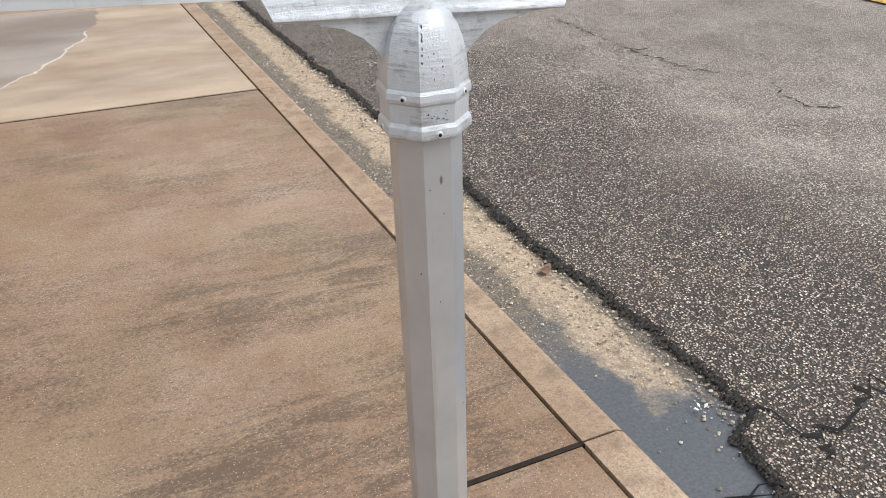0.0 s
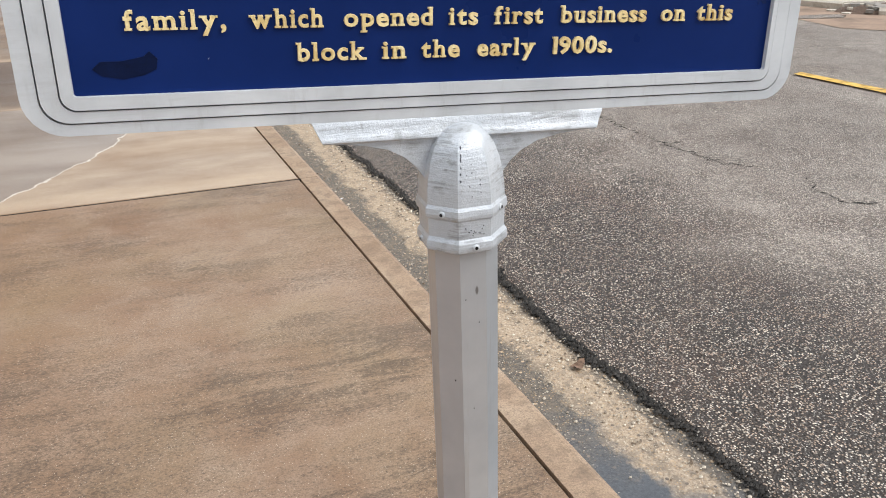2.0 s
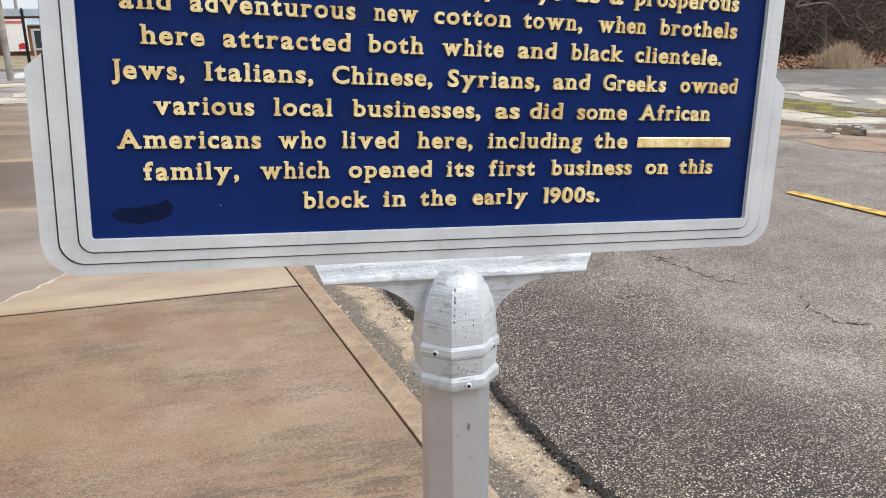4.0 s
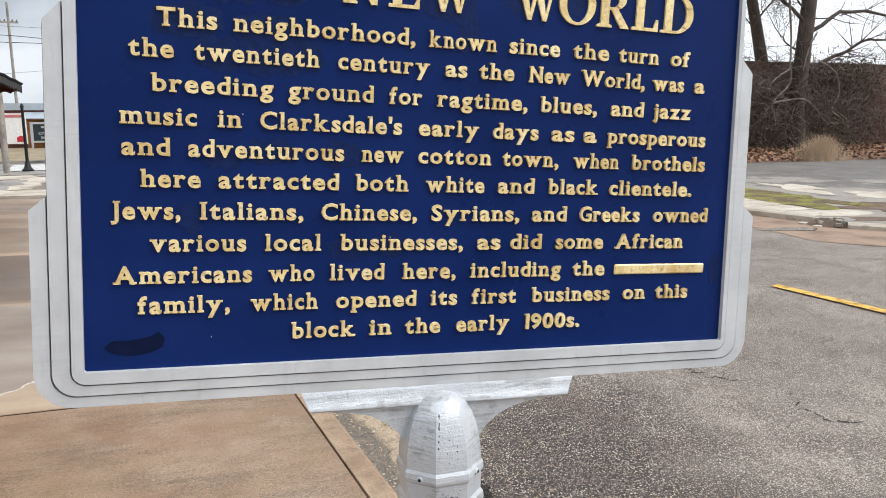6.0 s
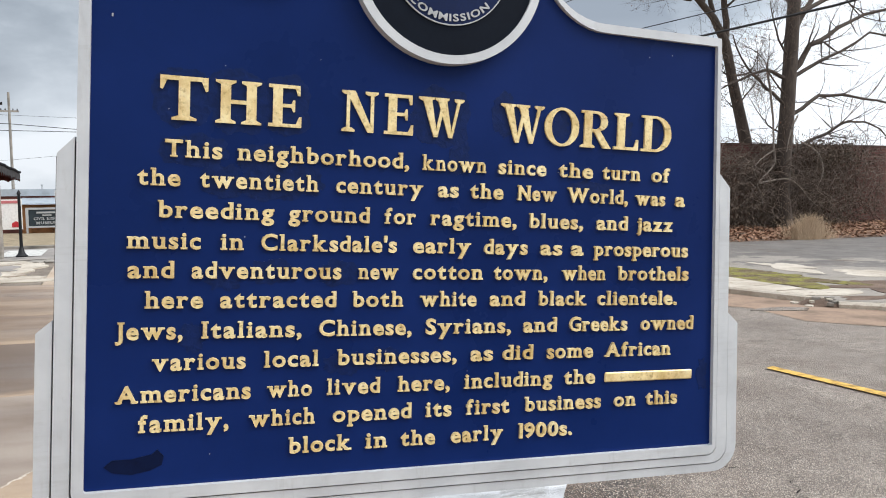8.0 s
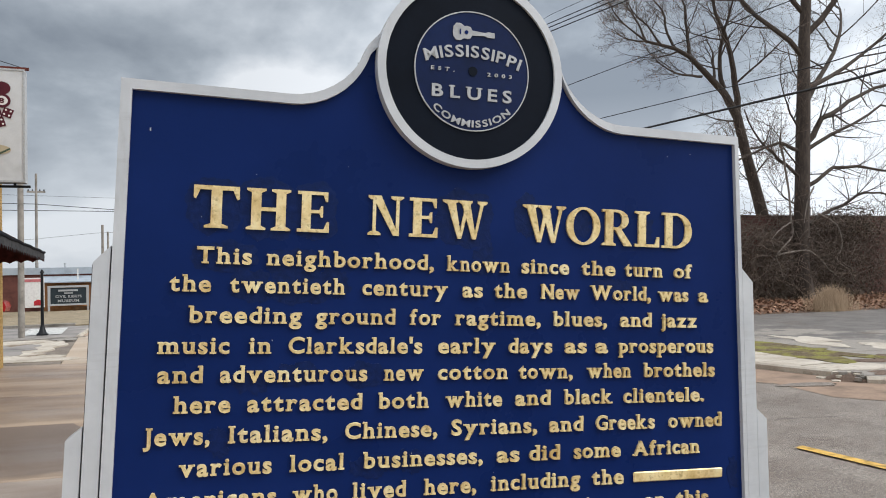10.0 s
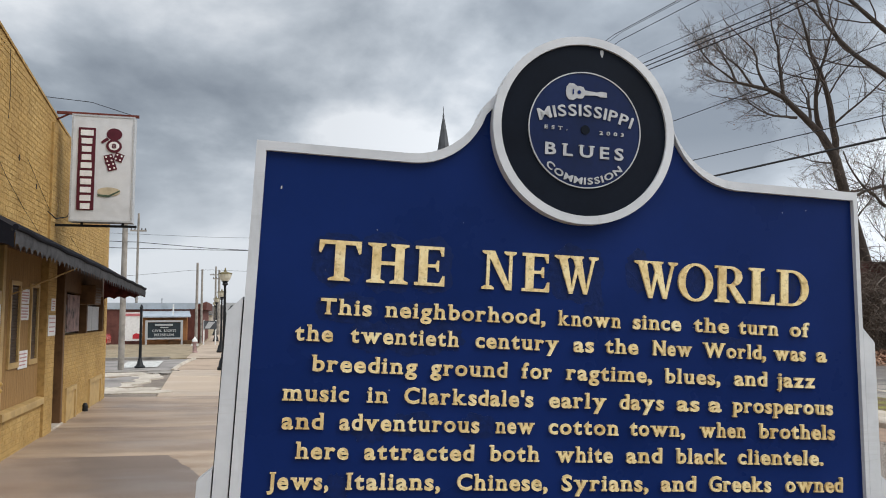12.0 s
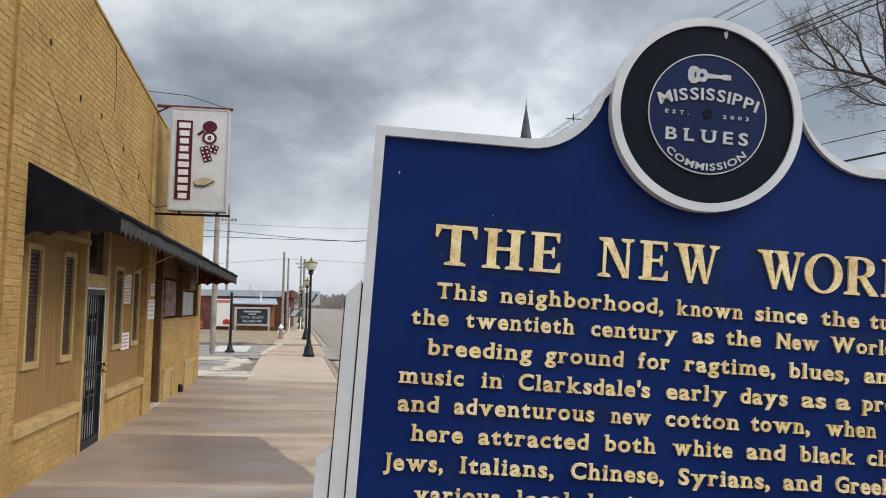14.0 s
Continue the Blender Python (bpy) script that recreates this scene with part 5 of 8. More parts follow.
for ch, x0, x1 in (("T", -566, -495), ("H", -484, -413), ("E", -402, -349), ("N", -283, -221), ("E", -210, -159), ("W", -150, -67), ("W", 2, 88), ("O", 89, 159), ("R", 163, 227), ("L", 233, 286), ("D", 292, 359)):
    roman(ch, x0, x1, 2.065, 0.068, 0.0045)
S = 0.0372
text_line(2.0085, "This neighborhood, known since the turn of", (-558, -472, -449, -164, -140, -21, 2, 96, 122, 192, 213, 295, 320, 360), S)
text_line(1.9630, "the twentieth century as the New World, was a", (-597, -534, -505, -318, -289, -137, -110, -72, -50, 13, 41, 119, 141, 269, 286, 352, 376, 397), S)
text_line(1.9135, "breeding ground for ragtime, blues, and jazz", (-567, -389, -366, -230, -204, -148, -122, 41, 66, 176, 205, 272, 293, 372), S)
text_line(1.8645, "music in Clarksdale's early days as a prosperous", (-611, -502, -472, -436, -409, -181, -152, -45, -20, 65, 91, 135, 154, 179, 202, 410), S)
text_line(1.8185, "and adventurous new cotton town, when brothels", (-609, -541, -515, -276, -247, -177, -151, -20, 1, 107, 137, 229, 256, 414), S)
text_line(1.7710, "here attracted both white and black clientele.", (-584, -497, -471, -283, -256, -166, -136, -31, -5, 64, 91, 191, 214, 390), S)
text_line(1.7220, "Jews, Italians, Chinese, Syrians, and Greeks owned", (-626, -527, -499, -340, -311, -150, -124, 38, 63, 131, 157, 281, 312, 431), S)
text_line(1.6720, "various local businesses, as did some African", (-572, -429, -400, -310, -279, -65, -38, 5, 24, 85, 113, 209, 235, 382), S)
text_line(1.6220, "Americans who lived here, including the #", (-625, -420, -394, -320, -295, -203, -171, -76, -48, 126, 151, 216, 237, 434), S)
text_line(1.5745, "family, which opened its first business on this", (-591, -454, -422, -314, -284, -145, -119, -71, -43, 41, 72, 231, 260, 308, 331, 402), S)
text_line(1.5255, "block in the early 1900s.", (-357, -250, -226, -187, -163, -100, -70, 31, 61, 172), S)
# lettering of the label
for txt, x0, x1, z, size, bold, serif, gap, arc in (
    ("MISSISSIPPI", CX - 0.0885, CX + 0.0885, 0, 0.0295, 0.018, 0, 0.10, (CX, DZ - 0.234, 0.259, 1)),
    ("EST.", CX - 0.077, CX - 0.034, DZ - 0.004, 0.0092, 0.02, 0.05, 0.5, None),
    ("2003", CX + 0.027, CX + 0.074, DZ - 0.006, 0.0092, 0.02, 0, 0.5, None),
    ("BLUES", CX - 0.0745, CX + 0.0745, DZ - 0.050, 0.0305, 0.022, 0.07, 0.26, None),
    ("COMMISSION", CX - 0.081, CX + 0.081, 0, 0.0170, 0.022, 0, 0.17, (CX, DZ + 0.004, 0.1035, -1)),
):
    place_word(txt, x0, x1, z, size, 0.0022, -0.0188, bold, serif, gap, PALE_GREY, arc)

# touched-up paint round some letters, and chips in the finish
rnd = random.Random(11)


def halo(x0, x1, z0, z1, k):
    """A ragged patch of thick touch-up paint brushed round raised letters."""
    cx, cz, rx, rz = (x0 + x1) / 2, (z0 + z1) / 2, (x1 - x0) / 2, (z1 - z0) / 2
    poly = []
    for i in range(64):
        a = 2 * math.pi * i / 64
        c, s_ = math.cos(a), math.sin(a)
        # a squared oval with a wandering edge
        q = 1 / max(abs(c) ** 3 + abs(s_) ** 3, 1e-6) ** (1 / 3)
        w = 0.0085 * noise.noise((c * 2.2 + k, s_ * 2.2, k * 1.7)) + 0.0045 * noise.noise((c * 8, s_ * 8, k * 3.1))
        poly.append((cx + c * (rx * q + w), cz + s_ * (rz * q + w)))
    part("paint_patch", Geo().prism(poly, -0.00025 - 0.000012 * k, 0.001), DARKNAVY, marker, "darker touched-up navy paint", m=HEAD)


for k, (x0, x1, z0, z1) in enumerate((
    (-0.578, -0.487, 2.058, 2.146), (-0.494, -0.405, 2.050, 2.152), (-0.41, -0.335, 2.055, 2.150), (-0.162, -0.055, 2.052, 2.150), (-0.09, -0.055, 2.005, 2.062),
    (-0.012, 0.034, 2.078, 2.150), (0.108, 0.140, 2.077, 2.122), (0.250, 0.272, 2.075, 2.118), (0.312, 0.336, 2.078, 2.120),
    (-0.566, -0.462, 1.996, 2.044), (-0.448, -0.36, 1.986, 2.036), (-0.505, -0.44, 1.948, 2.000), (-0.44, -0.345, 1.945, 1.993), (-0.37, -0.31, 1.955, 2.002),
    (0.146, 0.236, 1.977, 2.002), (-0.31, -0.245, 1.808, 1.850), (-0.53, -0.495, 1.700, 1.744), (-0.215, -0.17, 1.66, 1.70), (-0.255, -0.20, 1.665, 1.69), (0.16, 0.2, 1.615, 1.642), (-0.49, -0.44, 1.80, 1.835), (-0.42, -0.36, 1.81, 1.85), (-0.30, -0.24, 1.655, 1.685), (0.448, 0.47, 1.60, 1.66)
)):
    halo(x0, x1, z0, z1, k)
smear = [(-0.640, 1.522), (-0.628, 1.512), (-0.600, 1.507), (-0.572, 1.512), (-0.555, 1.520), (-0.552, 1.534), (-0.562, 1.545), (-0.570, 1.538), (-0.600, 1.532), (-0.628, 1.532)]
part("paint_patch", Geo().prism(smear, -0.0007, 0.001), simple("dark_paint_smear", (0.0022, 0.0075, 0.036), 0.35, 0, 0.3, 40, 0.2, 0.002, 0.12), marker, "dark smear of paint", m=HEAD)
CHIP = simple("bare_chipped_metal", (0.07, 0.07, 0.08), 0.7, 0.2, 0.2, 60, 0.3)
rnd = random.Random(17)


def chip(k, u, z, w, h):
    """A flake of lost paint on facet k of the pole or its cap, u metres off the facet's middle."""
    dome = ((1.0, 0.0576), (1.236, 0.0577), (1.2361, 0.0680), (1.270, 0.0690), (1.300, 0.0690), (1.318, 0.0682), (1.340, 0.0655), (1.364, 0.0605), (1.386, 0.0530), (1.403, 0.0430))
    r, tilt = 0.0578, 0.0
    for (z0, r0), (z1, r1) in zip(dome, dome[1:]):
        if z0 <= z < z1:
            r, tilt = r0 + (r1 - r0) * (z - z0) / (z1 - z0), math.degrees(math.atan2(r0 - r1, z1 - z0)) if z > 1.29 else 0.0
    a = radians(-90 - 4.2 + 45 * k)
    poly = [(w * math.cos(t) * rnd.uniform(0.5, 1.2), h * math.sin(t) * rnd.uniform(0.5, 1.2)) for t in [j * 0.785 for j in range(8)]]
    ob = part("paint_chip", Geo().prism(poly, -0.0007, 0.001), CHIP, marker)
    ob.matrix_basis = pose(PX + r * math.cos(a) - u * math.sin(a), PY + r * math.sin(a) + u * math.cos(a), z, -tilt, 0, math.degrees(a) + 90)


# along the ridge between two facets, then scattered flakes and a scuff on the neck
for z in (1.393, 1.381, 1.374, 1.362, 1.352, 1.341):
    chip(0, -0.0225 + 0.12 * max(0.0, z - 1.34), z, rnd.uniform(0.0007, 0.0016), rnd.uniform(0.002, 0.0045))
for i in range(9):
    chip(0, rnd.uniform(-0.012, 0.018), rnd.uniform(1.308, 1.385), rnd.uniform(0.0005, 0.0011), rnd.uniform(0.0006, 0.0022))
for i in range(12):
    chip(0, rnd.uniform(-0.018, 0.020), rnd.uniform(1.244, 1.262), rnd.uniform(0.0008, 0.003), rnd.uniform(0.0004, 0.0011))
for i in range(5):
    chip(rnd.choice((0, 1, -1)), rnd.uniform(-0.015, 0.015), rnd.uniform(0.35, 1.15), rnd.uniform(0.0006, 0.0014), rnd.uniform(0.001, 0.004))
for i in range(14):
    x, z = rnd.uniform(-0.65, 0.43), rnd.uniform(1.49, 2.26)
    s_ = rnd.uniform(0.0004, 0.0009)
    part("paint_fleck", Geo().box(x - s_, x + s_, -0.0007, 0.0002, z - s_, z + s_), PALE_GREY, marker, m=HEAD)
part("paint_fleck", Geo().box(-0.636, -0.6338, -0.0007, 0.0002, 2.214, 2.219), PALE_GREY, marker, m=HEAD)
part("paint_drip", Geo().prism([(CX + 0.025, 2.512), (CX + 0.031, 2.514), (CX + 0.032, 2.507), (CX + 0.0300, 2.500), (CX + 0.0285, 2.4995), (CX + 0.0255, 2.506)], -0.0178, -0.0168), PALE_GREY, marker, "pale drip of paint", m=HEAD)


# ---- the shop ----
XB, SHOP_END = -3.6, 18.70


def parapet(y):
    return 5.425 - (y - 12.6) * (0.117 if y < 12.6 else 0.098)


shop = thing("shop_building", "yellow-painted brick corner shop with black awning and barred door", "building")
WALL = YMORTAR
g = Geo()
g.prism([(2.0, 3.05), (SHOP_END, 3.05), (SHOP_END, parapet(SHOP_END)), (2.0, parapet(2.0))], XB - 0.30, XB - 0.006, "x")
part("upper_wall", g, WALL, shop, "yellow-painted brick front above the awning")
part("side_pier", Geo().box(XB - 0.30, XB - 0.006, 2.0, 6.86, 0.0, 3.05), WALL, shop)
part("end_pier", Geo().box(XB - 0.30, XB - 0.006, 18.32, SHOP_END, 0.0, 3.05), WALL, shop)
part("pilaster_core", Geo().box(XB - 0.30, XB + 0.034, 12.45, 13.07, 0.0, 3.0), WALL, shop)
part("knee_wall", Geo().box(XB - 0.2, XB - 0.006, 6.86, 9.02, 0.0, 0.66), WALL, shop)
part("knee_wall", Geo().box(XB - 0.2, XB - 0.006, 10.16, 12.45, 0.0, 0.66), WALL, shop)
part("end_wall", Geo().box(XB - 0.26, XB - 0.006, 14.05, 18.32, 0.0, 1.69), WALL, shop)
part("side_wall", Geo().box(-14.0, XB - 0.30, SHOP_END - 0.3, SHOP_END - 0.004, 0.0, 4.75), YBRICK_J, shop, "yellow side wall round the corner")
part("backing", Geo().box(XB - 0.62, XB - 0.60, 2.0, SHOP_END - 0.3, 0.0, 3.1), DARKPANE, shop)
part("soffit", Geo().box(XB - 0.60, XB - 0.006, 6.86, 18.32, 3.0, 3.05), BROWNWOOD, shop)
cop = Geo()
for a, b in ((2.0, 8.0), (8.01, 13.3), (13.31, SHOP_END + 0.02)):
    cop.add([(x, y, parapet(y) + dz) for y in (a, b) for x, dz in ((XB - 0.33, 0.0), (XB + 0.012, 0.0), (XB + 0.012, 0.045), (XB - 0.33, 0.05))], [(0, 1, 2, 3), (7, 6, 5, 4), (0, 4, 5, 1), (1, 5, 6, 2), (2, 6, 7, 3), (3, 7, 4, 0)])
part("coping", cop, YMORTAR, shop)
part("roof", Geo().add([(XB - 0.30, 2.0, 5.6), (XB - 0.30, SHOP_END, 4.3), (-14, SHOP_END, 4.3), (-14, 2, 5.6)], [(0, 1, 2, 3)]), SLATE, shop)


def sill(y0, y1, z):
    """A sloped cream ledge over a knee wall."""
    return Geo().prism([(XB - 0.14, z + 0.12), (XB - 0.02, z + 0.115), (XB + 0.040, z + 0.098), (XB + 0.045, z + 0.09), (XB + 0.045, z), (XB - 0.14, z)], y0, y1)


part("ledge", sill(6.86, 9.03, 0.645), CREAM, shop, "sloped cream-painted ledge")
part("ledge", sill(10.15, 12.45, 0.635), CREAM, shop, "sloped cream-painted ledge")


def siding(y0, y1, z0, z1, x, holes):
    """Vertical grooved boards, left open where windows sit."""
    bay = []
    w = 0.1
    n = int(round((y1 - y0) / w))
    for i in range(n):
        a, b = y0 + (y1 - y0) * i / n + 0.0022, y0 + (y1 - y0) * (i + 1) / n - 0.0022
        bay.append((a, b))
    for a, b in bay:
        spans = [(z0, z1)]
        for ya, yb, za, zb in holes:
            if a < yb - 0.02 and b > ya + 0.02:
                spans = [(z0, za), (zb, z1)]
        for s0, s1 in spans:
            part("board", Geo().box(x - 0.014, x, a, b, s0, s1), SIDING, shop)
    part("board_backing", Geo().box(x - 0.05, x - 0.010, y0, y1, z0, z1), SIDING, shop)


WINS = [(7.26, 7.62, 1.36, 2.57), (8.40, 8.75, 1.36, 2.56)]
WINS2 = [(10.69, 11.13, 1.37, 2.50), (11.81, 12.20, 1.37, 2.50)]
siding(6.88, 9.03, 0.745, 3.0, XB - 0.07, WINS)
siding(10.15, 12.44, 0.72, 3.0, XB - 0.07, WINS2)


def window(y0, y1, z0, z1, x):
    """A tall narrow window with a cream frame and dark shutter."""
    f = part("window", Geo().ring([(y0 - 0.05, z0 - 0.07), (y1 + 0.05, z0 - 0.07), (y1 + 0.05, z1 + 0.05), (y0 - 0.05, z1 + 0.05)], [(y0 + 0.01, z0 + 0.01), (y1 - 0.01, z0 + 0.01), (y1 - 0.01, z1 - 0.01), (y0 + 0.01, z1 - 0.01)], x - 0.03, x + 0.035, "x"), CREAM, shop, "cream-framed narrow window")
    part("shutter", Geo().box(x - 0.0095, x + 0.002, y0, y1, z0, z1), DARKPANE, f)
    s = Geo()
    for k in range(int((z1 - z0) / 0.045)):
        zz = z0 + 0.03 + 0.045 * k
        s.add([(x + 0.002, y0 + 0.015, zz), (x + 0.002, y1 - 0.015, zz), (x + 0.016, y1 - 0.015, zz - 0.02), (x + 0.016, y0 + 0.015, zz - 0.02)], [(0, 1, 2, 3)])
    tagged(part("louvre", s, DARKPANE, f), kind="stuff")


for wdw in WINS + WINS2:
    window(*wdw, XB - 0.07)

# entrance with barred gate
part("door_post", Geo().cbox(XB - 0.10, XB + 0.02, 9.035, 9.125, 0.0, 3.0, 0.006), CREAM, shop)
part("door_post", Geo().cbox(XB - 0.10, XB + 0.02, 10.02, 10.145, 0.0, 3.0, 0.006), CREAM, shop)
part("lintel", Geo().cbox(XB - 0.10, XB + 0.012, 9.126, 10.019, 2.20, 2.38, 0.006), CREAM, shop)
part("transom", Geo().box(XB - 0.10, XB - 0.06, 9.126, 10.019, 2.382, 3.0), GLASSDARK, shop, "dark transom window")
door = part("door", Geo().box(XB - 0.10, XB - 0.05, 9.126, 10.019, 0.085, 2.19), simple("grey_door_glass", (0.30, 0.32, 0.33), 0.3, 0, 0.3, 3, 0.05), shop, "glazed door behind black security bars")
part("door_jamb", Geo().ring([(9.126, 0.086), (10.019, 0.086), (10.019, 2.198), (9.126, 2.198)], [(9.15, 0.1), (9.995, 0.1), (9.995, 2.175), (9.15, 2.175)], XB - 0.05, XB + 0.006, "x"), WHITE, shop)
gate = part("gate_frame", Geo().ring([(9.152, 0.10), (9.993, 0.10), (9.993, 2.173), (9.152, 2.173)], [(9.21, 0.22), (9.935, 0.22), (9.935, 2.10), (9.21, 2.10)], XB - 0.03, XB + 0.004, "x"), BLACKMETAL, door, "black iron security gate")
for i in range(7):
    y = 9.21 + 0.725 * (i + 0.5) / 7
    part("bar", Geo().box(XB - 0.022, XB - 0.008, y - 0.009, y + 0.009, 0.22, 2.10), BLACKMETAL, door)
for z0, z1 in ((0.985, 1.03), (1.15, 1.20)):
    part("rail", Geo().box(XB - 0.027, XB - 0.003, 9.21, 9.935, z0, z1), BLACKMETAL, door)
for z in (1.66, 0.66):
    for yy in (9.46, 9.68):
        part("scroll", Geo().box(XB - 0.026, XB - 0.002, yy - 0.05, yy + 0.05, z - 0.10, z + 0.10).box(XB - 0.026, XB - 0.002, yy - 0.03, yy + 0.03, z + 0.12, z + 0.19), BLACKMETAL, door)
knob = Geo().lathe([(0.012, 0), (0.012, 0.03), (0.03, 0.045), (0.033, 0.06), (0.02, 0.075), (0.004, 0.08)], 12, (0, 0, 0))
for z in (1.065, 1.155):
    k = part("knob", knob, BRASS, door, "brass knob", True)
    k.matrix_basis = pose(XB + 0.0, 9.965, z, 0, 90, 0)

# doorway recess past the pilaster, end window, vents
part("recess_door", Geo().box(XB - 0.34, XB - 0.30, 13.09, 14.04, 0.05, 3.0), BROWNWOOD, shop, "brown wooden door in the recess")
for y0, y1 in ((13.08, 13.20), (13.92, 14.05)):
    part("recess_jamb", Geo().cbox(XB - 0.30, XB - 0.004, y0, y1, 0.06, 3.0, 0.008), BROWNWOOD, shop)
part("threshold", Geo().cbox(XB - 0.30, XB + 0.02, 13.07, 14.06, 0.0, 0.13, 0.01), PALECON, shop)
part("window_head", Geo().box(XB - 0.22, XB - 0.01, 14.05, 18.32, 2.50, 3.0), BROWNWOOD, shop)
part("end_window", Geo().box(XB - 0.22, XB - 0.18, 14.05, 18.32, 1.69, 2.50), GLASSDARK, shop, "dark window above the brick sill")
for y in (14.1, 16.25, 18.26):
    part("mullion", Geo().box(XB - 0.18, XB - 0.02, y - 0.06, y + 0.06, 1.69, 2.5), BROWNWOOD, shop)
part("sheet", Geo().box(XB - 0.12, XB - 0.10, 16.40, 17.28, 1.72, 2.26), PALE_GREY, shop, "pale grey panel in the window")
part("sheet", Geo().box(XB - 0.125, XB - 0.105, 17.34, 18.2, 1.72, 2.26), PALE_GREY, shop, "pale grey panel in the window")
ac = part("air_conditioner", Geo().cbox(XB - 0.15, XB + 0.25, 15.5, 16.2, 2.28, 2.68, 0.015), BROWNWOOD, shop, "brown box of a window air conditioner")
for i in range(6):
    part("fin", Geo().box(XB + 0.25, XB + 0.256, 15.55, 16.15, 2.32 + 0.055 * i, 2.345 + 0.055 * i), DARKPANE, ac)
part("poster", Geo().box(XB - 0.02, XB + 0.0, 14.2, 15.3, 1.75, 2.45), simple("faded_poster", (0.22, 0.14, 0.13), 0.6, 0, 0.5, 5, 0.05), shop, "faded poster in the window")
for y0, y1, z1 in ((14.2, 15.15, 0.72), (16.55, 18.0, 0.70)):
    v = part("vent_frame", Geo().ring([(y0, 0.08), (y1, 0.08), (y1, z1), (y0, z1)], [(y0 + 0.08, 0.09), (y1 - 0.08, 0.09), (y1 - 0.08, z1 - 0.09), (y0 + 0.08, z1 - 0.09)], XB - 0.006, XB + 0.035, "x"), CREAM, shop, "boarded low opening with cream frame")
    part("vent_board", Geo().box(XB - 0.01, XB + 0.008, y0 + 0.07, y1 - 0.07, 0.085, z1 - 0.08), CREAM, v)
part("pipe_cap", Geo().lathe([(0.055, 0.0), (0.055, 0.15), (0.03, 0.2)], 12, (XB + 0.045, 16.0, 0.06)), BLACKMETAL, shop)

# notices
for y0, y1, z0, z1, red in ((11.19, 11.68, 2.23, 2.45, 1), (11.19, 11.68, 1.985, 2.215, 1), (11.19, 11.70, 1.265, 1.53, 1), (12.69, 12.98, 2.13, 2.34, 0), (12.52, 13.04, 1.715, 2.06, 1)):
    xx = XB + 0.042 if y0 > 12 else XB - 0.055
    p = lone("paper_notice", Geo().box(xx, xx + 0.004, y0, y1, z0, z1), PAPER, "white paper notice with red bars of print on the wall", "notice", "notices on the shop")
    for k in range(4):
        zz = z1 - 0.04 - (z1 - z0 - 0.05) * k / 4
        part("print_bar", Geo().box(xx + 0.004, xx + 0.006, y0 + 0.05 + 0.03 * (k % 2), y1 - 0.05 - 0.06 * (k == 3), zz - 0.018, zz), INK, p)

# awning
awn = thing("awning", "black canvas awning with faded scalloped valance over the shop front", "awning")
Y0, Y1, OUT = 6.93, 18.05, 0.92


def aw_front(y):
    return 2.90 - 0.0205 * (y - 7.2)


n = 22
cloth, edge, under = Geo(), Geo(), Geo()
for i in range(n + 1):
    y = Y0 + (Y1 - Y0) * i / n
    sag = 0.012 * math.sin(i * 1.3)
    cloth.v += [(XB + 0.01, y, 3.42 - 0.018 * (y - 7)), (XB + OUT * 0.5, y, (3.42 + aw_front(y)) / 2 - 0.009 * (y - 7) - 0.02 + sag), (XB + OUT, y, aw_front(y))]
    if i:
        for k in (0, 1):
            cloth.f.append((3 * i - 3 + k, 3 * i - 2 + k, 3 * i + 1 + k, 3 * i + k))
part("canopy", cloth, AWNING, awn, "black canvas slope", True)
m_ = 300
for i in range(m_ + 1):
    y = Y0 + (Y1 - Y0) * i / m_
    drop = 0.22 - 0.075 * abs(math.sin(i * math.pi / 6)) ** 0.7 + 0.02 * noise.noise((y * 3, 0, 0))
    edge.v += [(XB + OUT + 0.004, y, aw_front(y) + 0.004), (XB + OUT + 0.012, y, aw_front(y) - 0.09), (XB + OUT + 0.004 + 0.02 * noise.noise((y * 2, 4, 0)), y, aw_front(y) - drop)]
    if i:
        for k in (0, 1):
            edge.f.append((3 * i - 3 + k, 3 * i - 2 + k, 3 * i + 1 + k, 3 * i + k))
part("valance", edge, VALANCE, awn, "faded grey scalloped valance", True)
for yy, nm, mt in ((Y0, "end_panel", AWNING), (Y1, "end_panel", REDUNDER)):
    g = Geo()
    m2 = 24
    zt = lambda u: 3.42 - 0.018 * (yy - 7) + (aw_front(yy) - (3.42 - 0.018 * (yy - 7))) * u
    for i in range(m2 + 1):
        u = i / m2
        zb = aw_front(yy) - 0.20 - 0.05 * (1 - u) + 0.05 * abs(math.sin(i * math.pi / 6))
        g.v += [(XB + 0.01 + (OUT - 0.01) * u, yy, zt(u)), (XB + 0.01 + (OUT - 0.01) * u, yy + 0.004, zb)]
        if i:
            g.f.append((2 * i - 2, 2 * i - 1, 2 * i + 1, 2 * i))
    part(nm, g, mt, awn)
for yy in (10.6,):
    part("strut", Geo().tube([(XB - 0.02, yy, 2.35), (XB + OUT - 0.02, yy, aw_front(yy) - 0.06)], [0.012, 0.012], 6), CREAM, awn)
part("edge_roll", Geo().tube([(XB + OUT + 0.006, Y0 + (Y1 - Y0) * i / 24, aw_front(Y0 + (Y1 - Y0) * i / 24) + 0.004 + 0.01 * math.sin(i * 2.1)) for i in range(25)], [0.030] * 25, 8), AWNING, awn, "rolled black canvas edge", True)
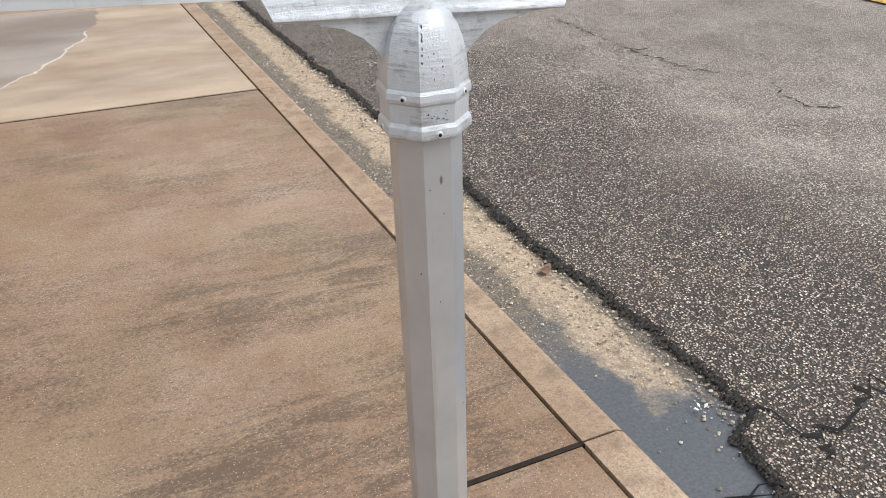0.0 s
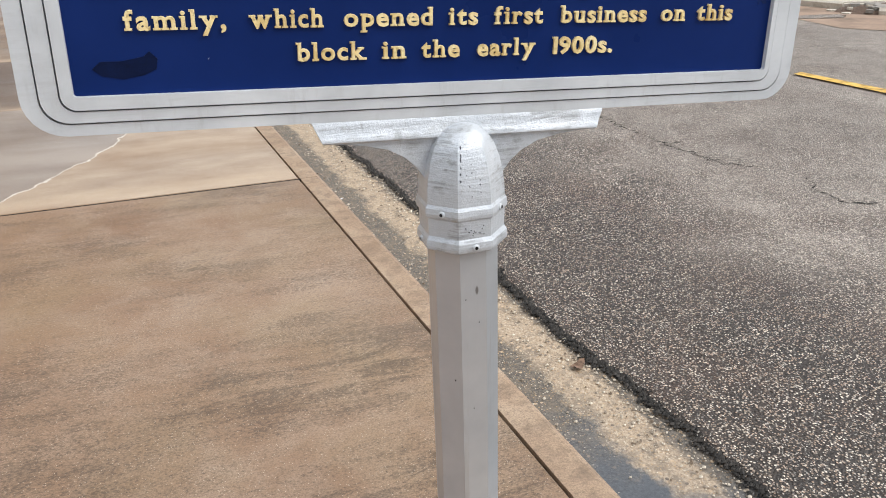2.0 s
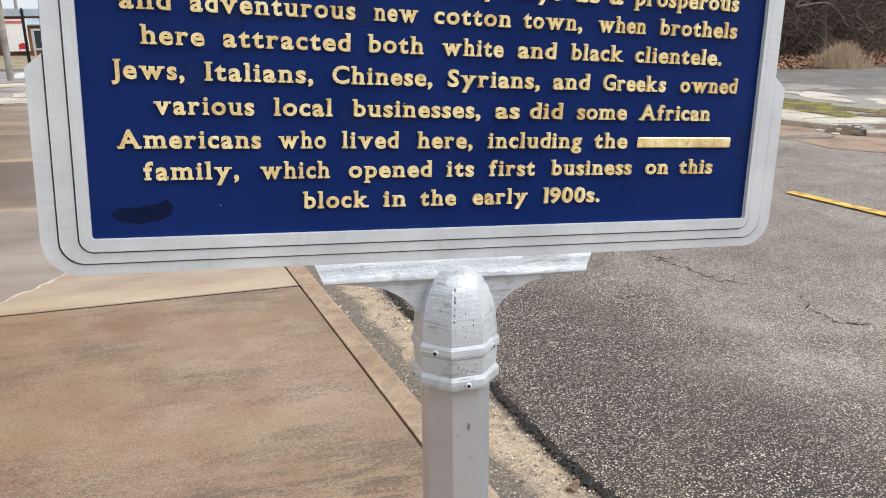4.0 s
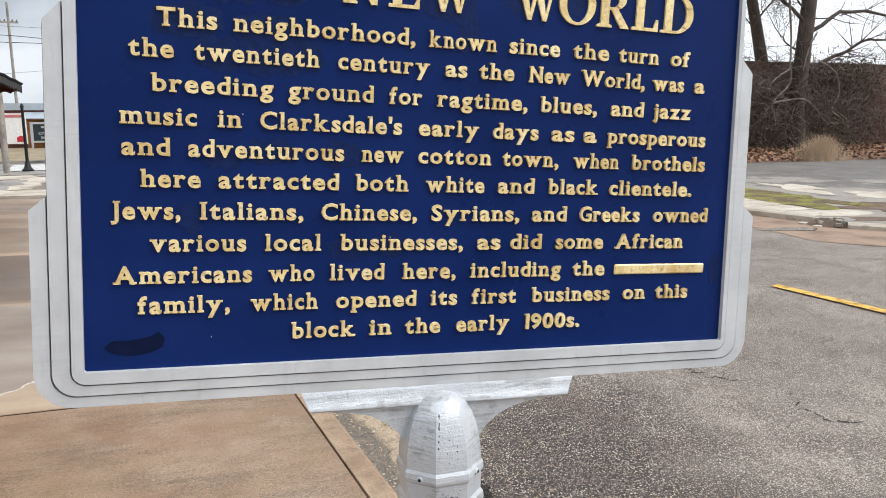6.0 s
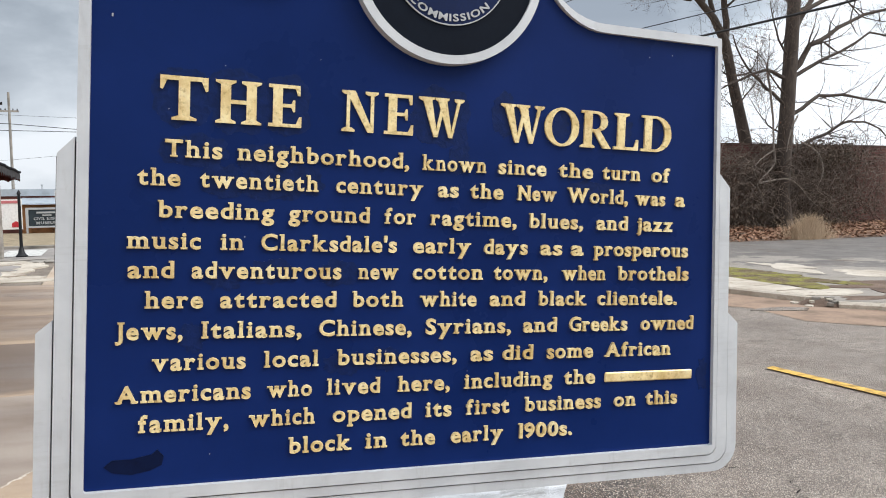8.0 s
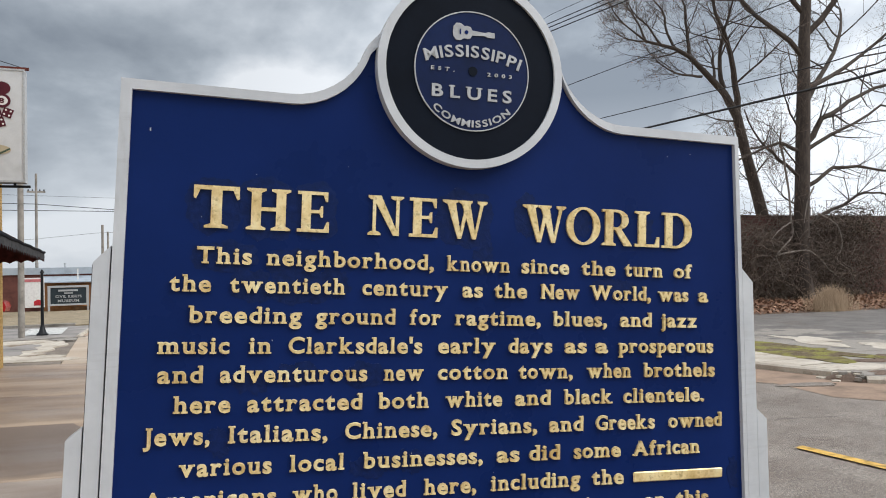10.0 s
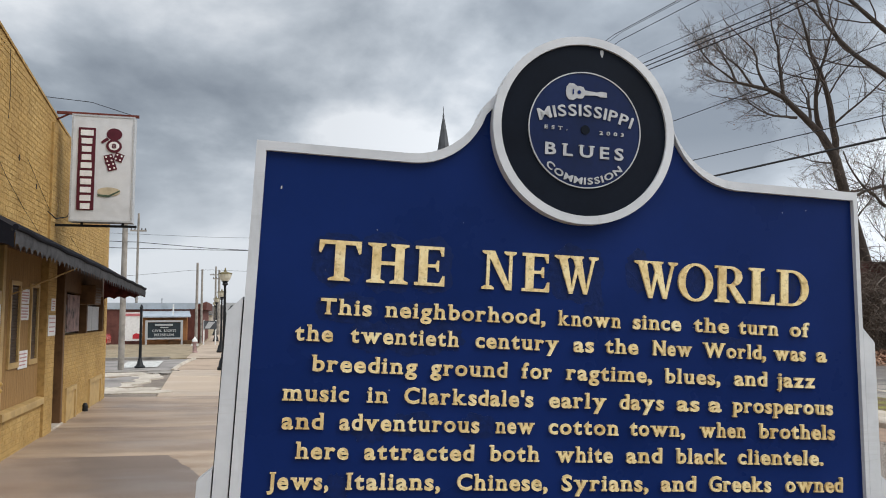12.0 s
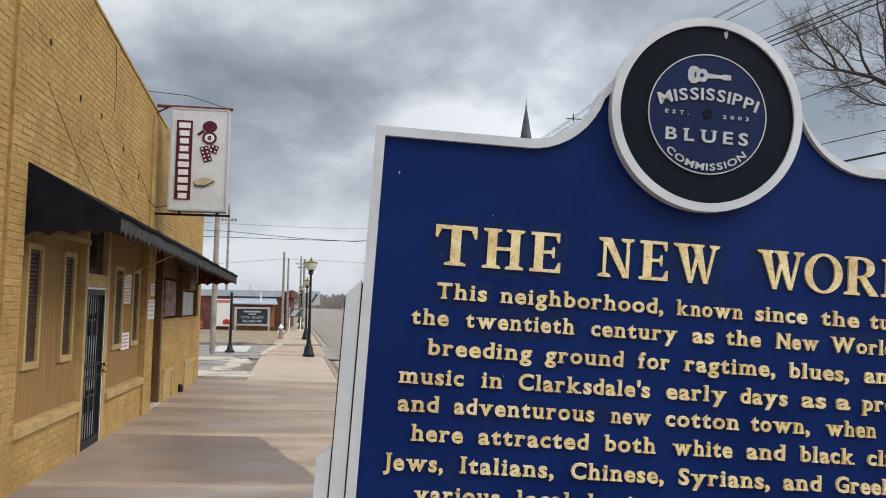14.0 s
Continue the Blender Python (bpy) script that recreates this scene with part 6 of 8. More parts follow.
part("end_board", Geo().prism([(XB + 0.03, 2.655), (XB + 0.34, 2.66), (XB + 0.58, 2.60), (XB + 0.58, 2.655), (XB + 0.34, 2.71), (XB + 0.03, 2.705)], 7.15, 7.19), simple("weathered_board", (0.27, 0.20, 0.12), 0.7, 0, 0.25, 7, 0.3), awn, "weathered tan board under the canvas end")
part("front_rail", Geo().tube([(XB + OUT - 0.02, Y0, aw_front(Y0) - 0.02), (XB + OUT - 0.02, Y1, aw_front(Y1) - 0.02)], [0.016, 0.016], 6), BLACKMETAL, awn)

# hanging box sign
box = thing("hanging_sign", "white box sign with maroon strip hung from the brick front", "sign")
SY = 12.64
face = part("sign_box", Geo().cbox(-3.325, -2.345, SY, SY + 0.26, 3.645, 5.475, 0.02), SIGNWHITE, box, "white translucent sign box")
part("sign_trim", Geo().ring([(-3.335, 3.635), (-2.335, 3.635), (-2.335, 5.485), (-3.335, 5.485)], [(-3.305, 3.665), (-2.365, 3.665), (-2.365, 5.455), (-3.305, 5.455)], SY - 0.008, SY + 0.268), PALE_GREY, box)
strip_ = part("maroon_strip", Geo().box(-3.225, -2.955, SY - 0.012, SY - 0.001, 3.835, 5.255), MAROON, face)
for i in range(10):
    z = 5.235 - 0.1405 * (i + 1)
    w = (0.20, 0.17, 0.15, 0.15, 0.17, 0.19, 0.17, 0.17, 0.17, 0.15)[i]
    gg = Geo().box(-3.09 - w / 2, -3.09 + w / 2, SY - 0.018, SY - 0.012, z + 0.022, z + 0.118)
    part("letter_block", gg, WHITE, strip_)


def disc_y(cx, cz, rx, rz, y0, y1, n=24):
    return Geo().prism([(cx + rx * math.cos(2 * math.pi * i / n), cz + rz * math.sin(2 * math.pi * i / n)) for i in range(n)], y0, y1)


pad = part("paddle_emblem", disc_y(-2.66, 5.16, 0.125, 0.105, SY - 0.012, SY - 0.001), MAROON, face, "maroon paddle emblem")
part("paddle_handle", Geo().prism([(-2.78, 5.10), (-2.74, 5.06), (-2.85, 4.99), (-2.875, 5.02)], SY - 0.011, SY - 0.001), MAROON, pad)
ball = part("ball_emblem", disc_y(-2.66, 4.955, 0.125, 0.115, SY - 0.016, SY - 0.001), MAROON, face, "maroon ball emblem with pale centre")
part("ball_centre", disc_y(-2.66, 4.955, 0.085, 0.075, SY - 0.02, SY - 0.015), WHITE, ball)
part("ball_number", word_geo("8", -2.695, -2.625, 4.915, 0.11, 0.004, SY - 0.02, 0.03, 0), MAROON, ball)
for cx, cz, a in ((-2.735, 4.73, 0.25), (-2.58, 4.76, -0.35), (-2.69, 4.60, 0.3)):
    sq = [(cx + 0.072 * (u * math.cos(a) - v * math.sin(a)), cz + 0.072 * (u * math.sin(a) + v * math.cos(a))) for u, v in ((-1, -1), (1, -1), (1, 1), (-1, 1))]
    d = part("die_emblem", Geo().prism(sq, SY - 0.012, SY - 0.001), MAROON, face)
    for u, v in ((-0.5, -0.5), (0.5, 0.5), (0.5, -0.5), (-0.5, 0.5)):
        part("pip", disc_y(cx + 0.072 * (u * math.cos(a) - v * math.sin(a)), cz + 0.072 * (u * math.sin(a) + v * math.cos(a)), 0.016, 0.016, SY - 0.016, SY - 0.011, 10), WHITE, d)
bun = part("sandwich_emblem", disc_y(-2.72, 4.16, 0.185, 0.075, SY - 0.012, SY - 0.001), simple("tan_print", (0.50, 0.42, 0.29), 0.5, 0, 0.1, 9, 0.02), face)
part("filling", Geo().prism([(-2.90, 4.11), (-2.72, 4.10), (-2.55, 4.19), (-2.545, 4.165), (-2.72, 4.065), (-2.89, 4.075)], SY - 0.016, SY - 0.001), simple("dark_green_print", (0.06, 0.09, 0.06), 0.5, 0, 0.1, 9, 0.02), bun)
part("top_arm", Geo().box(-3.60, -2.285, SY + 0.10, SY + 0.15, 5.50, 5.545), RUST, box, "rusty red iron arm")
part("top_brace", Geo().tube([(-3.6, SY + 0.125, 5.40), (-3.42, SY + 0.125, 5.50)], [0.016, 0.016], 6), RUST, box)
part("bottom_arm", Geo().box(-3.60, -2.275, SY + 0.10, SY + 0.14, 3.56, 3.60), BLACKMETAL, box, "black iron arm")
part("bottom_brace", Geo().box(-3.595, -3.57, SY + 0.05, SY + 0.19, 3.52, 3.74), BLACKMETAL, box)
for x in (-3.15, -2.5):
    part("hanger", Geo().box(x - 0.02, x + 0.02, SY + 0.11, SY + 0.14, 5.47, 5.51).box(x - 0.02, x + 0.02, SY + 0.11, SY + 0.14, 3.59, 3.65), BLACKMETAL, box)
part("stay_wire", Geo().tube([(-3.58, 11.9, 5.55), (-3.0, 12.4, 5.64), (-2.42, SY + 0.12, 5.55)], [0.006] * 3, 4), CABLE, box)
part("feed_cable", Geo().tube([(-3.58, 12.3, 3.75), (-3.5, 12.5, 3.66), (-3.38, SY + 0.1, 3.72), (-3.33, SY + 0.12, 3.85)], [0.01] * 4, 5), CABLE, box)

# loose cables on the brick front
for pts in (((7.35, 4.36), (7.9, 4.05), (8.6, 3.7), (9.3, 3.42), (10.0, 3.25)), ((9.2, 4.25), (10.0, 3.9), (10.9, 3.6), (12.0, 3.3)), ((11.0, 4.35), (12.3, 3.85), (13.6, 3.35), (14.4, 3.1)), ((13.0, 3.8), (14.2, 3.5), (15.6, 3.2), (16.4, 3.05)), ((9.9, 5.65), (10.0, 5.1), (9.95, 4.7))):
    lone("wall_cable", Geo().tube([(XB + 0.012, y, z) for y, z in pts], [0.0035] * len(pts), 4), CABLE, "thin dark cable sagging across the brick", "cable", "cables on the shop")
for y, z in ((7.4, 4.82), (9.4, 4.5), (10.6, 4.3), (11.6, 4.05), (8.5, 4.5)):
    part("hole", Geo().prism([(y - 0.035, z - 0.03), (y + 0.01, z - 0.05), (y + 0.035, z - 0.01), (y + 0.02, z + 0.045), (y - 0.02, z + 0.035)], XB - 0.02, XB + 0.004, "x"), JOINT, shop)

# ---- power poles and lines ----
def utility_pole(x, y, h, r, arm=0.0, lean=0.0, group="utility poles"):
    p = thing("utility_pole", "grey weathered wooden utility pole", "pole", group)
    part("mast", Geo().tube([(x, y, -0.3), (x + lean * 0.5, y, h * 0.5), (x + lean, y, h)], [r, r * 0.88, r * 0.72], 10), POLEWOOD, p, "", True)
    if arm:
        part("crossarm", Geo().box(x + lean - arm, x + lean + arm, y - 0.06, y + 0.06, h * 0.86, h * 0.86 + 0.12), POLEWOOD, p)
        for k in (-0.85, -0.4, 0.4, 0.85):
            part("insulator", Geo().lathe([(0.04, 0), (0.055, 0.04), (0.03, 0.09), (0.04, 0.13)], 8, (x + lean + arm * k, y, h * 0.86 + 0.12)), SLATE, p)
    return p


utility_pole(-4.81, 30.35, 9.3, 0.118)
utility_pole(-7.9, 60.5, 9.9, 0.11, 0.6)
utility_pole(-3.12, 52.0, 5.6, 0.105)
utility_pole(-3.05, 57.8, 5.5, 0.095)
utility_pole(-2.4, 85.0, 7.0, 0.16, 0.7)
utility_pole(-3.4, 110.0, 9.0, 0.16, 0.8)
utility_pole(7.6, 118.0, 9.8, 0.17, 1.6)
utility_pole(8.4, 122.0, 9.4, 0.17, 1.4)
utility_pole(10.5, 90.0, 9.0, 0.15)
utility_pole(12.6, 60.0, 13.2, 0.12, 0.9)


def line(pts, r=0.012, name="power_line"):
    n = 14
    out_p = []
    for (a, b) in zip(pts, pts[1:]):
        for i in range(n):
            t = i / n
            out_p.append(tuple(p + (q - p) * t for p, q in zip(a, b)))
    out_p.append(pts[-1])
    return lone(name, Geo().tube(out_p, [r] * len(out_p), 4), CABLE, "black overhead power line", "cable", "overhead lines")


for dx, dz, r in ((0.0, -0.14, 0.013), (0.3, -0.02, 0.010), (0.25, -0.32, 0.013)):
    line([(12 + dx, 60, 12.6 + dz), (12 + dx, 36.7, 12.0 + dz), (12 + dx, 22, 11.9 + dz), (12 + dx, 12, 10.9 + dz), (12 + dx, -12, 9.8 + dz)], r)
for dx, dz, r in ((0.0, -0.10, 0.018), (0.05, 0.06, 0.016), (-0.05, -0.27, 0.018), (0.3, 0.45, 0.008)):
    line([(12 + dx, 60, 12.0 + dz), (12 + dx, 20.8, 10.15 + dz), (12 + dx, 14, 9.45 + dz), (12 + dx, -12, 8.2 + dz)], r)
line([(12, 60, 7.8), (12, 24, 6.15), (12, 16.5, 5.78), (12, 9.4, 5.48), (12, -12, 5.4)], 0.026)
line([(12.4, 60, 9.4), (12.4, 19.6, 8.0), (12.4, 10, 7.6), (12.4, -12, 7.3)], 0.012)
line([(12.2, 60, 8.4), (12.2, 18.1, 6.5), (12.2, 10, 6.0), (12.2, -12, 5.8)], 0.012)
line([(-40, 60.4, 8.3), (-7.9, 60.4, 7.68), (-2.35, 60.4, 7.28), (2.0, 60.4, 7.15), (12.6, 60.4, 8.2)], 0.022)
line([(-40, 60.6, 7.6), (-9.9, 60.6, 7.24), (-2.35, 60.6, 7.19), (2.0, 60.6, 7.2), (12.6, 60.6, 8.0)], 0.022)
line([(-40, 60.5, 9.0), (-7.9, 60.5, 8.3), (-2.35, 60.5, 8.18), (2.0, 60.5, 8.2), (12.6, 60.5, 9.0)], 0.010)
line([(-40, 85, 6.2), (-11.3, 85, 6.37), (-5.2, 85, 6.99), (-3.1, 85, 7.05), (8, 86, 6.7), (30, 88, 7.2)], 0.014)
spacer = thing("line_spacer", "small insulator spacer on the overhead lines", "insulator")
part("spacer_bar", Geo().box(11.95, 12.75, 36.62, 36.66, 12.0, 12.04), CABLE, spacer)
part("spacer_pin", Geo().box(12.33, 12.37, 36.62, 36.66, 11.85, 12.3), CABLE, spacer)


# ---- street furniture along the pavement ----
def street_lamp(x, y, z0, h, sign=False):
    p = thing("street_lamp", "black cast-iron street lamp with pale acorn lantern", "street lamp", "lamps along the pavement")
    part("base", Geo().lathe([(0.23, 0), (0.23, 0.10), (0.19, 0.14), (0.16, 0.34), (0.10, 0.46), (0.09, 0.60), (0.065, 0.66)], 10, (x, y, z0)), BLACKMETAL, p, "", True)
    part("shaft", Geo().lathe([(0.065, 0.6), (0.05, h * 0.5), (0.045, h * 0.82)], 10, (x, y, z0)), BLACKMETAL, p, "", True)
    part("neck", Geo().lathe([(0.05, h * 0.82), (0.11, h * 0.835), (0.08, h * 0.85), (0.13, h * 0.865)], 12, (x, y, z0)), BLACKMETAL, p, "", True)
    part("lantern", Geo().lathe([(0.12, h * 0.866), (0.18, h * 0.885), (0.23, h * 0.915), (0.245, h * 0.935)], 12, (x, y, z0)), LANTERN, p, "pale frosted lantern glass", True)
    part("lantern_cap", Geo().lathe([(0.265, h * 0.936), (0.25, h * 0.945), (0.12, h * 0.955), (0.05, h * 0.962), (0.03, h * 0.98), (0.01, h)], 12, (x, y, z0)), simple("verdigris_cap", (0.16, 0.13, 0.06), 0.5, 0.3, 0.2, 9, 0.1), p, "", True)
    if sign:
        b = part("banner", Geo().box(x + 0.10, x + 0.75, y - 0.02, y + 0.02, z0 + 1.95, z0 + 2.75), PALE_GREY, p, "pale grey square banner")
        part("banner_print", Geo().prism([(x + 0.2, z0 + 2.1), (x + 0.35, z0 + 2.1), (x + 0.65, z0 + 2.6), (x + 0.5, z0 + 2.6)], y - 0.026, y - 0.02), SLATE, b)


street_lamp(-1.0, 28.6, 0.01, 3.85)
street_lamp(-1.36, 42.9, 0.02, 3.55, True)
street_lamp(-2.1, 62.2, 0.02, 3.6)
street_lamp(-2.7, 82.0, 0.02, 3.6)
post = thing("iron_post", "short black iron post with flared base and finial", "post")
part("base", Geo().lathe([(0.21, 0), (0.21, 0.06), (0.13, 0.14), (0.075, 0.36), (0.06, 0.4)], 10, (-4.26, 31.5, -0.03)), BLACKMETAL, post, "", True)
part("shaft", Geo().lathe([(0.06, 0.38), (0.05, 2.38), (0.075, 2.40), (0.06, 2.46), (0.02, 2.54)], 10, (-4.26, 31.5, -0.03)), BLACKMETAL, post, "", True)
hyd = thing("fire_hydrant", "faded red and white fire hydrant on the grass", "hydrant")
part("barrel", Geo().lathe([(0.17, 0), (0.17, 0.05), (0.11, 0.07), (0.11, 0.52), (0.15, 0.54), (0.15, 0.6)], 10, (-2.77, 43.4, 0.02)), simple("faded_red_paint", (0.34, 0.225, 0.21), 0.6, 0, 0.2, 9, 0.1), hyd, "", True)
part("bonnet", Geo().lathe([(0.15, 0.6), (0.14, 0.7), (0.07, 0.78), (0.03, 0.86)], 10, (-2.77, 43.4, 0.02)), WHITE, hyd, "", True)
for s in (-1, 1):
    part("outlet", Geo().box(-2.77 + s * 0.10, -2.77 + s * 0.2, 43.34, 43.46, 0.38, 0.5), WHITE, hyd)
plaque = thing("roadside_plaque", "brown and pale display board on white legs", "sign")
part("board", Geo().box(-2.75, -1.9, 55.0, 55.06, 1.1, 1.7), SLATE, plaque)
part("board_print", Geo().prism([(-2.7, 1.16), (-2.35, 1.16), (-2.0, 1.62), (-2.45, 1.62)], 54.99, 55.0), PALE_GREY, plaque)
for x in (-2.75, -1.95):
    part("leg", Geo().box(x - 0.05, x + 0.05, 55.06, 55.12, 0, 1.75), WHITE, plaque)

# ---- low hall across the side street ----
hall = thing("low_hall", "low brown brick hall with pale metal porch roof", "building")
part("wall", Geo().box(-34, -3.0, 58.0, 72, 0, 2.55), REDBROWN, hall, "red-brown brick wall")
part("roof", Geo().prism([(-34.2, 2.55), (-2.9, 2.55), (-3.2, 3.0), (-34.2, 3.15)], 57.9, 72.2), ROOFMETAL, hall, "pale metal roof edge")
part("parapet_end", Geo().prism([(-3.6, 2.5), (-2.7, 2.5), (-2.7, 3.1), (-3.3, 2.9)], 57.8, 72.3), REDBROWN, hall)
part("porch_wall", Geo().box(-7.05, -4.0, 56.9, 57.9, 0, 1.95), ORANGEWOOD, hall, "orange-brown boarded front")
part("porch_roof", Geo().add([(-7.2, 56.4, 1.95), (-3.7, 56.4, 1.95), (-3.9, 58.0, 2.35), (-7.2, 58.0, 2.35), (-7.2, 56.4, 2.03), (-3.7, 56.4, 2.03), (-3.9, 58.0, 2.43), (-7.2, 58.0, 2.43)], [(0, 3, 2, 1), (4, 5, 6, 7), (0, 1, 5, 4), (1, 2, 6, 5), (2, 3, 7, 6), (3, 0, 4, 7)]), ROOFMETAL, hall, "pale blue metal porch roof")
for x in (-32, -28, -24, -20, -16, -12):
    part("window", Geo().box(x, x + 1.6, 57.96, 58.0, 0.8, 2.0), GLASSDARK, hall)
part("step", Geo().box(-5.2, -3.6, 56.3, 56.9, 0, 0.3), BROWNWOOD, hall)
for x, z in ((-12, 3.1), (-8, 3.05), (-6.2, 3.0)):
    part("vent_pipe", Geo().lathe([(0.05, 0), (0.05, 0.35), (0.09, 0.36), (0.09, 0.42)], 8, (x, 62, z)), PALE_GREY, hall)
part("downpipe", Geo().box(-5.0, -4.9, 56.86, 56.9, 1.95, 2.9), WHITE, hall)
board = thing("hall_signboard", "dark signboard with pale lettering in a white frame on posts", "sign")
part("panel", Geo().box(-6.6, -4.35, 56.2, 56.25, 0.52, 1.60), simple("dark_slate_sign_paint", (0.028, 0.040, 0.048), 0.5, 0, 0.1, 4, 0.02), board)
part("frame", Geo().ring([(-6.75, 0.40), (-4.22, 0.40), (-4.22, 1.75), (-6.75, 1.75)], [(-6.58, 0.52), (-4.38, 0.52), (-4.38, 1.62), (-6.58, 1.62)], 56.15, 56.28), PALE_GREY, board)
for x in (-6.68, -4.28):
    part("post", Geo().box(x - 0.06, x + 0.06, 56.16, 56.28, 0, 1.72), PALE_GREY, board)
for x0, x1, z0, z1 in ((-6.1, -4.9, 1.36, 1.48), (-5.75, -5.2, 1.2, 1.28)):
    part("letter_bar", Geo().box(x0, x1, 56.14, 56.2, z0, z1), PALE_GREY, board)
part("lettering", word_geo("CIVIL", -6.28, -5.62, 0.93, 0.24, 0.03, 56.2, 0.03, 0.05), PALE_GREY, board)
part("lettering", word_geo("RIGHTS", -5.5, -4.68, 0.93, 0.24, 0.03, 56.2, 0.03, 0.05), PALE_GREY, board)
part("lettering", word_geo("MUSEUM", -6.15, -4.82, 0.64, 0.24, 0.03, 56.2, 0.03, 0.05), PALE_GREY, board)
truck = thing("white_billboard", "white display panel with red print", "sign")
part("panel", Geo().box(-7.85, -6.48, 52.0, 52.12, 0.45, 2.30), WHITE, truck)
part("red_head", Geo().box(-7.7, -6.6, 51.98, 52.0, 2.05, 2.22), simple("soft_red_print", (0.50, 0.16, 0.17), 0.5, 0, 0.1, 9, 0.02), truck)
part("red_mark", Geo().prism([(-7.05, 0.58), (-6.62, 0.58), (-6.62, 0.88), (-6.84, 0.95), (-7.05, 0.84)], 51.98, 52.0), simple("strong_red_print", (0.45, 0.03, 0.04), 0.5, 0, 0.1, 9, 0.02), truck)
for x in (-7.7, -6.6):
    part("leg", Geo().box(x - 0.05, x + 0.05, 52.02, 52.1, 0.0, 0.56), PALE_GREY, truck)


def car(x, y, mat, label, turn=0.0):
    c = thing("car", label, "car", m=pose(x, y, 0.03, 0, 0, turn))
    side_ = [(-2.2, 0.35), (-2.2, 0.75), (-1.9, 0.9), (-1.2, 0.98), (-0.6, 1.42), (0.75, 1.45), (1.45, 1.0), (2.1, 0.9), (2.2, 0.6), (2.15, 0.35)]
    part("body", Geo().prism(side_, -0.86, 0.86), mat, c)
    part("glass", Geo().prism([(-1.05, 1.0), (-0.55, 1.37), (0.7, 1.4), (1.25, 1.02)], -0.87, 0.87), GLASSDARK, c)
    for wx in (-1.35, 1.35):
        for wy in (-0.8, 0.8):
            wh = part("wheel", Geo().lathe([(0.2, -0.1), (0.32, -0.1), (0.33, 0), (0.32, 0.1), (0.2, 0.1)], 16), BLACKMETAL, c)
            wh.matrix_basis = pose(wx, wy, 0.33, 90, 0, 0)
            part("rim", Geo().lathe([(0.19, -0.104), (0.19, 0.104)], 12), PALE_GREY, wh)


car(-10.35, 50.0, CARRED, "red car parked by the lawn")
car(14.0, 105.0, WHITE, "white car parked far down the street", 90)

# church steeple above the roofs
ch = thing("church", "distant church with slender grey slate steeple", "church")
part("tower", Geo().box(24.2, 27.6, 93.6, 97.0, -0.2, 21.0), FARBRICK, ch)
part("nave", Geo().box(24.0, 27.8, 97.0, 118.0, -0.2, 9.0), FARBRICK, ch)
part("nave_roof", Geo().prism([(23.6, 9.0), (28.2, 9.0), (25.9, 13.0)], 97.0, 118.4), SLATE, ch)
part("steeple", Geo().lathe([(1.25, 21.0), (1.15, 22.2), (0.95, 23.4), (0.42, 26.8), (0.10, 28.6)], 8, (25.9, 95.3, 0)), SLATE, ch, "grey slate steeple")
part("finial", Geo().lathe([(0.08, 28.4), (0.14, 28.7), (0.05, 29.0), (0.03, 30.0)], 8, (25.9, 95.3, 0)), SLATE, ch)

# ---- old wall, trees and undergrowth behind the lot ----
ow = thing("lot_wall", "old dark red brick wall overgrown with vines", "wall", kind="structure")
part("wall_face", Geo().box(14, 80, 26.0, 26.5, -0.3, 4.20), FARBRICK, ow)
part("wall_cap", Geo().box(14, 80, 25.96, 26.54, 4.20, 4.28), simple("stained_brick_cap", (0.10, 0.06, 0.05), 0.9, 0, 0.35, 2, 0.4), ow)


def grow(g, p, d, r, length, depth, rn, twigs):
    """One limb and, from its sides and end, the limbs that it bears."""
    n = 5 if depth > 2 else 3
    pts, rad = [p.copy()], [r]
    pos, dr = p.copy(), d.normalized()
    r_end = r * (0.62 if depth > 1 else 0.35)
    kids = []
    for i in range(n):
        dr = (dr + Vector((rn.gauss(0, 0.13), rn.gauss(0, 0.13), rn.gauss(0.06, 0.09)))).normalized()
        pos = pos + dr * (length / n)
        pts.append(pos.copy())
        rad.append(r + (r_end - r) * (i + 1) / n)
        if depth > 0 and i > 0:
            kids.append((pos.copy(), dr.copy(), rad[-1]))
    (g if depth > 1 else twigs).tube(pts, rad, 7 if r > 0.1 else (5 if r > 0.03 else 3))
    if depth == 0:
        return
    for pos_, dr_, r_ in kids:
        for _ in range(rn.choice((1, 1, 2)) if depth > 1 else rn.choice((1, 2, 2))):
            side_dir = dr_.cross(Vector((rn.gauss(0, 1), rn.gauss(0, 1), rn.gauss(0, 1)))).normalized()
            nd = (dr_ * rn.uniform(0.35, 0.9) + side_dir * rn.uniform(0.5, 0.9) + Vector((0, 0, 0.12))).normalized()
            grow(g, pos_, nd, max(0.0048, r_ * rn.uniform(0.32, 0.55)), length * rn.uniform(0.48, 0.68), depth - 1, rn, twigs)
    grow(g, pos, dr, r_end * 0.95, length * 0.72, depth - 1, rn, twigs)


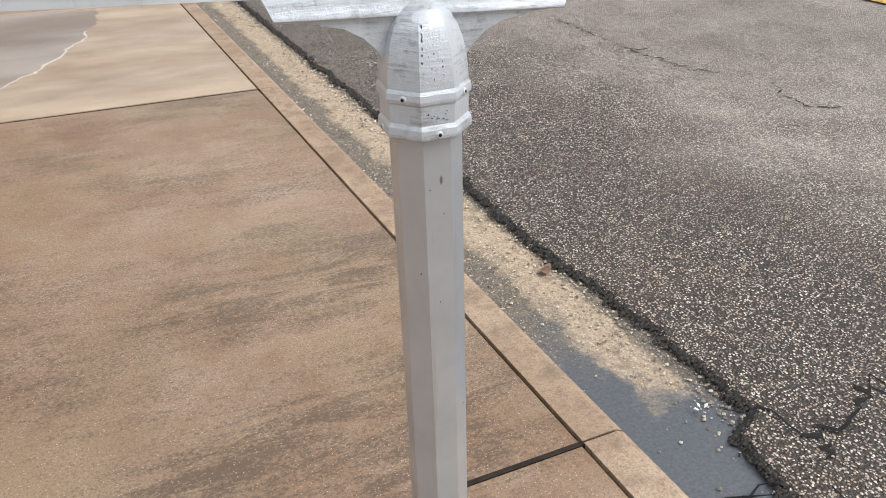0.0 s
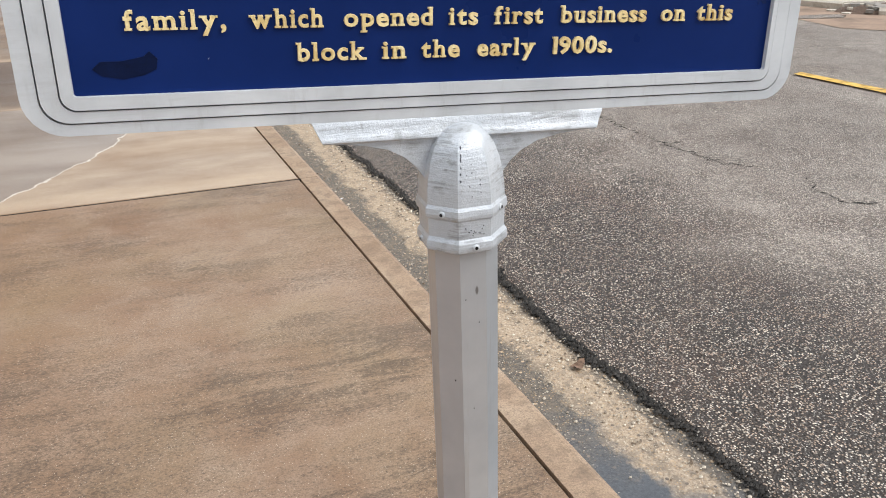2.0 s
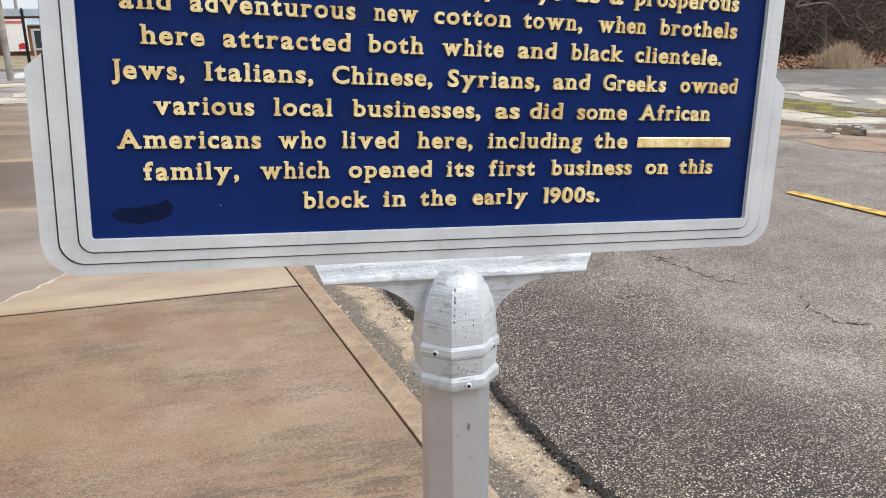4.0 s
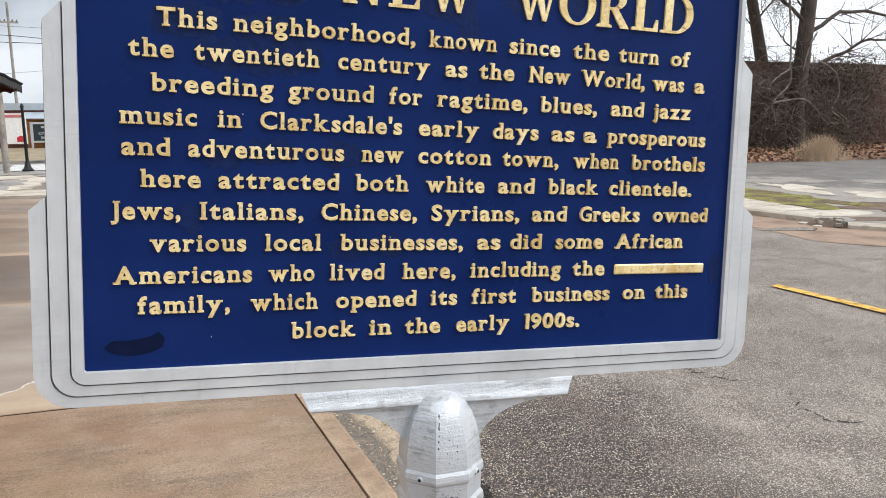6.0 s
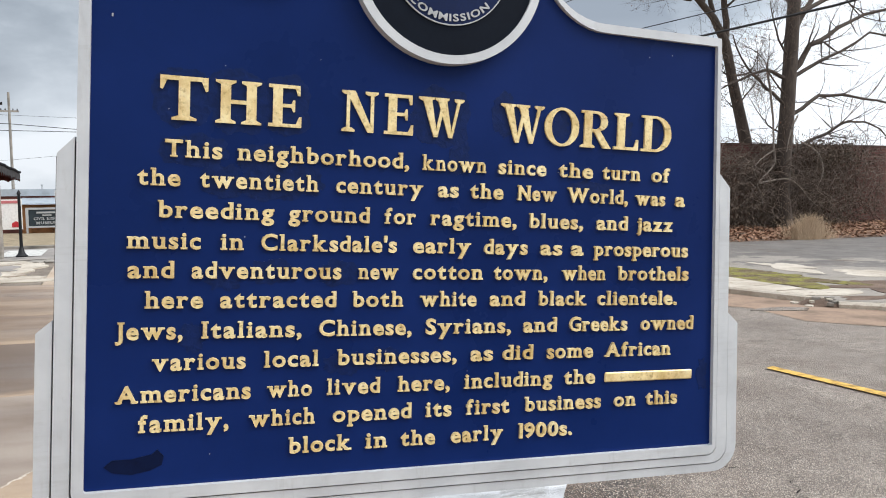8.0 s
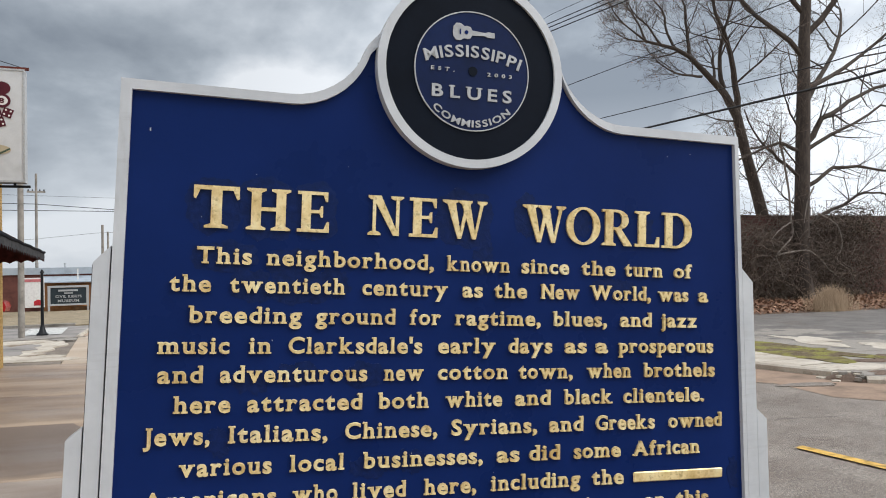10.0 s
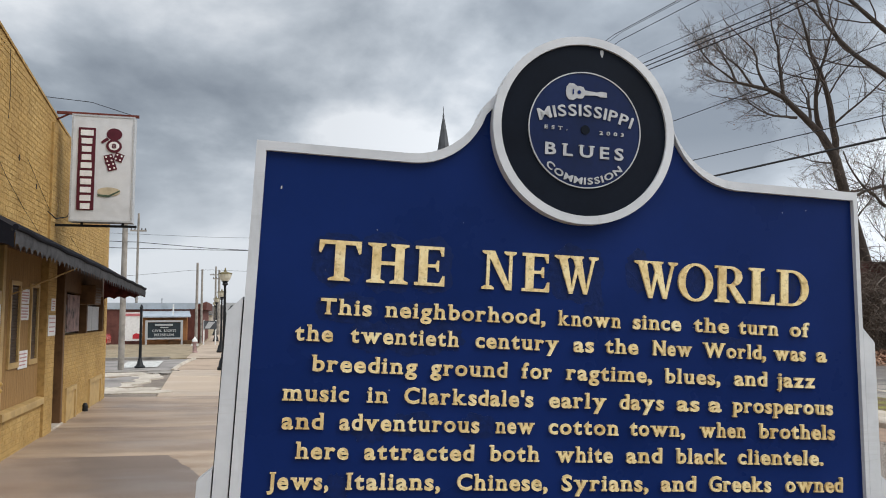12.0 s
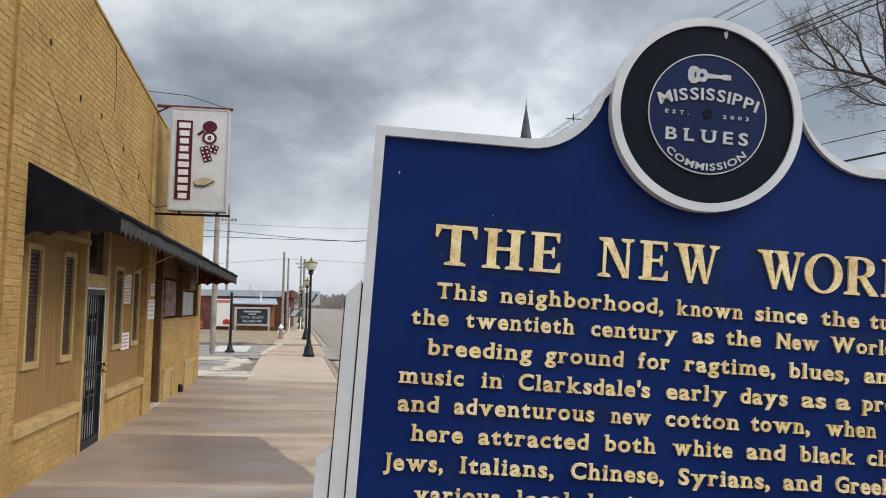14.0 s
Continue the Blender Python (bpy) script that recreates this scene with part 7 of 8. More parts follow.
def tree(name, trunk, radii, limbs, seed, label, boughs=()):
    rn = random.Random(seed)
    t = thing(name, label, "tree", "bare trees behind the lot")
    twigs = Geo()
    tg = Geo().tube(trunk, radii, 10)
    part("trunk", tg, BARK, t, "", True)
    for (x, y, z), (dx, dy, dz), r, ln, dep in limbs:
        wood = Geo()
        grow(wood, Vector((x, y, z)), Vector((dx, dy, dz)), r, ln, dep, rn, twigs)
        part("limb", wood, BARK, t, "", True)
    for r, way in boughs:
        # a long bent bough that bears small side branches
        wood, way = Geo(), [Vector(q) for q in way]
        fine_way = [a.lerp(b, u) + Vector((rn.gauss(0, 0.03), rn.gauss(0, 0.05), rn.gauss(0, 0.04))) for a, b in zip(way, way[1:]) for u in (0, 0.33, 0.67)] + [way[-1]]
        taper = [r * (1 - 0.72 * i / (len(fine_way) - 1)) for i in range(len(fine_way))]
        wood.tube(fine_way, taper, 7)
        for i in range(2, len(fine_way)):
            d = (fine_way[i] - fine_way[i - 1]).normalized()
            for _ in range(2):
                side_dir = d.cross(Vector((rn.gauss(0, 1), rn.gauss(0, 1), rn.gauss(0, 1)))).normalized()
                grow(wood, fine_way[i], d * 0.5 + side_dir, taper[i] * rn.uniform(0.25, 0.45), rn.uniform(0.7, 1.5), 2, rn, twigs)
        part("limb", wood, BARK, t, "", True)
    tagged(part("crown", twigs, TWIG, t), kind="stuff")
    buds = Geo()
    for i in range(0, len(twigs.v), 700):
        x, y, z = twigs.v[i]
        s = rn.uniform(0.02, 0.045)
        buds.add([(x - s, y, z), (x, y - s, z - s), (x + s, y, z), (x, y + s, z + s * 0.3), (x, y, z - s * 1.6)], [(0, 1, 2), (0, 2, 3), (0, 1, 4), (1, 2, 4)])
    tagged(part("dry_seed_growth", buds, DRYLEAF, t), kind="stuff")


# the leaning tree behind the wall
tree("bare_tree", [(28.2, 27.2, -0.2), (27.6, 27.2, 2.6), (27.22, 27.2, 4.5), (26.84, 27.2, 5.8), (26.41, 27.2, 7.2), (25.92, 27.2, 9.1), (25.19, 27.2, 10.2), (24.1, 27.2, 11.1), (23.2, 27.2, 11.8), (22.4, 27.2, 12.1), (20.8, 27.2, 12.3), (19.6, 27.2, 13.0)],
     [0.36, 0.32, 0.29, 0.265, 0.24, 0.22, 0.17, 0.14, 0.115, 0.09, 0.06, 0.03],
     [((25.93, 27.2, 9.3), (0.12, 0, 1), 0.17, 3.4, 4), ((25.2, 27.2, 10.4), (-0.4, 0.1, 1), 0.12, 2.4, 4), ((23.9, 27.2, 10.9), (-1, 0, -0.15), 0.07, 1.6, 4), ((23.2, 27.2, 11.8), (-0.2, -0.2, 1), 0.09, 2.0, 4),
      ((22.4, 27.2, 12.1), (-0.5, 0.2, 1), 0.07, 1.9, 4), ((21.6, 27.2, 12.2), (-0.8, -0.2, 0.6), 0.06, 1.5, 4), ((20.8, 27.2, 12.3), (-0.9, 0.1, -0.3), 0.05, 1.2, 4), ((20.8, 27.2, 12.3), (-0.5, 0.3, 1), 0.06, 1.5, 4), ((19.6, 27.2, 13.0), (-0.8, 0.1, 0.8), 0.04, 1.0, 4), ((19.6, 27.2, 13.0), (-1, -0.2, 0), 0.035, 0.9, 4),
      ((24.6, 27.2, 10.7), (0.3, 0.2, 1), 0.08, 2.0, 4), ((26.0, 27.2, 8.9), (-1, 0, 0.05), 0.05, 1.3, 3), ((26.7, 27.2, 7.6), (1, 0, 0.2), 0.06, 1.4, 3), ((26.3, 27.2, 7.5), (-1, 0.1, 0.1), 0.04, 1.0, 4), ((27.0, 27.2, 5.8), (-1, 0.1, 0.5), 0.04, 1.0, 4), ((26.8, 27.2, 6.3), (1, 0.1, 0.5), 0.05, 1.2, 4), ((22.6, 27.2, 12.0), (-0.8, 0, -0.4), 0.05, 1.2, 4)],
     5, "bare leaning tree with fine twigs behind the brick wall")
# the tall tree at the wall
tree("bare_tree", [(27.6, 25.1, -0.1), (27.35, 25.1, 2.0), (27.62, 25.1, 5.5), (27.86, 25.1, 9.0), (28.0, 25.0, 12.5), (28.3, 24.9, 16.0), (28.5, 24.8, 19.5), (28.6, 24.8, 22.5)],
     [0.44, 0.36, 0.33, 0.31, 0.25, 0.20, 0.14, 0.06],
     [((27.75, 25.1, 9.0), (1, -0.1, 0.9), 0.14, 6.0, 4), ((27.8, 25.1, 10.0), (1, 0.2, 0.45), 0.12, 6.0, 4),
      ((27.9, 25.0, 11.5), (-1, 0, 0.9), 0.13, 5.0, 4), ((28.0, 25.0, 12.5), (0.9, -0.3, 1.0), 0.15, 6.0, 4), ((28.1, 25.0, 13.5), (-0.9, 0.2, 0.8), 0.12, 5.0, 4), ((28.2, 24.9, 15.0), (0.7, 0.2, 0.9), 0.12, 5.0, 4),
      ((28.3, 24.9, 16.0), (-0.7, -0.2, 0.9), 0.12, 4.5, 4), ((28.4, 24.8, 18.0), (0.6, 0, 0.9), 0.09, 4.0, 4), ((28.5, 24.8, 19.0), (-0.5, 0.2, 0.9), 0.08, 3.5, 3), ((28.2, 24.9, 14.6), (1, 0, 0.5), 0.11, 6.0, 4),
      ((27.5, 25.1, 4.6), (-1, 0.1, 0.4), 0.05, 1.5, 4), ((27.6, 25.1, 6.4), (-0.9, 0.1, 0.6), 0.05, 1.6, 4), ((27.7, 25.1, 8.2), (-1, -0.2, 0.5), 0.06, 1.8, 4),],
     8, "tall straight bare tree rising in front of the brick wall",
     ((0.10, ((27.9, 25.1, 5.5), (29.5, 25.0, 6.5), (31.7, 24.9, 6.45), (33.8, 24.8, 6.2), (36.0, 24.8, 5.6))),
      (0.09, ((28.0, 25.1, 3.9), (29.9, 24.9, 4.7), (31.2, 24.8, 5.35), (32.6, 24.8, 5.2), (34.6, 24.8, 4.4))),
      (0.15, ((28.0, 25.1, 7.6), (28.9, 25.0, 8.65), (30.5, 24.9, 9.6), (33.0, 24.8, 10.6), (36.0, 24.8, 11.2))),
      (0.10, ((28.0, 25.1, 7.3), (30.0, 24.9, 8.25), (32.6, 24.9, 9.5), (35.0, 24.9, 9.4))),
      (0.10, ((27.6, 25.1, 7.2), (26.2, 25.0, 7.5), (24.7, 25.0, 7.0), (23.2, 25.0, 6.3))),
      (0.09, ((27.5, 25.1, 5.9), (26.2, 25.0, 6.75), (25.1, 25.0, 7.55), (24.3, 25.0, 8.9)))))
rn = random.Random(21)
vines = thing("vine_thicket", "tangled grey-brown vines over the brick wall", "vines", kind="stuff")
thick, thin = Geo(), Geo()
for k in range(1500):
    x = rn.gauss(28.0, 2.0) if k % 4 else rn.uniform(22, 36)
    y = 25.9 - abs(rn.gauss(0, 0.45))
    z = rn.uniform(0.4, 3.4)
    d = Vector((rn.gauss(0, 0.6), rn.gauss(0, 0.15), rn.uniform(0.2, 1.0))).normalized()
    pts = [(x, y, z)]
    L_ = rn.uniform(0.25, 0.5)
    for i in range(rn.randint(5, 9)):
        d = (d + Vector((rn.gauss(0, 0.35), rn.gauss(0, 0.12), rn.gauss(-0.22, 0.25)))).normalized()
        q = Vector(pts[-1]) + d * L_
        pts.append((q.x, min(q.y, 25.92), min(max(q.z, 0.25), 5.0)))
    r0 = rn.uniform(0.008, 0.022)
    (thick if r0 > 0.014 else thin).tube(pts, [r0 * (1 - 0.6 * i / len(pts)) for i in range(len(pts))], 3)
# arching canes that droop from the trunk and the wall's top
for k in range(85):
    x, z = rn.gauss(27.8, 2.2), rn.uniform(1.6, 4.6)
    y, side_ = 25.6 - abs(rn.gauss(0, 0.5)), rn.choice((-1, 1))
    reach, drop = rn.uniform(0.5, 1.9), rn.uniform(0.8, 2.8)
    pts = []
    for i in range(9):
        u = i / 8
        pts.append((x + side_ * reach * math.sin(u * 1.5), y + rn.gauss(0, 0.03), max(0.3, z + 0.45 * math.sin(u * 3.1) - drop * u * u)))
    r0 = rn.uniform(0.009, 0.021)
    thick.tube(pts, [r0 * (1 - 0.08 * i) for i in range(9)], 4)
tagged(part("stems", thick, VINE, vines), kind="stuff")
tagged(part("tendrils", thin, TWIG, vines), kind="stuff")
leafy = Geo()
for k in range(8500):
    x = rn.gauss(28.2, 2.6) if k % 3 else rn.gauss(30.9, 1.1)
    y, z = 25.7 - abs(rn.gauss(0, 0.5)), (abs(rn.gauss(0, 1.25)) + 0.35 if k % 3 else rn.gauss(3.75, 0.4))
    s = rn.uniform(0.03, 0.075)
    a, b = rn.uniform(0, 6.28), rn.uniform(-0.6, 0.6)
    u, v = Vector((math.cos(a), math.sin(a) * 0.5, b)) * s, Vector((-math.sin(a) * 0.4, math.cos(a) * 0.3, 1)) * s
    c = Vector((x, y, z))
    leafy.add([c - u, c + v * 0.5, c + u, c - v], [(0, 1, 2, 3)])
tagged(part("leaves", leafy, leaf_mat("dark_vine_leaves", (0.042, 0.030, 0.020), (0.10, 0.068, 0.045)), vines), kind="stuff")
def bent(pts, n=5):
    """A smooth curve through a few points, with a small wander."""
    out_p = []
    for i in range(len(pts) - 1):
        p0, p1, p2, p3 = pts[max(i - 1, 0)], pts[i], pts[i + 1], pts[min(i + 2, len(pts) - 1)]
        for k in range(n):
            t = k / n
            q = 0.5 * (2 * p1 + (p2 - p0) * t + (2 * p0 - 5 * p1 + 4 * p2 - p3) * t * t + (3 * p1 - p0 - 3 * p2 + p3) * t ** 3)
            out_p.append(q + Vector((rn.gauss(0, 0.012), 0, rn.gauss(0, 0.012))))
    return out_p + [pts[-1]]


DEADWOOD = bark_mat("pale_dead_wood", (0.13, 0.105, 0.09), (0.30, 0.255, 0.22))
branch = thing("fallen_branch", "pale dead branches leaning against the wall", "branch")
for r, pts in ((0.085, ((26.2, 24.9, 7.4), (26.5, 24.9, 5.4), (26.75, 24.9, 4.0), (26.8, 24.9, 3.35), (26.2, 24.8, 2.85), (25.65, 24.8, 2.4), (25.8, 24.8, 1.9), (25.9, 24.8, 1.4))),
               (0.075, ((27.7, 24.6, 5.55), (27.3, 24.6, 4.9), (27.15, 24.6, 3.85))), (0.07, ((28.1, 24.6, 4.3), (29.0, 24.6, 3.7), (29.4, 24.6, 2.95), (28.95, 24.6, 2.1), (29.7, 24.6, 1.65), (30.1, 24.6, 1.0))),
               (0.06, ((25.65, 24.7, 2.4), (27.1, 24.6, 2.55), (28.05, 24.6, 2.2), (28.45, 24.6, 1.65), (29.1, 24.6, 1.35))), (0.05, ((26.5, 24.7, 3.9), (25.75, 24.7, 3.55), (25.3, 24.7, 3.1), (25.5, 24.7, 2.65)))):
    way = bent([Vector((x + rn.gauss(0, 0.05), y, z + rn.gauss(0, 0.05))) for (x, y, z) in pts])
    part("limb", Geo().tube(way, [0.62 * r * (1 - 0.7 * i / len(way)) for i in range(len(way))], 6), DEADWOOD, branch, "", True)
litter = Geo()
for k in range(10000):
    x = rn.uniform(18, 42)
    y0 = lot_end(x)
    y = y0 - 0.1 + (26.0 - y0) * rn.random() ** 0.8
    z = 0.06 + 0.42 * max(0.0, (y - y0) / (26.2 - y0)) ** 1.2 + rn.uniform(0.0, 0.09)
    s, a = rn.uniform(0.05, 0.11), rn.uniform(0, 6.28)
    t1, t2 = rn.uniform(-0.7, 0.7), rn.uniform(-0.7, 0.7)
    u, v = Vector((math.cos(a), math.sin(a), t1)) * s, Vector((-math.sin(a), math.cos(a), t2)) * s * 0.6
    c = Vector((x, y, z))
    litter.add([c - u, c + v, c + u, c - v], [(0, 1, 2, 3)])
lone("leaf_litter", litter, DRYLEAF, "carpet of dry brown fallen leaves on the bank", "leaves", kind="stuff")
tuft = Geo()
for k in range(2600):
    a, r = rn.uniform(0, 6.28), abs(rn.gauss(0, 0.36))
    x, y = 25.35 + 1.45 * r * math.cos(a), 21.75 + 0.8 * r * math.sin(a)
    h = rn.uniform(0.35, 1.2) * max(0.35, 1 - 0.45 * r)
    lx, ly = rn.gauss(0, 0.32) + 0.35 * r * math.cos(a), rn.gauss(0, 0.16)
    tuft.add([(x - 0.007, y, 0.05), (x + 0.007, y, 0.05), (x + lx * 0.5 + 0.005, y + ly * 0.5, 0.05 + h * 0.65), (x + lx * 0.5 - 0.005, y + ly * 0.5, 0.05 + h * 0.65), (x + lx, y + ly, 0.05 + h)], [(0, 1, 2, 3), (3, 2, 4)])
lone("grass_tuft", tuft, DRYGRASS, "clump of tall dry straw-coloured grass by the lot", "grass", kind="stuff")

# far woods and roofs down the street
woods = Geo()
for k in range(26000):
    f_ = rn.random()
    x, y = (rn.uniform(7, 60), rn.uniform(224, 240)) if k % 3 == 0 else (rn.uniform(-220, 260), rn.uniform(380, 430))
    top = (3.6 if k % 3 == 0 else 6.0) + 2.6 * noise.noise((x * 0.08, y * 0.02, 0))
    z = rn.random() ** 0.8 * top
    s = rn.uniform(0.2, 0.5) * (1 if k % 3 == 0 else 1.8)
    a = rn.uniform(0, 3.14)
    woods.add([(x - s, y, z), (x + s * 0.2, y, z - s), (x + s, y, z + s * 0.4), (x + s * 0.3 * math.cos(a), y, z + s * 1.6)], [(0, 1, 2, 3)])
lone("far_woods", woods, TREELINE, "hazy grey-brown bare woods on the horizon", "woods", kind="stuff")
for x, y, w_, d_, h, mat in ((-14, 150, 9, 8, 2.2, PALECON),):
    b = thing("far_building", "small low building far down the street", "building", "far buildings")
    part("wall", Geo().box(x, x + w_, y, y + d_, 0, h), mat, b)
    part("roof", Geo().prism([(x - 0.3, h), (x + w_ + 0.3, h), (x + w_ / 2, h + 1.4)], y - 0.3, y + d_ + 0.3), SLATE, b)
    for k in range(3):
        part("window", Geo().box(x + w_ * (0.15 + 0.27 * k), x + w_ * (0.3 + 0.27 * k), y - 0.05, y, h * 0.3, h * 0.7), GLASSDARK, b)


# ---- litter on the ground ----
rn = random.Random(31)


def bent_leaf(x, y, z, s, mat, label, name="fallen_leaf", turn=0.0):
    pts = []
    for i in range(12):
        a = 2 * math.pi * i / 12
        r = s * (1 + 0.25 * math.cos(3 * a))
        pts.append((r * math.cos(a), 0.6 * r * math.sin(a), 0.006 + 0.35 * s * math.cos(a) ** 2 + 0.1 * s * math.sin(2 * a)))
    g = Geo().add(pts + [(0, 0, 0.003)], [(i, (i + 1) % 12, 12) for i in range(12)])
    ob = tagged(part(name, g, mat), label, "leaf", "litter in the gutter")
    ob.matrix_basis = pose(x, y, z, 0, 0, turn)
    return ob


LEAFBROWN = simple("brown_leaf", (0.20, 0.125, 0.085), 0.8, 0, 0.3, 60, 0.3)
bent_leaf(1.08, 1.33, -0.138, 0.042, LEAFBROWN, "dry brown leaf lying in the gutter", turn=30)
bent_leaf(0.62, 4.55, -0.138, 0.05, LEAFBROWN, "dry brown leaf lying in the gutter", turn=100)
bent_leaf(0.66, 3.9, -0.138, 0.02, PAPER, "small white scrap in the gutter", "paper_scrap")
flower = thing("fallen_blossom", "small white blossom lying on the damp gutter", "flower", m=pose(1.10, 0.32, -0.138))
for i, (a, s) in enumerate(((0.3, 0.019), (1.7, 0.016), (2.9, 0.022), (4.3, 0.017))):
    g = Geo().add([(0, 0, 0.004), (s * 0.6, -s * 0.35, 0.012), (s * 1.15, 0, 0.016), (s * 0.6, s * 0.35, 0.012)], [(0, 1, 2, 3)])
    part("petal", g, WHITE, flower).matrix_basis = pose(0.010 * math.cos(a), 0.010 * math.sin(a), 0, 0, 0, math.degrees(a))
twig = thing("twig", "dark thin twig lying in the wet gutter", "twig")
for pts in (((0.90, -0.01, -0.137), (0.98, -0.045, -0.13), (1.06, -0.07, -0.136)), ((0.97, -0.04, -0.131), (1.02, -0.02, -0.128), (1.06, -0.025, -0.13)), ((0.95, -0.03, -0.132), (1.0, -0.075, -0.13))):
    part("stem", Geo().tube(pts, [0.004, 0.003, 0.0015][: len(pts)], 5), BLACKMETAL, twig)
grit = Geo()
for k in range(4200):
    y = -1.0 + 9.0 * rn.random() ** 1.3
    d = rn.choice((rn.uniform(0.17, 0.62), rn.gauss(0.6, 0.05), rn.gauss(0.62, 0.04)))
    if d < 0.165 or (y < 0.95 and d < 0.45 and rn.random() < 0.8):
        continue
    s = 0.002 + 0.0075 * rn.random() ** 2.2 * (1.4 if y > 3 else 1)
    x, z = kx(y) + d, -0.150 + 0.012 * (d - 0.16) + s * 0.4 + 0.003
    grit.add([(x - s, y, z), (x, y - s, z), (x + s, y, z), (x, y + s, z), (x, y, z + s * 0.8)], [(0, 1, 4), (1, 2, 4), (2, 3, 4), (3, 0, 4)])
lone("gutter_grit", grit, leaf_mat("pale_grit", (0.14, 0.095, 0.06), (0.66, 0.58, 0.47)), "loose pale grit strewn along the gutter", "gravel", kind="stuff")
pave = Geo()
for k in range(2600):
    y = -0.9 + 5.5 * rn.random() ** 1.4
    x = kx(y) - 0.01 - 2.2 * rn.random() ** 1.6
    s = rn.uniform(0.0008, 0.0024)
    z = sw_z(x, y)
    pave.add([(x - s, y, z), (x, y - s, z), (x + s, y, z), (x, y + s, z), (x, y, z + s)], [(0, 1, 4), (1, 2, 4), (2, 3, 4), (3, 0, 4)])
lone("pavement_grit", pave, leaf_mat("sandy_grit", (0.10, 0.07, 0.045), (0.60, 0.52, 0.40)), "fine sandy grit on the pavement", "gravel", kind="stuff")
# tar crumbs along the broken edge; their black also paints the lip's shadow
crumbs = Geo()
for k in range(8500):
    y = -1.4 + 10.5 * rn.random() ** 1.2
    d = asphalt_edge(y) + rn.gauss(-0.002, 0.014)
    s = rn.uniform(0.004, 0.012) * (1 + 0.05 * y)
    x, z = kx(y) + d, -0.140 + rn.uniform(0, 0.016)
    crumbs.add([(x - s, y, z), (x, y - s * rn.uniform(0.6, 1.1), z), (x + s, y, z), (x, y + s, z), (x + rn.uniform(-s, s) * 0.4, y, z + s * rn.uniform(0.6, 1.1))], [(0, 1, 4), (1, 2, 4), (2, 3, 4), (3, 0, 4)])
lone("tar_crumbs", crumbs, leaf_mat("shadow_black_tar_crumbs", (0.010, 0.009, 0.008), (0.055, 0.047, 0.04)), "black crumbled tar along the asphalt edge, doubling as the lip's shadow band", "gravel", kind="stuff")
# stones standing proud in the coarse asphalt next to the gutter
stones = Geo()
for k in range(20000):
    y = -1.0 + 7.0 * rn.random() ** 1.3
    d = asphalt_edge(y) + 0.02 + 2.3 * rn.random() ** 1.25
    s = 0.0022 + 0.0048 * rn.random() ** 1.6
    x = kx(y) + d
    z = road_z(d) + (0.012 * noise.noise((d * 5, y * 5, 0)) + 0.009 * noise.noise((d * 17, y * 17, 4))) * (1.0 if d < 1.6 else 0.15) - 0.0005
    a = rn.uniform(0, 1.57)
    c_, s_ = math.cos(a) * s, math.sin(a) * s
    stones.add([(x - c_, y - s_, z), (x + s_, y - c_, z), (x + c_, y + s_, z), (x - s_, y + c_, z), (x + c_ * 0.2, y, z + s * 0.55)], [(0, 1, 4), (1, 2, 4), (2, 3, 4), (3, 0, 4)])
lone("road_aggregate", stones, leaf_mat("mixed_aggregate", (0.08, 0.053, 0.037), (0.60, 0.50, 0.40)), "coarse pale stones standing out of the worn asphalt", "gravel", kind="stuff")

# ---- bricks of the shop front ----
rn = random.Random(41)
BW, BH, COURSE = 0.205, 0.064, 0.0755


def brick_geo(w=BW, h=BH, t=0.0055):
    c = 0.004
    return Geo().add([(0, -w / 2, -h / 2), (0, w / 2, -h / 2), (0, w / 2, h / 2), (0, -w / 2, h / 2), (t, -w / 2 + c, -h / 2 + c), (t, w / 2 - c, -h / 2 + c), (t, w / 2 - c, h / 2 - c), (t, -w / 2 + c, h / 2 - c)],
                     [(4, 5, 6, 7), (0, 1, 5, 4), (1, 2, 6, 5), (2, 3, 7, 6), (3, 0, 4, 7)])


single = brick_geo()
proto = None
joined = Geo()
count = 0


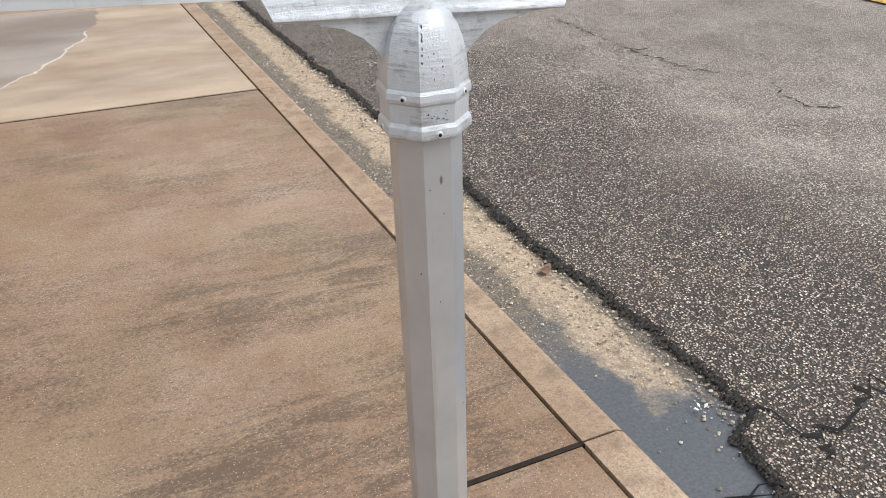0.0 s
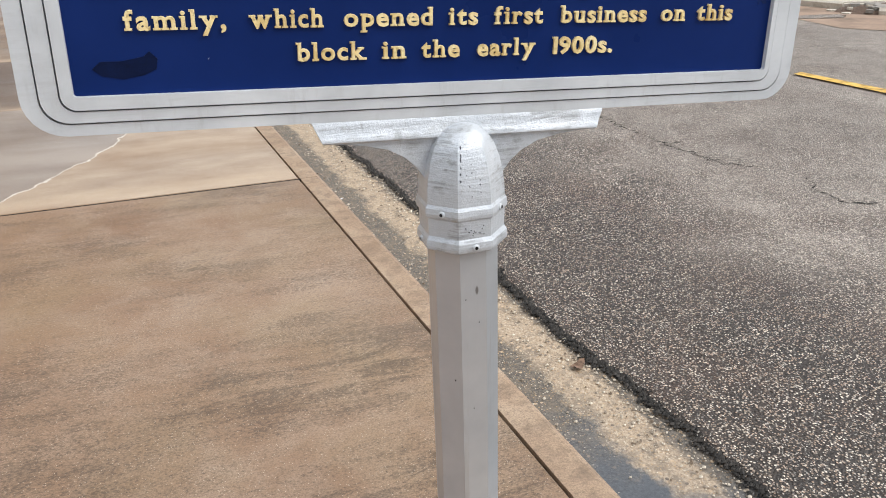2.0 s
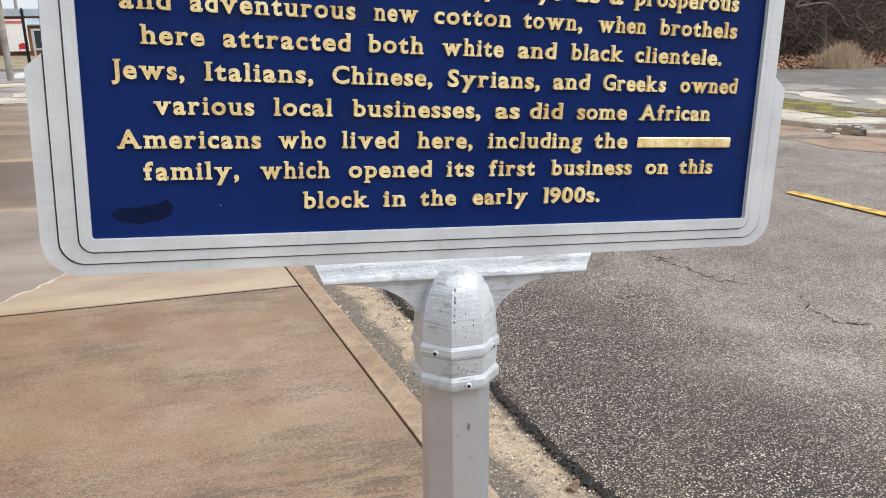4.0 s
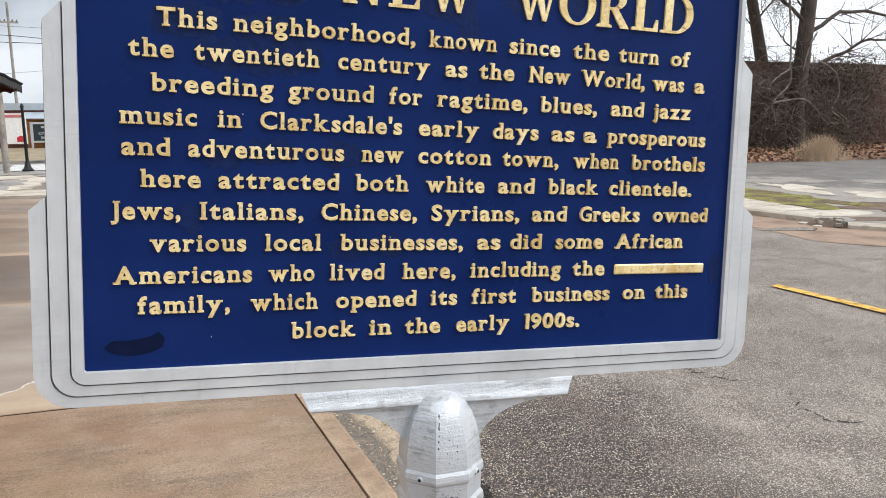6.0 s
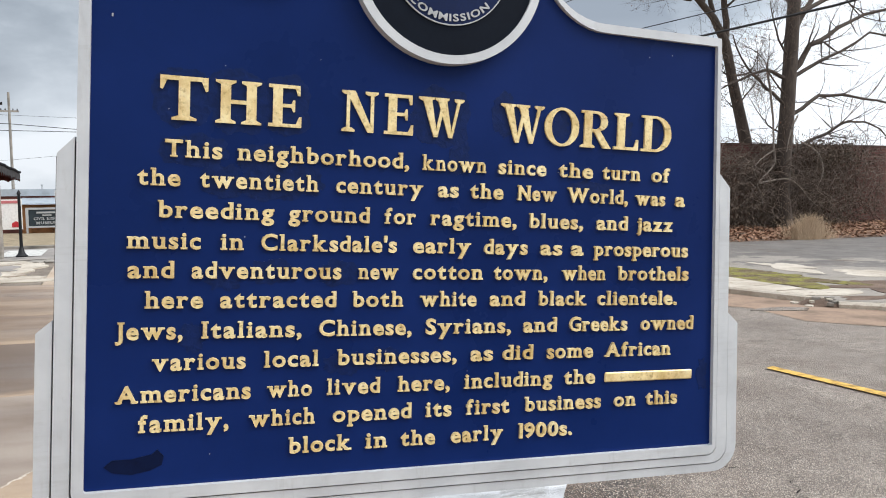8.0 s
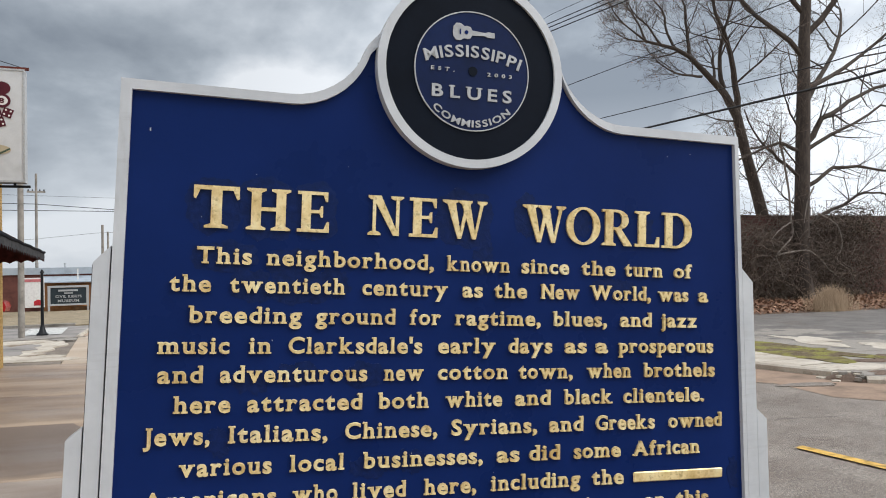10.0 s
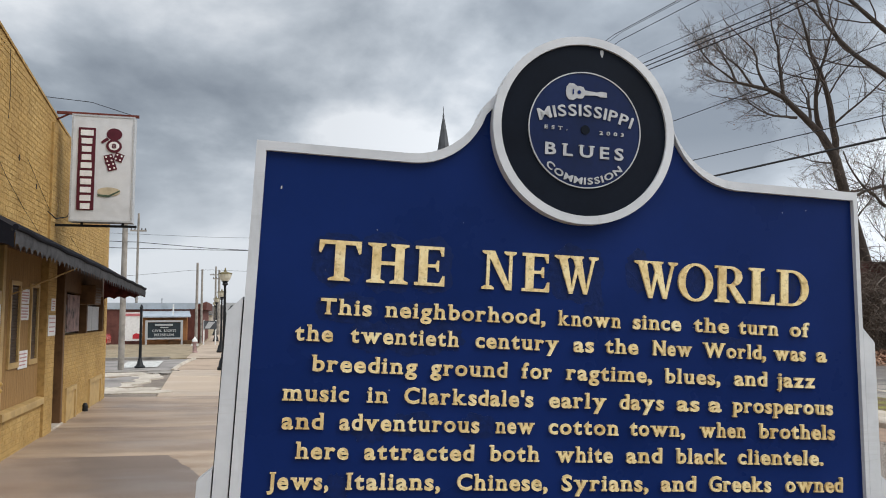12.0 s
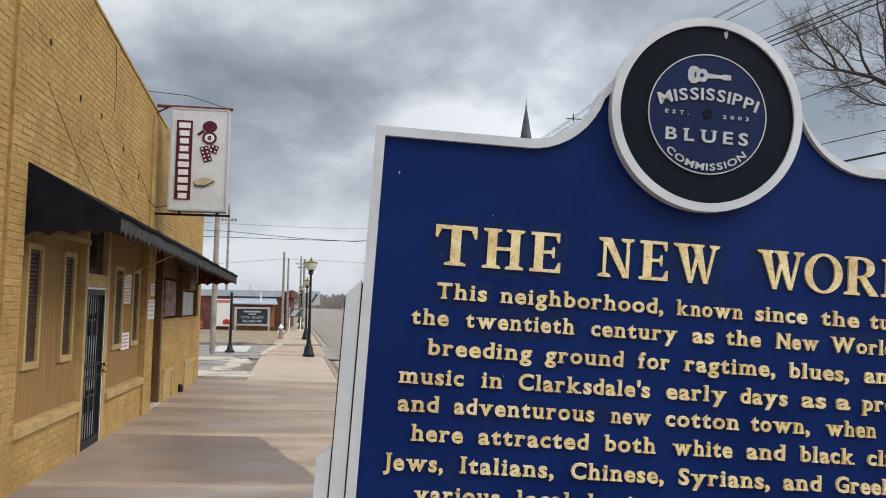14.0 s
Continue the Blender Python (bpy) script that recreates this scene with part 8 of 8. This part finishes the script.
def lay(x, y0, y1, z0, z1_of, near=None):
    """Courses of painted brick on a wall face; those in the stretch near are objects of their own."""
    global proto, count
    k = 0
    z = z0 + COURSE / 2
    while z < max(z1_of(y0), z1_of(y1)):
        y = y0 + (BW / 2 if k % 2 else 0.0)
        first = True
        while y < y1 - 0.03:
            w = BW
            if first and k % 2:
                y, w = y0, BW / 2
            first = False
            w = min(w, y1 - y - 0.005)
            yc = y + w / 2
            if w > 0.04 and z + BH / 2 < z1_of(yc):
                off = rn.gauss(0, 0.0016)
                if near and near(yc, z) and abs(w - BW) < 0.001 and count < 300:
                    count += 1
                    if proto is None:
                        ob = part("brick", single, YBRICK, shop)
                        proto = ob.data
                        ob.matrix_basis = pose(x - 0.006 + off, yc, z, rn.gauss(0, 0.25), 0, 0)
                    else:
                        shared("brick", proto, shop, pose(x - 0.006 + off, yc, z, rn.gauss(0, 0.25), 0, 0))
                else:
                    t, h = -0.0005 + off, BH / 2
                    ww = w / 2 - 0.002
                    c = 0.004
                    joined.add([(x - 0.006, yc - ww, z - h), (x - 0.006, yc + ww, z - h), (x - 0.006, yc + ww, z + h), (x - 0.006, yc - ww, z + h),
                                (x + t, yc - ww + c, z - h + c), (x + t, yc + ww - c, z - h + c), (x + t, yc + ww - c, z + h - c), (x + t, yc - ww + c, z + h - c)],
                               [(4, 5, 6, 7), (0, 1, 5, 4), (1, 2, 6, 5), (2, 3, 7, 6), (3, 0, 4, 7)])
            y += (w if w < BW else BW) + 0.010
        z += COURSE
        k += 1


lay(XB, 6.90, 9.0, 0.05, lambda y: 0.65, lambda y, z: True)
lay(XB, 5.0, 18.69, 3.08, lambda y: parapet(y) - 0.005, lambda y, z: 6.3 < y < 8.2 and 3.5 < z < 4.4)
lay(XB, 5.0, 6.86, 0.02, lambda y: 3.06)
lay(XB, 10.17, 12.44, 0.05, lambda y: 0.64)
lay(XB + 0.040, 12.46, 13.06, 0.05, lambda y: 2.98)
part("pilaster_core", Geo().box(XB - 0.01, XB + 0.034, 12.45, 13.98, 3.06, parapet(13.98) - 0.01), YMORTAR, shop)
lay(XB + 0.040, 12.46, 13.97, 3.08, lambda y: parapet(13.98) - 0.03)
lay(XB, 14.06, 18.68, 0.05, lambda y: 1.68 if y < 18.33 else 3.05)
# the raised pier beside the awning
part("pier_core", Geo().box(XB - 0.01, XB + 0.034, 6.44, 6.87, 0.0, parapet(6.6) - 0.01), YMORTAR, shop)
lay(XB + 0.040, 6.45, 6.86, 0.03, lambda y: parapet(y) - 0.03)
tagged(part("brickwork", joined, YBRICK_J, shop, "yellow-painted brickwork"), kind="stuff")
